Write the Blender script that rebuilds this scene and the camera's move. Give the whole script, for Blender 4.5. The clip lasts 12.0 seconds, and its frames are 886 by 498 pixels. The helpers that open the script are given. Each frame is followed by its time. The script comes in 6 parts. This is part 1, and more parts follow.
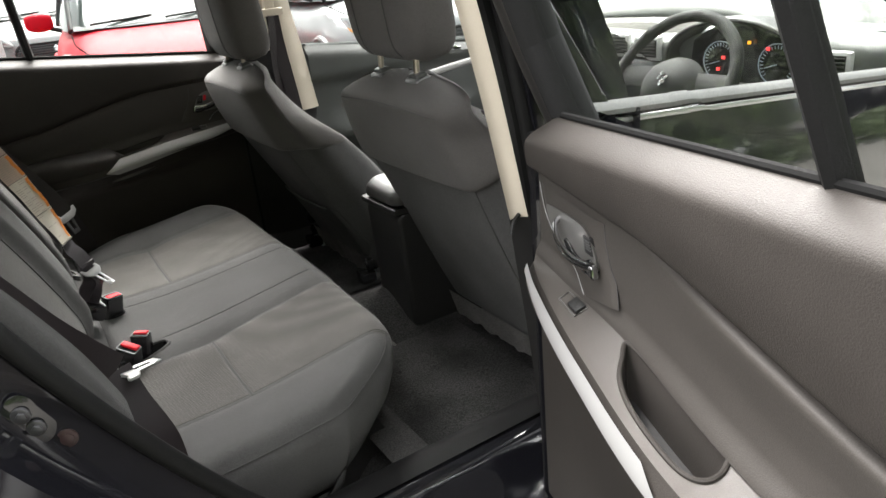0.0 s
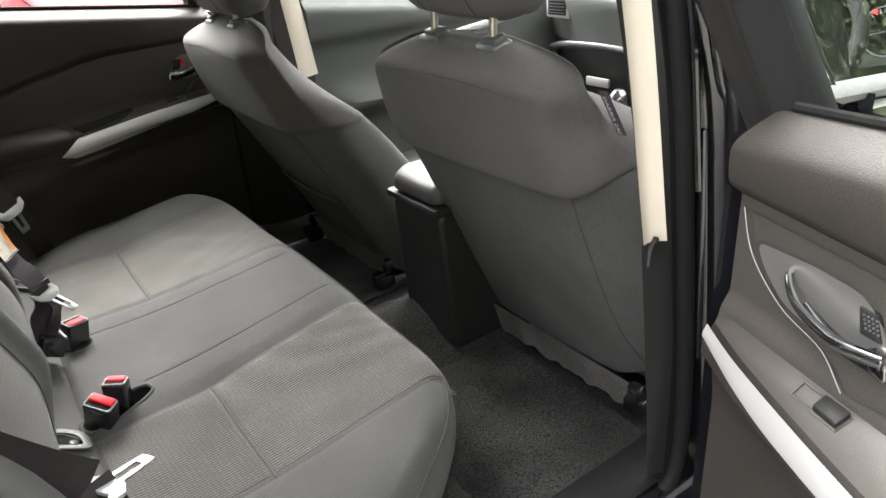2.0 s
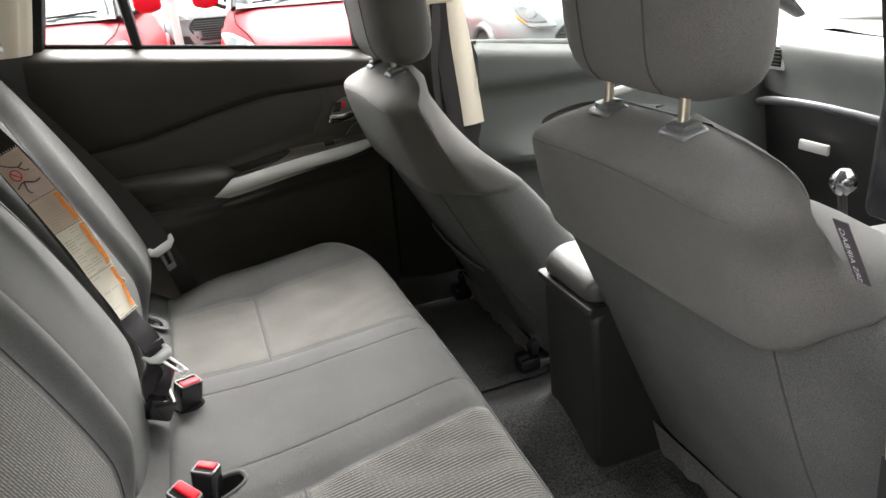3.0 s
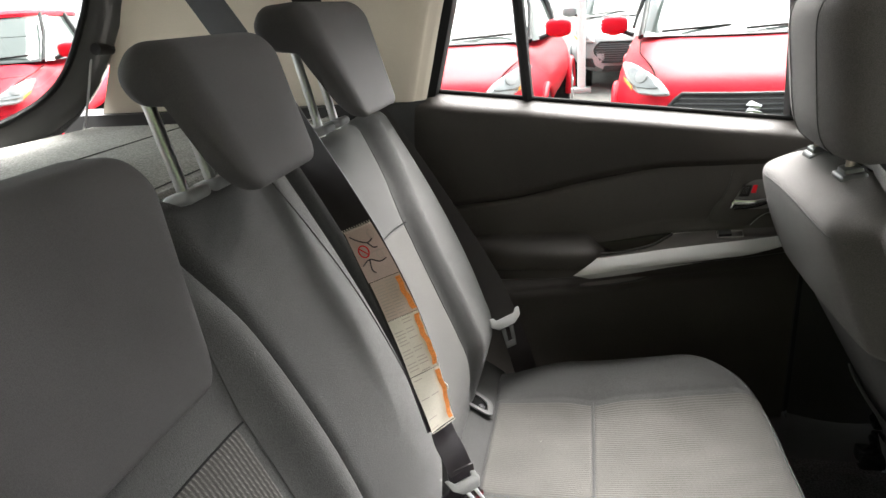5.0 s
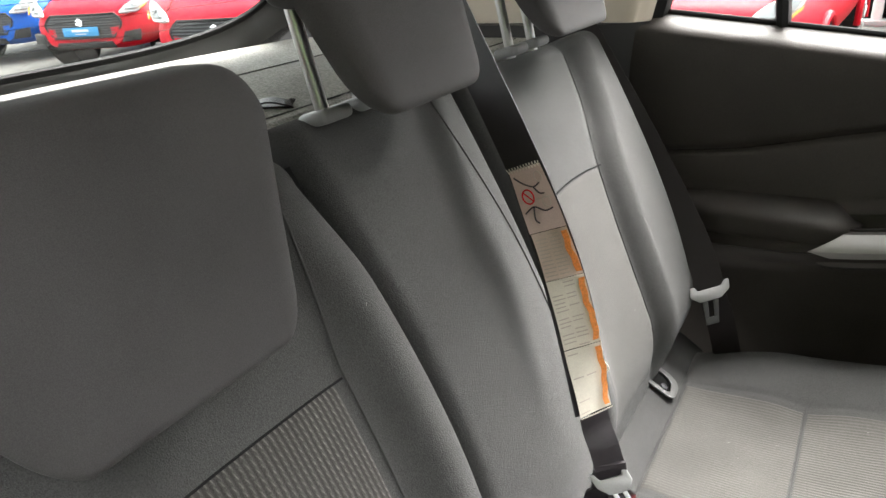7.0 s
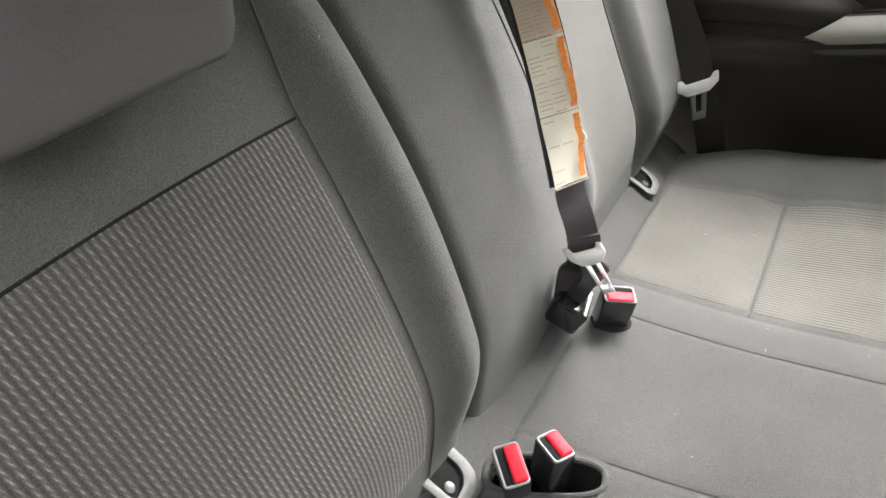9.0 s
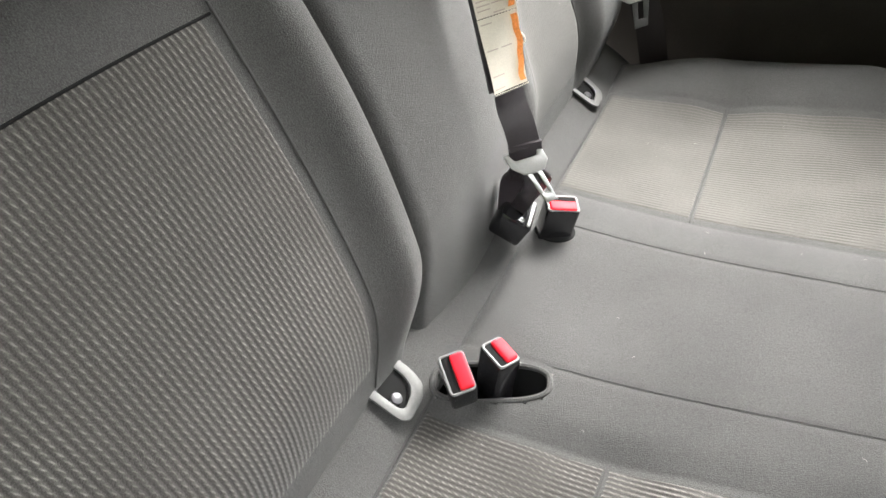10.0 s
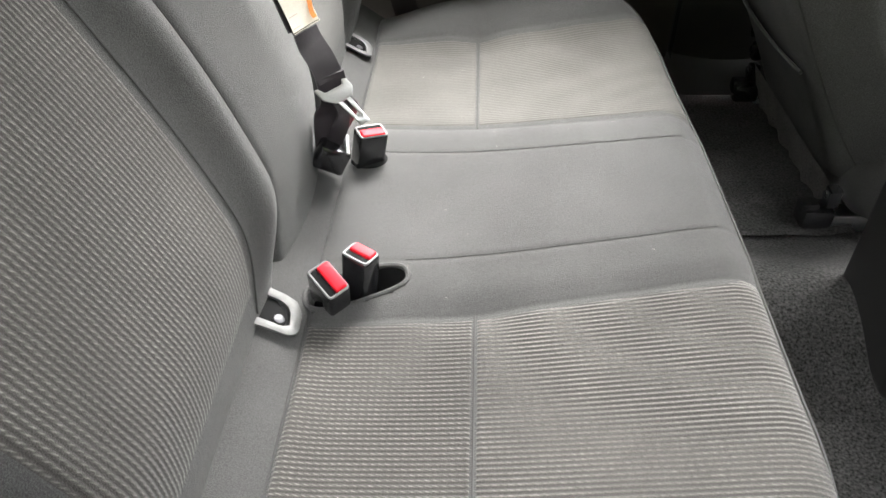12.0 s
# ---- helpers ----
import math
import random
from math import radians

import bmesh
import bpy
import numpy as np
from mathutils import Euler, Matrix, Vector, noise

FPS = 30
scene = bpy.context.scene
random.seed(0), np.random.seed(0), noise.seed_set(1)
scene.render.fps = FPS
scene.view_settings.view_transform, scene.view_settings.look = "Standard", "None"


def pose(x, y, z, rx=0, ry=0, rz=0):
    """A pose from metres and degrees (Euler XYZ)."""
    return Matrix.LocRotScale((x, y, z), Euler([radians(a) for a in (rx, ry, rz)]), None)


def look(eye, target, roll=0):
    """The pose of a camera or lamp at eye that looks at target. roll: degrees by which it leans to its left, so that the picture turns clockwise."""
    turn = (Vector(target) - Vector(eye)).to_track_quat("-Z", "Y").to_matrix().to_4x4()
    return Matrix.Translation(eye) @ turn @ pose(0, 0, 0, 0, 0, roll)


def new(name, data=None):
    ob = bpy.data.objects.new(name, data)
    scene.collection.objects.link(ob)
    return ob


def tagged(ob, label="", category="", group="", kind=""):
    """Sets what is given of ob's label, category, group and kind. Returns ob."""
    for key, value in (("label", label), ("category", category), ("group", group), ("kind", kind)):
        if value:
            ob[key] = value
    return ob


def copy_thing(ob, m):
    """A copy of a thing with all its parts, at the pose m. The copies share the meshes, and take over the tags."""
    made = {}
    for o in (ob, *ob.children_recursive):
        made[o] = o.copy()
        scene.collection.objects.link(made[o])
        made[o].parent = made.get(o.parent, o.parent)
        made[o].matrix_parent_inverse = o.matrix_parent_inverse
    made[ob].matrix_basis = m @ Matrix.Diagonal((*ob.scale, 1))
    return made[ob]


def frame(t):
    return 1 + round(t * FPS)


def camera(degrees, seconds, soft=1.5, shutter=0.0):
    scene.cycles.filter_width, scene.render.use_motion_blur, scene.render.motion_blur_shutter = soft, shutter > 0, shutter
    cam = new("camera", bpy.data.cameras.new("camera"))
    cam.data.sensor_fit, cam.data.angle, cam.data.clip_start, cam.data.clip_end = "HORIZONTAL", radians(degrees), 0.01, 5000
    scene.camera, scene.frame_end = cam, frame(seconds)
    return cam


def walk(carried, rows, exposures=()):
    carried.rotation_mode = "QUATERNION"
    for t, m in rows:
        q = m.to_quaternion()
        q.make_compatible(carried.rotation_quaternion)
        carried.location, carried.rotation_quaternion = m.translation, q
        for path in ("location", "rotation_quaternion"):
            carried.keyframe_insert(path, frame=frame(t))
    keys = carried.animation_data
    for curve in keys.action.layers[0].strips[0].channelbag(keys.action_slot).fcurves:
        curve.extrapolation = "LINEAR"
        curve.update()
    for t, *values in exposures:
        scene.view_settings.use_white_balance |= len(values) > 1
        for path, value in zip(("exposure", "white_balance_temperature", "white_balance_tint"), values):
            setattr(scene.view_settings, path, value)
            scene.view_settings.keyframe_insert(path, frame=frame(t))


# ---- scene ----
cam = camera(65.5, 12.0)
PATH = [
    (0, (0.108, -1.537, 1.292), (1.051, 0.048, 0.518), -5.9),
    (0.5, (0.127, -1.447, 1.282), (1.132, 0.07, 0.452), -5.8),
    (1, (0.107, -1.323, 1.27), (1.162, 0.14, 0.405), -5.4),
    (1.5, (0.102, -1.242, 1.264), (1.179, 0.19, 0.376), -4.7),
    (2, (0.149, -1.156, 1.257), (1.147, 0.341, 0.382), -4.7),
    (2.5, (0.239, -1.06, 1.272), (1.055, 0.566, 0.441), -4.9),
    (3, (0.298, -0.98, 1.276), (0.883, 0.768, 0.5), -4.7),
    (3.5, (0.305, -0.908, 1.283), (0.646, 0.924, 0.558), -4.4),
    (3.7, (0.309, -0.872, 1.292), (0.538, 0.986, 0.589), -4.5),
    (5.3, (0.316, -0.627, 1.33), (-0.204, 1.192, 0.68), -3.5),
    (5.5, (0.313, -0.594, 1.333), (-0.281, 1.2, 0.679), -3.5),
    (6, (0.32, -0.54, 1.336), (-0.462, 1.169, 0.653), -3.4),
    (6.5, (0.336, -0.523, 1.322), (-0.592, 1.089, 0.587), -3.7),
    (7, (0.34, -0.528, 1.296), (-0.649, 1.011, 0.488), -3.9),
    (9, (0.357, -0.529, 1.196), (-0.516, 0.834, 0.022), -4.3),
    (9.5, (0.362, -0.526, 1.184), (-0.431, 0.807, -0.079), -3.9),
    (10, (0.367, -0.525, 1.168), (-0.335, 0.791, -0.165), -3.5),
    (10.5, (0.365, -0.537, 1.165), (-0.219, 0.773, -0.229), -3.6),
    (11, (0.367, -0.557, 1.154), (-0.071, 0.782, -0.266), -3.2),
    (11.5, (0.35, -0.6, 1.149), (0.079, 0.801, -0.252), -2.5),
    (12, (0.336, -0.673, 1.146), (0.234, 0.813, -0.189), -2.1),
]
EXPOSURES = [(0.0, 3.9, 6500, 10), (2.0, 4.5, 6450, 10), (3.0, 4.65, 6450, 10), (5.5, 4.68, 6450, 11), (7.0, 4.73, 6450, 10), (9.0, 4.92, 6450, 10), (12.0, 5.04, 6400, 10)]
RIB = 0.0054
SKY, SUN = 0.055, 2.0
SLOPE = (-0.007, 0.009)
CARS = {"red": [(1.40, 4.79, 265.4), (-0.85, 5.0, 266.9), (-5.58, 5.09, 293.8), (-8.35, 5.44, 293.8)], "blue": [(-10.7, 5.4, 293.8)], "white": [(3.72, 4.95, 265), (0.95, 10.2, 268), (1.0, 13.4, 180)]}
walk(cam, [(t, look(eye, target, roll)) for t, eye, target, roll in PATH], EXPOSURES)

# ---- world and light: overcast car park ----
world = bpy.data.worlds.new("overcast")
scene.world = world
world.use_nodes = True
_n, _l = world.node_tree.nodes, world.node_tree.links
_sky = _n.new("ShaderNodeTexSky")
_sky.sky_type, _sky.sun_disc = "NISHITA", False
_sky.sun_elevation, _sky.sun_rotation = radians(51), radians(12)
_sky.air_density, _sky.dust_density = 1.0, 6.0
_bw = _n.new("ShaderNodeMixRGB")
_bw.inputs[0].default_value = 0.85
_bw.inputs[2].default_value = (7.25, 7.2, 7.1, 1)
_l.new(_sky.outputs[0], _bw.inputs[1])
_l.new(_bw.outputs[0], _n["Background"].inputs[0])
_n["Background"].inputs[1].default_value = SKY
sun_data = bpy.data.lights.new("sun", "SUN")
sun_data.energy, sun_data.angle, sun_data.color = SUN, radians(55), (1.0, 0.97, 0.94)
sun = new("sun", sun_data)
sun.matrix_world = look((1.4, 5.3, 6.8), (0.3, 0.3, 0.5))


# ---- materials ----
def material(name, base, rough=0.6, metal=0.0, grain=0.0, scale=300.0, bump=0.0, stain=0.0, coat=0.0, spec=0.5, sheen=0.0, warm=0.0):
    """A surface with fine grain (colour and relief) and broad stains, in metres."""
    m = bpy.data.materials.new(name)
    m.use_nodes = True
    n, l = m.node_tree.nodes, m.node_tree.links
    b = n["Principled BSDF"]
    b.inputs["Base Color"].default_value = (*base, 1)
    b.inputs["Roughness"].default_value = rough
    b.inputs["Metallic"].default_value = metal
    b.inputs["Specular IOR Level"].default_value = spec
    b.inputs["Coat Weight"].default_value = coat
    b.inputs["Coat Roughness"].default_value = 0.05
    b.inputs["Sheen Weight"].default_value = sheen
    b.inputs["Sheen Roughness"].default_value = 0.5
    co = n.new("ShaderNodeTexCoord")
    fine = n.new("ShaderNodeTexNoise")
    fine.inputs["Scale"].default_value = scale
    fine.inputs["Detail"].default_value = 3
    broad = n.new("ShaderNodeTexNoise")
    broad.inputs["Scale"].default_value = 7
    broad.inputs["Detail"].default_value = 5
    l.new(co.outputs["Object"], fine.inputs["Vector"])
    l.new(co.outputs["Object"], broad.inputs["Vector"])
    if grain or stain:
        a = n.new("ShaderNodeMapRange")
        a.inputs["From Min"].default_value, a.inputs["From Max"].default_value = 0.3, 0.7
        a.inputs["To Min"].default_value, a.inputs["To Max"].default_value = 1 - grain, 1 + grain
        l.new(fine.outputs["Fac"], a.inputs["Value"])
        c = n.new("ShaderNodeMapRange")
        c.inputs["From Min"].default_value, c.inputs["From Max"].default_value = 0.3, 0.7
        c.inputs["To Min"].default_value, c.inputs["To Max"].default_value = 1 - stain, 1 + stain
        l.new(broad.outputs["Fac"], c.inputs["Value"])
        k = n.new("ShaderNodeMath")
        k.operation = "MULTIPLY"
        l.new(a.outputs[0], k.inputs[0])
        l.new(c.outputs[0], k.inputs[1])
        mix = n.new("ShaderNodeVectorMath")
        mix.operation = "SCALE"
        mix.inputs[0].default_value = base
        l.new(k.outputs[0], mix.inputs["Scale"])
        l.new(mix.outputs[0], b.inputs["Base Color"])
    if bump:
        bp = n.new("ShaderNodeBump")
        bp.inputs["Strength"].default_value = bump
        bp.inputs["Distance"].default_value = 0.001
        l.new(fine.outputs["Fac"], bp.inputs["Height"])
        l.new(bp.outputs[0], b.inputs["Normal"])
    return m


def glass_material(name, tint=(1, 1, 1), rough=0.0):
    m = bpy.data.materials.new(name)
    m.use_nodes = True
    b = m.node_tree.nodes["Principled BSDF"]
    b.inputs["Base Color"].default_value = (*tint, 1)
    b.inputs["Transmission Weight"].default_value = 1
    b.inputs["Roughness"].default_value = rough
    b.inputs["IOR"].default_value = 1.24
    return m


def glow_material(name, colour, strength):
    m = bpy.data.materials.new(name)
    m.use_nodes = True
    b = m.node_tree.nodes["Principled BSDF"]
    b.inputs["Base Color"].default_value = (*colour, 1)
    b.inputs["Emission Color"].default_value = (*colour, 1)
    b.inputs["Emission Strength"].default_value = strength
    return m


CLOTH = material("charcoal_cloth", (0.057, 0.0565, 0.055), 0.9, grain=0.34, scale=950, bump=0.9, stain=0.14, spec=0.15, sheen=0.10)
CAPCLOTH = material("brownish_cloth", (0.084, 0.079, 0.076), 0.9, grain=0.27, scale=950, bump=0.8, stain=0.10, spec=0.15, sheen=0.08)
RESTCLOTH = material("dark_restraint_cloth", (0.060, 0.057, 0.057), 0.85, grain=0.2, scale=1500, bump=0.4, stain=0.14, spec=0.2, sheen=0.05)
# far cushion's inserts: fainter ribs, base paled for the far window's light
RIBBED_FAR_LIT = material("ribbed_cloth_smooth_lit", (0.076, 0.073, 0.067), 0.9, grain=0.25, scale=900, bump=0.4, stain=0.14, spec=0.15, sheen=0.10)
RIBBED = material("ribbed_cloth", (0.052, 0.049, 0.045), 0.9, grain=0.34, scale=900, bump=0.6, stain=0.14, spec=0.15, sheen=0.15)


def weave(m, pitch, strength=1.0, dash=0.82):
    """Slanting pale stitches along each rib, from the panel's own metres (across, along)."""
    n, l = m.node_tree.nodes, m.node_tree.links
    b = n["Principled BSDF"]
    uv = n.new("ShaderNodeUVMap")
    uv.uv_map = "weave"
    sep = n.new("ShaderNodeSeparateXYZ")
    l.new(uv.outputs[0], sep.inputs[0])

    def calc(op, a, c):
        k = n.new("ShaderNodeMath")
        k.operation = op
        for i, v in enumerate((a, c)):
            if isinstance(v, (int, float)):
                k.inputs[i].default_value = v
            elif v is not None:
                l.new(v, k.inputs[i])
        return k.outputs[0]

    jit = n.new("ShaderNodeTexNoise")
    jit.inputs["Scale"].default_value = 220
    l.new(uv.outputs[0], jit.inputs["Vector"])
    across = calc("MULTIPLY", sep.outputs[0], 2 * math.pi / pitch)
    rib = calc("ADD", calc("MULTIPLY", calc("SINE", across, None), 0.5), 0.5)
    broad_rib = calc("POWER", rib, 0.45)
    row = calc("FLOOR", calc("MULTIPLY", sep.outputs[0], 1 / pitch), None)
    along = calc("ADD", calc("MULTIPLY", sep.outputs[1], 2 * math.pi / 0.0072), calc("MULTIPLY", across, 1.7))
    along = calc("ADD", along, calc("MULTIPLY", row, 2.1))
    along = calc("ADD", along, calc("MULTIPLY", jit.outputs["Fac"], 4.0))
    slant = calc("ADD", calc("MULTIPLY", calc("SINE", along, None), 0.5), 0.5)
    fac = calc("MULTIPLY", calc("MULTIPLY", calc("ADD", calc("MULTIPLY", calc("POWER", slant, 2.2), dash), 0.98 - dash), calc("POWER", rib, 3.0)), calc("ADD", calc("MULTIPLY", jit.outputs["Fac"], 1.2), -0.05))
    wear = n.new("ShaderNodeTexNoise")
    wear.inputs["Scale"].default_value = 9
    wear.inputs["Detail"].default_value = 3
    l.new(uv.outputs[0], wear.inputs["Vector"])
    worn = n.new("ShaderNodeMapRange")
    worn.inputs["From Min"].default_value, worn.inputs["From Max"].default_value = 0.36, 0.62
    worn.inputs["To Min"].default_value, worn.inputs["To Max"].default_value = 0.5, 1.1
    l.new(wear.outputs["Fac"], worn.inputs["Value"])
    fac = calc("MULTIPLY", fac, worn.outputs[0])
    old = b.inputs["Base Color"].links[0].from_socket
    dark = n.new("ShaderNodeVectorMath")
    dark.operation = "SCALE"
    l.new(old, dark.inputs[0])
    l.new(calc("ADD", calc("MULTIPLY", broad_rib, 0.36 * strength), 0.98 - 0.36 * strength), dark.inputs["Scale"])
    mix = n.new("ShaderNodeMix")
    mix.data_type = "RGBA"
    l.new(calc("MULTIPLY", fac, strength), mix.inputs[0])
    l.new(dark.outputs[0], mix.inputs[6])
    mix.inputs[7].default_value = (0.235, 0.226, 0.207, 1)
    l.new(mix.outputs[2], b.inputs["Base Color"])
    return m


weave(RIBBED, RIB)
weave(RIBBED_FAR_LIT, RIB, 0.32, 0.45)
RIBBED_BACK = weave(material("ribbed_cloth_back", (0.064, 0.062, 0.058), 0.9, grain=0.3, scale=900, bump=0.5, stain=0.16, spec=0.15, sheen=0.08), RIB, 0.35)
RIBBED_LINES = material("ribbed_cloth_lined", (0.052, 0.049, 0.045), 0.9, grain=0.34, scale=900, bump=0.6, stain=0.14, spec=0.15, sheen=0.15)
weave(RIBBED_LINES, RIB, 1.0, 0.42)
THREAD = material("seam_piping", (0.062, 0.061, 0.060), 0.9, spec=0.1)
BACKCLOTH = material("dark_back_cloth", (0.082, 0.081, 0.080), 0.9, grain=0.35, scale=700, bump=0.6, stain=0.12, spec=0.12)
# near-black for seals and seams; also paints shade into grooves, recesses and gaps
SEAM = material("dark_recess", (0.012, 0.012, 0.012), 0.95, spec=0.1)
PLASTIC = material("black_plastic", (0.017, 0.0165, 0.0165), 0.5, grain=0.12, scale=900, bump=0.25, stain=0.06, spec=0.32)
SOFT = material("soft_trim", (0.034, 0.030, 0.027), 0.56, grain=0.16, scale=620, bump=0.45, stain=0.16, spec=0.20)
TRIM = material("door_trim_cloth", (0.054, 0.0485, 0.044), 0.55, grain=0.2, scale=900, bump=0.3, stain=0.05, spec=0.25)
GATE = material("gate_trim", (0.070, 0.071, 0.070), 0.26, coat=0.5, grain=0.08, scale=900, bump=0.2, stain=0.06)
PIANO = material("gloss_black", (0.012, 0.012, 0.013), 0.12, coat=0.5)
GUNMETAL = material("gunmetal", (0.09, 0.09, 0.095), 0.35, metal=0.6)
GUIDE = material("guide_plastic", (0.075, 0.075, 0.075), 0.28, spec=0.6, stain=0.05)
GUIDER = material("grey_guide_plastic", (0.20, 0.20, 0.20), 0.4, stain=0.08)
BRASSY = material("dull_post", (0.42, 0.37, 0.31), 0.3, metal=0.9, stain=0.1)
LINT = material("lint", (0.30, 0.29, 0.27), 0.9)
PLUG = material("reddish_plug", (0.030, 0.016, 0.016), 0.4)
RIMM = material("buckle_rim", (0.17, 0.17, 0.17), 0.45, spec=0.4)
RUBBER = material("rubber_seal", (0.009, 0.009, 0.009), 0.6, grain=0.1, scale=500, bump=0.3, spec=0.14)
LEATHER = material("wheel_leather", (0.009, 0.009, 0.009), 0.72, grain=0.15, scale=900, bump=0.3, stain=0.08, spec=0.15)
PAINT = material("black_paint", (0.007, 0.007, 0.009), 0.14, coat=1.0, stain=0.1)
BEZEL = material("bezel_satin", (0.18, 0.175, 0.168), 0.32, metal=0.5)
BEIGE = material("beige_trim", (0.64, 0.57, 0.47), 0.7, grain=0.05, scale=900, bump=0.2, stain=0.04)
HEADLINER = material("headliner", (0.70, 0.68, 0.64), 0.9, grain=0.06, scale=1200, bump=0.3)
CHROME = material("chrome", (0.75, 0.75, 0.76), 0.12, metal=1.0, stain=0.03)
ZINC = material("dull_zinc", (0.22, 0.22, 0.215), 0.5, metal=0.6, grain=0.08, scale=300, stain=0.12)
TONGUE = material("pale_zinc", (0.42, 0.42, 0.41), 0.45, metal=0.35, grain=0.05, scale=400, stain=0.08)
BRACKET = material("grey_bracket", (0.115, 0.115, 0.112), 0.6, metal=0.3, grain=0.08, scale=400, stain=0.1)
DARKCHROME = material("dark_chrome", (0.22, 0.22, 0.23), 0.15, metal=1.0)
LEVER = material("handle_chrome", (0.46, 0.46, 0.47), 0.14, metal=1.0, stain=0.04)
STEEL = material("steel", (0.62, 0.62, 0.62), 0.32, metal=1.0, grain=0.06, scale=400, stain=0.06)
SILVER = material("satin_silver", (0.40, 0.395, 0.39), 0.42, metal=0.2, grain=0.04, scale=1500)
GREY = material("grey_plastic", (0.36, 0.36, 0.36), 0.45, stain=0.05)
REDP = material("red_button", (0.70, 0.012, 0.025), 0.55, stain=0.06, spec=0.2)
CARPETG = material("grey_carpet", (0.035, 0.034, 0.033), 0.95, grain=0.6, scale=350, bump=1.0, stain=0.25, spec=0.08)
WEB = material("belt_webbing", (0.016, 0.0125, 0.0135), 0.42, grain=0.3, scale=1500, bump=0.4, spec=0.35)
WEBG = material("creased_webbing", (0.036, 0.030, 0.034), 0.36, grain=0.3, scale=1500, bump=0.4, spec=0.45)
DUSTY = material("dusty_rubber", (0.15, 0.152, 0.147), 0.6, grain=0.2, scale=300, stain=0.18, spec=0.3)
CARPET = material("carpet", (0.026, 0.0255, 0.025), 0.95, grain=0.75, scale=300, bump=1.0, stain=0.45, spec=0.08)
DASH = material("dash_skin", (0.080, 0.084, 0.081), 0.6, grain=0.1, scale=800, bump=0.25, stain=0.05, spec=0.3)
# dash top's base colour is raised to hold the windscreen light falling on it
DASHTOP = material("windscreen_lit_dash_skin", (0.112, 0.116, 0.111), 0.6, grain=0.12, scale=800, bump=0.3, stain=0.07, spec=0.3)
SHELF = material("parcel_shelf_felt", (0.30, 0.295, 0.27), 0.95, grain=0.42, scale=330, bump=1.0, stain=0.12)
FELT = material("grey_felt", (0.105, 0.10, 0.097), 0.95, grain=0.5, scale=400, bump=1.0, stain=0.25, spec=0.1)
LID = material("lid_skin", (0.040, 0.038, 0.037), 0.42, grain=0.1, scale=700, bump=0.3, stain=0.10, spec=0.45)
ARM = material("armrest_skin", (0.062, 0.055, 0.050), 0.38, grain=0.1, scale=800, bump=0.2, stain=0.08, spec=0.5)
LABEL = material("cloth_label", (0.68, 0.63, 0.54), 0.8, grain=0.08, scale=900, stain=0.12)
LABELP = material("pictogram_label", (0.58, 0.44, 0.40), 0.8, grain=0.08, scale=900, stain=0.1)
LABELM = material("faded_label", (0.60, 0.47, 0.40), 0.8, grain=0.1, scale=900, stain=0.12)
PRINT = material("faded_print", (0.47, 0.40, 0.35), 0.8)
ORANGE = material("orange_edge", (0.75, 0.26, 0.06), 0.8, grain=0.2, scale=500)
INK = material("ink", (0.05, 0.04, 0.05), 0.8)
# tint put in only to tone down the bright view outside
GLASS = glass_material("view_dimming_glass", (0.36, 0.385, 0.375))
CLEAR = glass_material("window_glass", (0.90, 0.93, 0.915))
LEAF = material("hedge_leaf", (0.050, 0.075, 0.022), 0.5, stain=0.5, grain=0.3, scale=3)
ASPHALT = material("asphalt", (0.11, 0.106, 0.098), 0.95, grain=0.3, scale=90, bump=0.6, stain=0.2, spec=0.2)
REDPAINT = material("red_paint", (0.52, 0.006, 0.020), 0.5, spec=0.12, coat=0.02, stain=0.05)
BLUEPAINT = material("blue_paint", (0.01, 0.09, 0.42), 0.5, spec=0.12, coat=0.02, stain=0.05)
WHITEPAINT = material("white_paint", (0.24, 0.245, 0.25), 0.3, spec=0.4, coat=0.4, stain=0.03)
DARKGLASS = material("tinted_glass", (0.085, 0.10, 0.095), 0.10, coat=0.3)
LAMP = material("headlamp", (0.25, 0.26, 0.265), 0.15, coat=0.4, stain=0.3)
LAMPRIM = material("headlamp_rim", (0.42, 0.43, 0.43), 0.2, coat=0.3, stain=0.1)
AMBER = material("amber_lamp", (0.75, 0.32, 0.05), 0.2)
TYRE = material("tyre", (0.02, 0.02, 0.02), 0.85)
PLATE = material("blue_plate", (0.03, 0.25, 0.52), 0.4)
WHITE = material("white_print", (0.6, 0.6, 0.6), 0.6)


# ---- building helpers ----
ROOT = {}


def thing(name, loc, label="", category="", group="", kind=""):
    e = new(name)
    e.location, e.empty_display_size = loc, 0.05
    ROOT[e] = Vector(loc)
    return tagged(e, label, category, group, kind)


def part(name, bm, mat, parent=None, label="", smooth=True, sharp=40):
    """Links a bmesh in world coordinates as one mesh, under a thing or a part."""
    top = parent
    while top is not None and top.parent is not None:
        top = top.parent
    if top in ROOT:
        bm.transform(Matrix.Translation(-ROOT[top]))
    bmesh.ops.recalc_face_normals(bm, faces=bm.faces)
    for f in bm.faces:
        f.smooth = smooth
    if smooth:
        for e in bm.edges:
            e.smooth = not (len(e.link_faces) == 2 and e.calc_face_angle(0) > radians(sharp))
    me = bpy.data.meshes.new(name)
    bm.to_mesh(me)
    bm.free()
    me.materials.append(mat)
    ob = new(name, me)
    ob.parent = parent
    if label:
        ob["label"] = label
    return ob


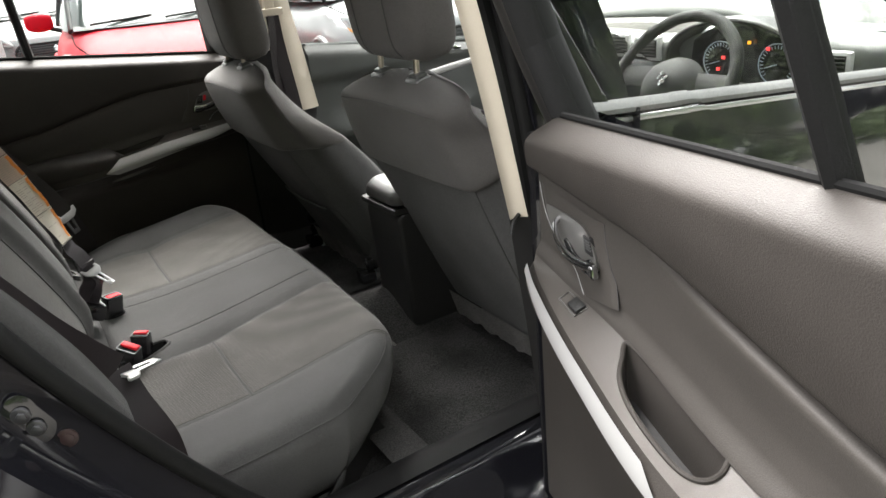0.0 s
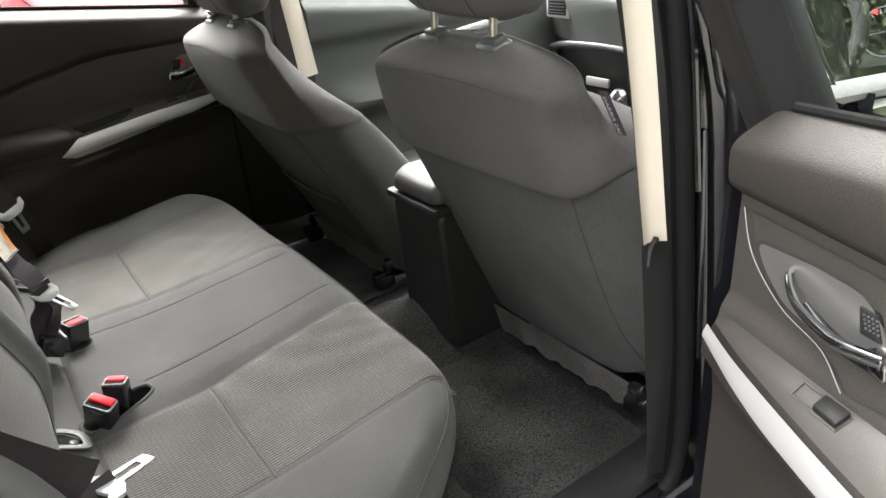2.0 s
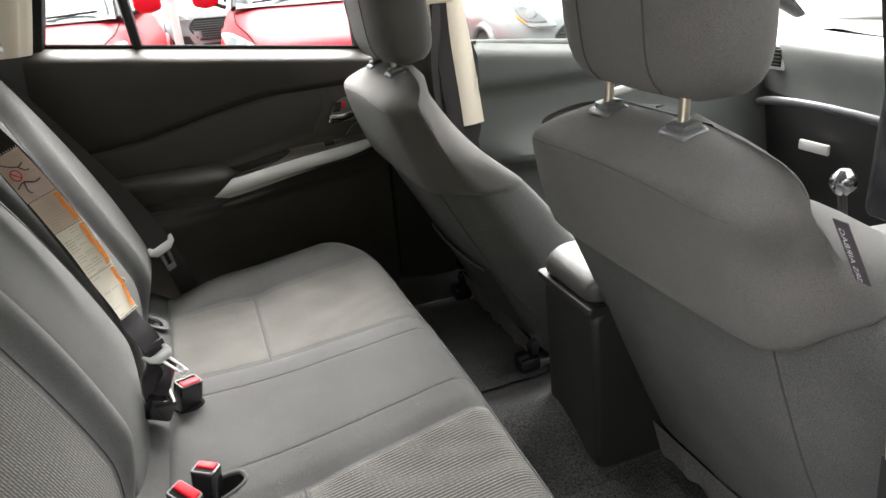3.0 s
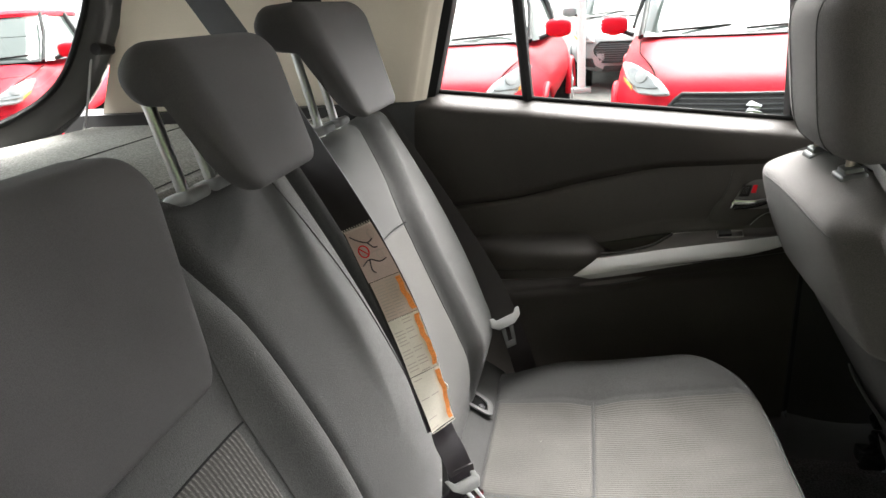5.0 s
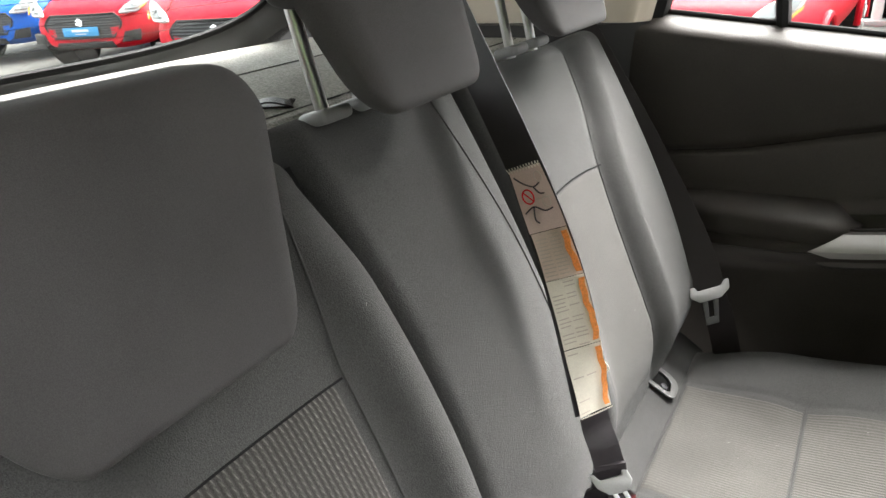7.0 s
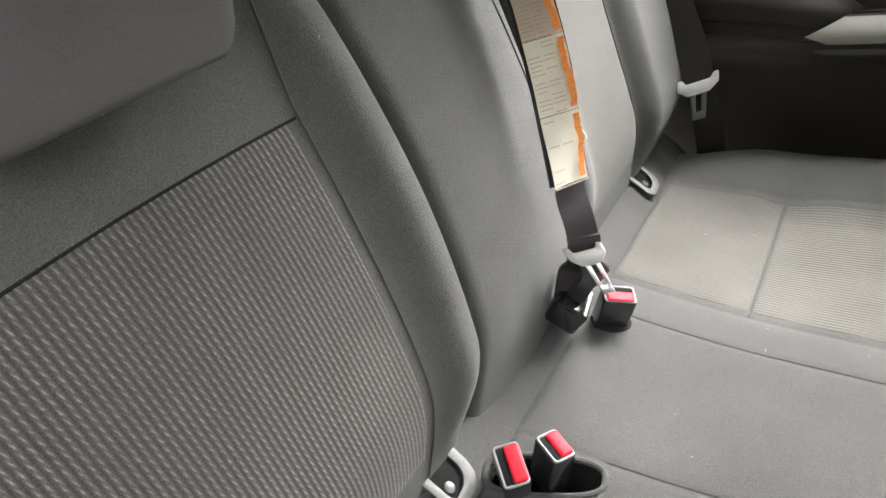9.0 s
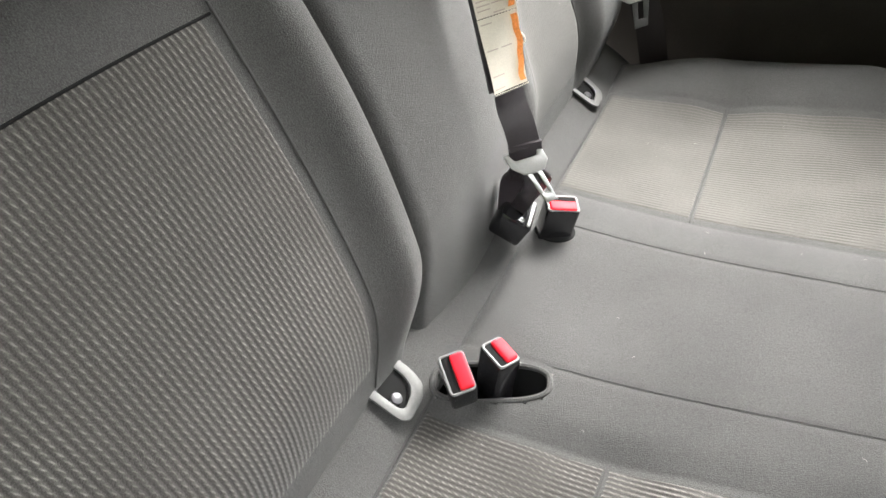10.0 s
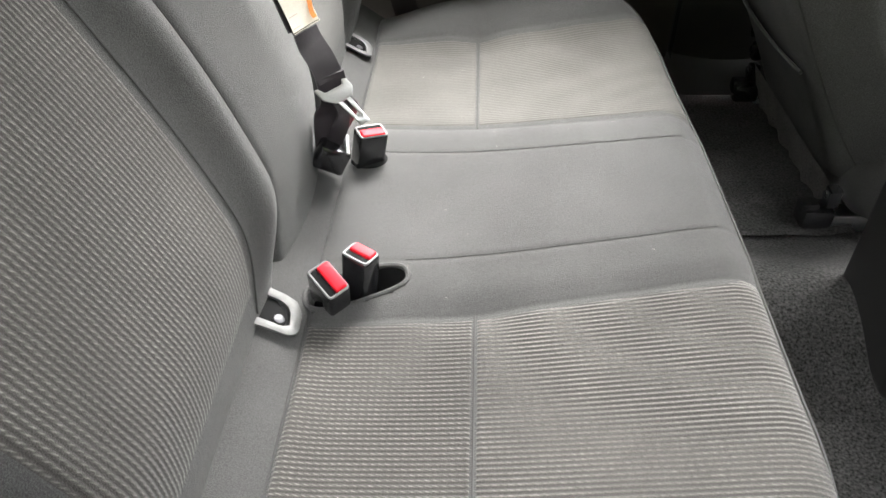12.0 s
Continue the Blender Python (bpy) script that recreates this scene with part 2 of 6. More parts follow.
def structure(name, bm, mat, label, category, smooth=True, sharp=40):
    return tagged(part(name, bm, mat, None, "", smooth, sharp), label, category, kind="structure")


def grid(f, us, vs, loop=False, cap=False):
    """A sheet of quads through f(u, v); loop: closed along v; cap: the two ends along u are closed."""
    bm = bmesh.new()
    rows = [[bm.verts.new(f(u, v)) for v in vs] for u in us]
    for a, b in zip(rows, rows[1:]):
        n = len(vs)
        for i in range(n if loop else n - 1):
            bm.faces.new((a[i], a[(i + 1) % n], b[(i + 1) % n], b[i]))
    if cap:
        bm.faces.new(rows[0])
        bm.faces.new(rows[-1])
    return bm


def weave_uv(bm, f):
    """Lays the weave's metres on a sheet; f(vertex place) gives (across, along)."""
    layer = bm.loops.layers.uv.new("weave")
    for face in bm.faces:
        for loop in face.loops:
            loop[layer].uv = f(loop.vert.co)
    return bm


def lin(a, b, n):
    return [a + (b - a) * i / (n - 1) for i in range(n)]


def curve(x, *pts):
    """A smooth line through (x, y) pairs."""
    xs = [p[0] for p in pts]
    if x <= xs[0]:
        return pts[0][1]
    if x >= xs[-1]:
        return pts[-1][1]
    i = max(k for k in range(len(pts) - 1) if xs[k] <= x)

    def slope(k):
        a, b = max(k - 1, 0), min(k + 1, len(pts) - 1)
        return (pts[b][1] - pts[a][1]) / (pts[b][0] - pts[a][0])

    h = xs[i + 1] - xs[i]
    t = (x - xs[i]) / h
    return ((2 * t**3 - 3 * t**2 + 1) * pts[i][1] + (t**3 - 2 * t**2 + t) * h * slope(i) + (3 * t**2 - 2 * t**3) * pts[i + 1][1] + (t**3 - t**2) * h * slope(i + 1))


def spline(pts, n=8):
    """A smooth run of points through the given ones."""
    p = [Vector(q) for q in pts]
    out = []
    for i in range(len(p) - 1):
        a, b, c, d = p[max(i - 1, 0)], p[i], p[i + 1], p[min(i + 2, len(p) - 1)]
        for k in range(n):
            t = k / n
            out.append(0.5 * (2 * b + (c - a) * t + (2 * a - 5 * b + 4 * c - d) * t * t + (3 * b - a - 3 * c + d) * t**3))
    return out + [p[-1]]


def frames(pts, first=None):
    pts = [Vector(p) for p in pts]
    tans = [(pts[min(i + 1, len(pts) - 1)] - pts[max(i - 1, 0)]).normalized() for i in range(len(pts))]
    s = Vector(first) if first is not None else tans[0].orthogonal()
    out = []
    for p, t in zip(pts, tans):
        s = (s - t * s.dot(t)).normalized()
        out.append((p, s, t.cross(s)))
    return out


def tube(pts, r, n=10, cap=True, flat=1.0, first=None):
    """A rod along points; r: radius or a function of the share of the way; flat: second radius over the first."""
    fr = frames(pts, first)
    rr = r if callable(r) else (lambda t: r)
    m = len(fr) - 1
    return grid(lambda i, a: fr[i][0] + rr(i / m) * (math.cos(a) * fr[i][1] + flat * math.sin(a) * fr[i][2]), range(len(fr)), [2 * math.pi * k / n for k in range(n)], True, cap)


def ribbon(pts, side, width, thick=0.0013):
    """A flat band along points, its width along side: a vector, or a function of the share of the way."""
    fr = [Vector(p) for p in pts]
    m = len(fr) - 1

    def at(i, k):
        w = Vector(side(i / m) if callable(side) else side).normalized()
        t = (fr[min(i + 1, m)] - fr[max(i - 1, 0)]).normalized()
        w = (w - t * w.dot(t)).normalized()
        h = t.cross(w)
        a, b = ((-1, -1), (-0.5, -1.15), (0, -1.2), (0.5, -1.15), (1, -1), (1, 1), (0.5, 1.15), (0, 1.2), (-0.5, 1.15), (-1, 1))[k]
        return fr[i] + w * a * width / 2 + h * b * thick / 2

    return grid(at, range(m + 1), range(10), True, True)


def box(c, s, bev=0.003, turn=None, seg=2):
    """A block with rounded edges, of size s about c, turned by Euler degrees."""
    bm = bmesh.new()
    bmesh.ops.create_cube(bm, size=1, matrix=Matrix.Diagonal((*s, 1)))
    if bev:
        bmesh.ops.bevel(bm, geom=bm.edges[:], offset=min(bev, 0.45 * min(s)), segments=seg, profile=0.5, affect="EDGES")
    rot = Euler([radians(a) for a in (turn or (0, 0, 0))]).to_matrix().to_4x4()
    bm.transform(Matrix.Translation(c) @ rot)
    return bm


def slab(outline, vec, bev=0.002, seg=2):
    """A flat shape given by its outline in space, thickened along vec, edges rounded."""
    bm = bmesh.new()
    v = [bm.verts.new(p) for p in outline]
    f = bm.faces.new(v)
    got = bmesh.ops.extrude_face_region(bm, geom=[f])
    bmesh.ops.translate(bm, verts=[g for g in got["geom"] if isinstance(g, bmesh.types.BMVert)], vec=vec)
    if bev:
        bmesh.ops.bevel(bm, geom=bm.edges[:], offset=bev, segments=seg, profile=0.5, affect="EDGES")
    return bm


def joined(*bms):
    out = bmesh.new()
    for b in bms:
        me = bpy.data.meshes.new("tmp")
        b.to_mesh(me)
        b.free()
        out.from_mesh(me)
        bpy.data.meshes.remove(me)
    return out


def disc(c, r, depth, normal, n=28, bev=0.0):
    """A round of radius r and depth, its axis along normal."""
    nrm = Vector(normal).normalized()
    a = nrm.orthogonal().normalized()
    b = nrm.cross(a)
    return slab([Vector(c) + r * (math.cos(2 * math.pi * k / n) * a + math.sin(2 * math.pi * k / n) * b) for k in range(n)], nrm * depth, bev)


def sgn(x):
    return -1.0 if x < 0 else 1.0


def bell(x, c, w):
    return math.exp(-(((x - c) / w) ** 2))


def step(x, a, b):
    t = min(1, max(0, (x - a) / (b - a)))
    return t * t * (3 - 2 * t)


def pillow(profile, y0, y1, r, n=10, m=8, taper=None):
    """A soft block: a closed outline of (x, z) points drawn out from y0 to y1, its ends rounded by r; taper(z) narrows it."""
    cx = sum(p[0] for p in profile) / len(profile)
    cz = sum(p[1] for p in profile) / len(profile)
    ends = []
    for k in range(m + 1):
        a = math.pi / 2 * k / m
        ends.append((y0 + r * (1 - math.sin(a)), r * (1 - math.cos(a))))
    ends = ends[::-1]
    cols = ends + [(y, 0.0) for y in lin(y0 + r, y1 - r, n)[1:-1]] + [(y0 + y1 - y, d) for y, d in ends[::-1]]
    mid = (y0 + y1) / 2

    def at(c, i):
        y, d = c
        x, z = profile[i]
        vx, vz = x - cx, z - cz
        L = math.hypot(vx, vz) or 1
        k = max(0.0, 1 - d / L)
        x, z = cx + vx * k, cz + vz * k
        return (x, mid + (y - mid) * (taper(z) if taper else 1.0), z)

    return grid(at, cols, range(len(profile)), True, True)


def ring_loft(rows, n=40, power=3.2):
    """A soft upright form; rows of (z, x centre, y centre, half depth, half width)."""

    def at(row, a):
        z, cx, cy, d, w = row
        c, s = math.cos(a), math.sin(a)
        return (cx + d * sgn(c) * abs(c) ** (2 / power), cy + w * sgn(s) * abs(s) ** (2 / power), z)

    return grid(at, rows, [2 * math.pi * k / n for k in range(n)], True, True)


# ---- rear bench ----
SEAMS_Y = (-0.438, -0.163, -0.078, 0.138, 0.204, 0.496)


def cushion_z(x, y):
    z = curve(x, (0.08, 0.597), (0.2, 0.596), (0.333, 0.602), (0.5, 0.624), (0.60, 0.638), (0.70, 0.641))
    for c in (-0.300, 0.350):
        z -= 0.010 * max(0.0, 1 - ((y - c) / 0.16) ** 2) * step(x, 0.1, 0.2)
    z += 0.040 * step(y, 0.44, 0.58) * step(x, 0.1, 0.3) + 0.014 * step(-y, 0.43, 0.56)
    z -= 0.003 * (bell(y, -0.160, 0.022) + bell(y, 0.201, 0.022))
    z += 0.0016 * bell(x, 0.50, 0.10) * bell(y, 0.42, 0.11) * math.sin(75 * (0.75 * x + 0.65 * y))
    z -= 0.009 * bell(x, 0.335, 0.035) * bell(y, 0.492, 0.035) + 0.006 * bell(x, 0.33, 0.05) * bell(y, -0.165, 0.03)
    for s in SEAMS_Y:
        z -= 0.0010 * bell(y, s, 0.004)
    return z


def draw_in(x, y):
    """The inner seams run together towards the cushion's front."""
    k = min(1.0, max(-0.6, (x - 0.33) / 0.3))
    return y + 0.023 * k * (bell(y, -0.163, 0.12) - bell(y, 0.204, 0.12))


def cushion_front(y):
    e, r = (0.622, 0.215) if y > 0 else (0.612, 0.285)
    d = abs(y - 0.005) - (e - r)
    return 0.646 - (r - math.sqrt(max(0.0, r * r - d * d)) if d > 0 else 0.0)


def make_cushion():
    seat = thing("rear_bench_cushion", (0.4, 0, 0.42), "charcoal cloth rear bench cushion with ribbed insert panels", "car seat")
    r = 0.045
    cols = []
    for k in range(7):
        a = math.pi / 2 * k / 6
        cols.append((-0.572 - r * math.cos(a), r * (1 - math.sin(a))))
    ys = set(round(v, 4) for v in lin(-0.572, 0.572, 120))
    for s in SEAMS_Y:
        for o in (-0.009, -0.005, -0.0025, 0, 0.0025, 0.005, 0.009):
            ys.add(round(s + o, 4))
    inner = [(y, 0.0) for y in sorted(ys)][1:-1]
    cols = cols + inner + [(-y, d) for y, d in cols[::-1]]
    cols = [(-0.590, 0.155), (-0.606, 0.145), (-0.617, 0.115)] + cols + [(0.617, 0.115), (0.606, 0.145), (0.590, 0.155)]
    vs = [-2] + [-1 + k / 6 for k in range(6)] + lin(0, 1, 34) + [1 + k / 8 for k in range(1, 9)] + [2.2, 2.5, 3]

    def at(c, v):
        y, drop = c
        over = max(0.0, abs(y) - 0.572) if drop < 0.05 else 0.045 + 0.1 * drop
        xf = cushion_front(max(-0.572, min(0.572, y))) - 1.4 * over
        rr = 0.05
        if v < 0:
            a = math.pi / 2 * min(1, -v)
            x = 0.163 - 0.020 * math.sin(a)
            z = cushion_z(0.163, y) - 0.020 * (1 - math.cos(a)) - (0.03 if v < -1 else 0)
        elif v <= 1:
            x = 0.163 + (xf - rr - 0.163) * v
            z = cushion_z(x, y)
        elif v <= 2:
            a = math.pi / 2 * (v - 1)
            x = xf - rr + rr * math.sin(a)
            z = cushion_z(xf - rr, y) - rr * (1 - math.cos(a))
        else:
            x = xf - 0.06 * (v - 2) ** 2
            z = cushion_z(xf - rr, y) - rr - (v - 2) * 0.11
        fall = cushion_z(min(x, xf - rr), y) - z
        return (x, draw_in(x, y), cushion_z(min(x, xf - rr), y) - min(0.165, (max(fall, 0.0) ** 3 + drop ** 3) ** (1 / 3)))

    bm = grid(at, cols, vs)
    holes = [f for f in bm.faces if in_pocket(f.calc_center_median()) < 1 and f.calc_center_median().z > 0.5]
    bmesh.ops.delete(bm, geom=holes, context="FACES")
    part("cushion_cover", bm, CLOTH, seat)
    for y0, y1, x0, x1 in ((-0.437, -0.164, 0.152, 0.3325), (-0.437, -0.164, 0.3335, 0.632), (0.206, 0.494, 0.152, 0.3325), (0.206, 0.494, 0.3335, 0.632)):
        n = int((y1 - y0) / 0.0009)

        def ins(u, v, y0=y0, y1=y1, x0=x0, x1=x1):
            y = y0 + (y1 - y0) * u
            edge = min(u * (y1 - y0), (1 - u) * (y1 - y0), 3 * v * (x1 - x0), 3 * (1 - v) * (x1 - x0))
            x = x0 + (x1 - x0) * v
            soft = step(x, 0.16, 0.40)
            z = cushion_z(x, max(y0 + 0.012, min(y1 - 0.012, y))) + 0.0028 * step(edge, 0, 0.014) - 0.0017
            if x < 0.163:
                z -= 0.020 - math.sqrt(max(0.0, 0.0004 - (0.163 - x) ** 2))
            if x > cushion_front(y) - 0.05:
                d = x - (cushion_front(y) - 0.05)
                z -= 0.05 - math.sqrt(max(0, 0.0025 - d * d))
            return (x, draw_in(x, y), z + 0.0003 * (0.2 + 0.8 * soft) * math.sin(2 * math.pi * y / RIB))

        part("insert_panel", weave_uv(grid(ins, lin(0, 1, n), [0, 0.006, 0.012, 0.02, 0.035] + lin(0.06, 0.94, 22) + [0.965, 0.98, 0.988, 0.994, 1]), lambda p: (p.y, p.x)), (RIBBED_LINES if x0 > 0.3 else RIBBED) if y0 < 0 else RIBBED_FAR_LIT, seat, "ribbed grey-brown cloth insert", sharp=180)
    for y0, y1 in ((-0.437, -0.164), (0.206, 0.494)):
        part("seam", tube([(0.333, draw_in(0.333, y), cushion_z(0.333, y) + 0.0008) for y in lin(y0, y1, 24)], 0.0009, 6), THREAD, seat)
    for s in (-0.078, 0.138):
        part("seam", tube([(x, draw_in(x, s), cushion_z(x, s) + 0.0012) for x in lin(0.25 if s < 0 else 0.16, 0.605, 30)], 0.0005, 6), THREAD, seat)
    rim_col = (0.607, 0.017)
    bend = [(0.572 + r * math.cos(q), r * (1 - math.sin(q))) for q in lin(math.pi / 2, 0.66, 6)]
    run = [at(rim_col, v) for v in lin(0.0, 1.55, 40)] + [at(c, 1.55) for c in bend[::-1]] + [at((y, 0.0), 1.55) for y in lin(0.56, -0.56, 120)]
    run += [at((-y, d), 1.55) for y, d in bend] + [at((-rim_col[0], rim_col[1]), v) for v in lin(1.55, 0.0, 40)]
    keep = [Vector(run[0])]
    for p in run:
        if (Vector(p) - keep[-1]).length > 0.022:
            keep.append(Vector(p))
    keep = keep[:1] + [0.25 * a + 0.5 * b + 0.25 * c for a, b, c in zip(keep, keep[1:], keep[2:])] + keep[-1:]
    keep = [p + 0.0018 * Vector((4 * max(0.0, p.x - 0.42), p.y / 0.6, 0.55)).normalized() for p in keep]
    part("piping", tube(spline(keep, 4), 0.0014, 6), THREAD, seat)
    # thin cord added along the rear crease to stand in for its shade line
    part("piping", tube([(0.150, y, 0.588 + 0.0012 * math.sin(23 * y)) for y in lin(-0.6, 0.6, 60)], 0.0009, 6), THREAD, seat)
    # pocket for the two buckles
    oval = [(0.060 * sgn(math.cos(a)) * abs(math.cos(a)) ** 0.714, 0.023 * sgn(math.sin(a)) * abs(math.sin(a)) ** 0.714) for a in [2 * math.pi * k / 40 for k in range(41)]]
    rim = [(POCKET[0] + a * POCKET[3][0] - b * POCKET[3][1], POCKET[1] + a * POCKET[3][1] + b * POCKET[3][0]) for a, b in oval]
    part("pocket_rim", tube([(x, y, cushion_z(x, y) - 0.0005) for x, y in rim], 0.0034, 8), CLOTH, seat, "rolled cloth edge of the pocket")

    def bowl(k, i):
        x, y = rim[i]
        s = 1 - 0.15 * k
        return (POCKET[0] + (x - POCKET[0]) * s, POCKET[1] + (y - POCKET[1]) * s, cushion_z(x, y) - 0.06 * k)

    part("pocket_lining", grid(bowl, [0, 0.5, 1], range(40), True), SEAM, seat)
    part("pocket_floor", slab([bowl(1, i) for i in range(40)], (0, 0, -0.004), 0), SEAM, seat)
    # flat dark disc standing in for the shaded notch beside the left buckle
    part("pocket_rim", slab([(0.182 + 0.026 * math.cos(a), 0.126 + 0.022 * math.sin(a), cushion_z(0.182, 0.126) - 0.002) for a in [2 * math.pi * k / 24 for k in range(24)]], (0, 0, 0.004), 0.001), SEAM, seat)
    return seat


POCKET = (0.199, -0.124, 0.58, (0.93, 0.37))


def in_pocket(p):
    dx, dy = p[0] - POCKET[0], p[1] - POCKET[1]
    a = dx * POCKET[3][0] + dy * POCKET[3][1]
    b = -dx * POCKET[3][1] + dy * POCKET[3][0]
    return abs(a / 0.060) ** 2.8 + abs(b / 0.023) ** 2.8


make_cushion()

# backrest frame: s runs up the lean, h stands off it
BX, BZ, EX, EZ = 0.135, 0.605, -0.40, 0.9165


def back_point(y, s, h):
    return (BX + EX * s + EZ * h, y, BZ + EZ * s - EX * h)


def split(s, side):
    """The y of the two grooves between the backrest's three pads."""
    return curve(s, (0, -0.125), (0.12, -0.104), (0.3, -0.090), (0.6, -0.100)) if side < 0 else 0.157 + 0.03 * s / 0.57


def left_line(s):
    """The y of the groove between the left pad's middle and its outer bolster."""
    return curve(s, (0.05, 0.437), (0.257, 0.430), (0.392, 0.456), (0.487, 0.505), (0.60, 0.540))


def back_h(y, s):
    """How far the backrest's front stands off its plane."""
    h = 0.028 * math.sin(math.pi * min(1, max(0, s + 0.06) / 0.66)) + 0.005 - 0.044 * (1 - step(s, -0.02, 0.14))
    if y < split(s, -1):
        d = split(s, -1) - y
        h += 0.026 * bell(d, 0.036, 0.032) * step(s, 0.64, 0.45) * step(s, -0.01, 0.13)
        h += (0.030 * step(y, -0.512, -0.56) - 0.017 * bell(y, -0.500, 0.020)) * step(s, 0.0, 0.15)
    elif y > split(s, 1):
        h += 0.016 * bell(y - split(s, 1), 0.03, 0.03)
        h += 0.026 * step(y - left_line(s), -0.012, 0.035) * step(s, 0.0, 0.1) - 0.006 * bell(y - left_line(s), -0.004, 0.010) * step(s, 0.0, 0.1)
    else:
        c, w = (split(s, -1) + split(s, 1)) / 2, (split(s, 1) - split(s, -1)) / 2
        h += 0.016 * max(0.0, 1 - ((y - c) / w) ** 2)
    return h


def back_pad(seat, name, lo, hi, top, mat, dip=0.0):
    """One padded section between the y lines lo(s) and hi(s), up to s = top."""
    r = 0.024
    us = []
    for k in range(6):
        a = math.pi / 2 * k / 5
        us.append(("lo", r * (1 - math.cos(a)), r * (1 - math.sin(a))))
    us = [("lo", 0.0, 0.09), ("lo", 0.0, 0.05)] + us
    mids = [("m", t, 0) for t in lin(0, 1, 70)[1:-1]]
    ends = [("hi", a, b) for _, a, b in us[::-1]]
    cols = us + mids + ends
    vs = [-0.05] + lin(0.0, top - 0.03, 40) + ["t%d" % k for k in range(1, 8)] + ["b1", "b2"]

    def at(c, v):
        s = v if not isinstance(v, str) else top - 0.03
        y0, y1 = lo(s), hi(s)
        kind, a, b = c
        y = y0 + a if kind == "lo" else y1 - a if kind == "hi" else y0 + r + (y1 - y0 - 2 * r) * a
        drop = 0 if kind == "m" else b
        lower = dip * bell(y - y1, 0, 0.03)
        h = back_h(min(max(y, y0 + r), y1 - r), s) - drop
        rr = 0.03
        if isinstance(v, str):
            if v[0] == "t":
                ang = math.pi / 2 * int(v[1]) / 7
                return back_point(y, top - rr + rr * math.sin(ang) - lower, h - rr * (1 - math.cos(ang)))
            return back_point(y, top if v == "b1" else 0.0, min(h - 0.05, -0.075))
        return back_point(y, s - lower * step(s, 0.4, 0.57), h)

    return part(name, grid(at, cols, vs), mat, seat, sharp=70)


def back_insert(seat, lo, hi, s0, s1, ribs=True):
    n = 340 if ribs else 60

    def at(u, v):
        s = s0 + (s1(u) - s0) * v
        y0, y1 = lo(s), hi(s)
        y = y0 + (y1 - y0) * u
        edge = min(u, 1 - u) * (y1 - y0)
        edge = min(edge, v * (s1(u) - s0), (1 - v) * (s1(u) - s0))
        h = back_h(y, s) + 0.0045 * step(edge, 0, 0.016) - 0.003
        return back_point(y, s, h + (0.0003 * math.sin(2 * math.pi * y / RIB) if ribs else 0))

    return part("insert_panel", weave_uv(grid(at, lin(0, 1, n), lin(0, 1, 36)), lambda p: (p.y, (p.z - BZ) / EZ)), RIBBED if ribs else RIBBED_BACK, seat, "ribbed grey-brown cloth insert", sharp=180)


def seam_on_back(seat, pts, mat=None):
    return part("seam", tube([back_point(y, s, back_h(y, s) + 0.0004) for y, s in pts], 0.0012, 6), mat or THREAD, seat)


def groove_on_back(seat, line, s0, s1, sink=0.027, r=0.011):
    # a near-black tube sunk between the pads paints in the groove's shade
    return part("groove_shade", tube([back_point(line(s), s, back_h(line(s), s) - sink) for s in lin(s0, s1, 30)], r, 6), SEAM, seat, "near-black tube standing in for groove shade")


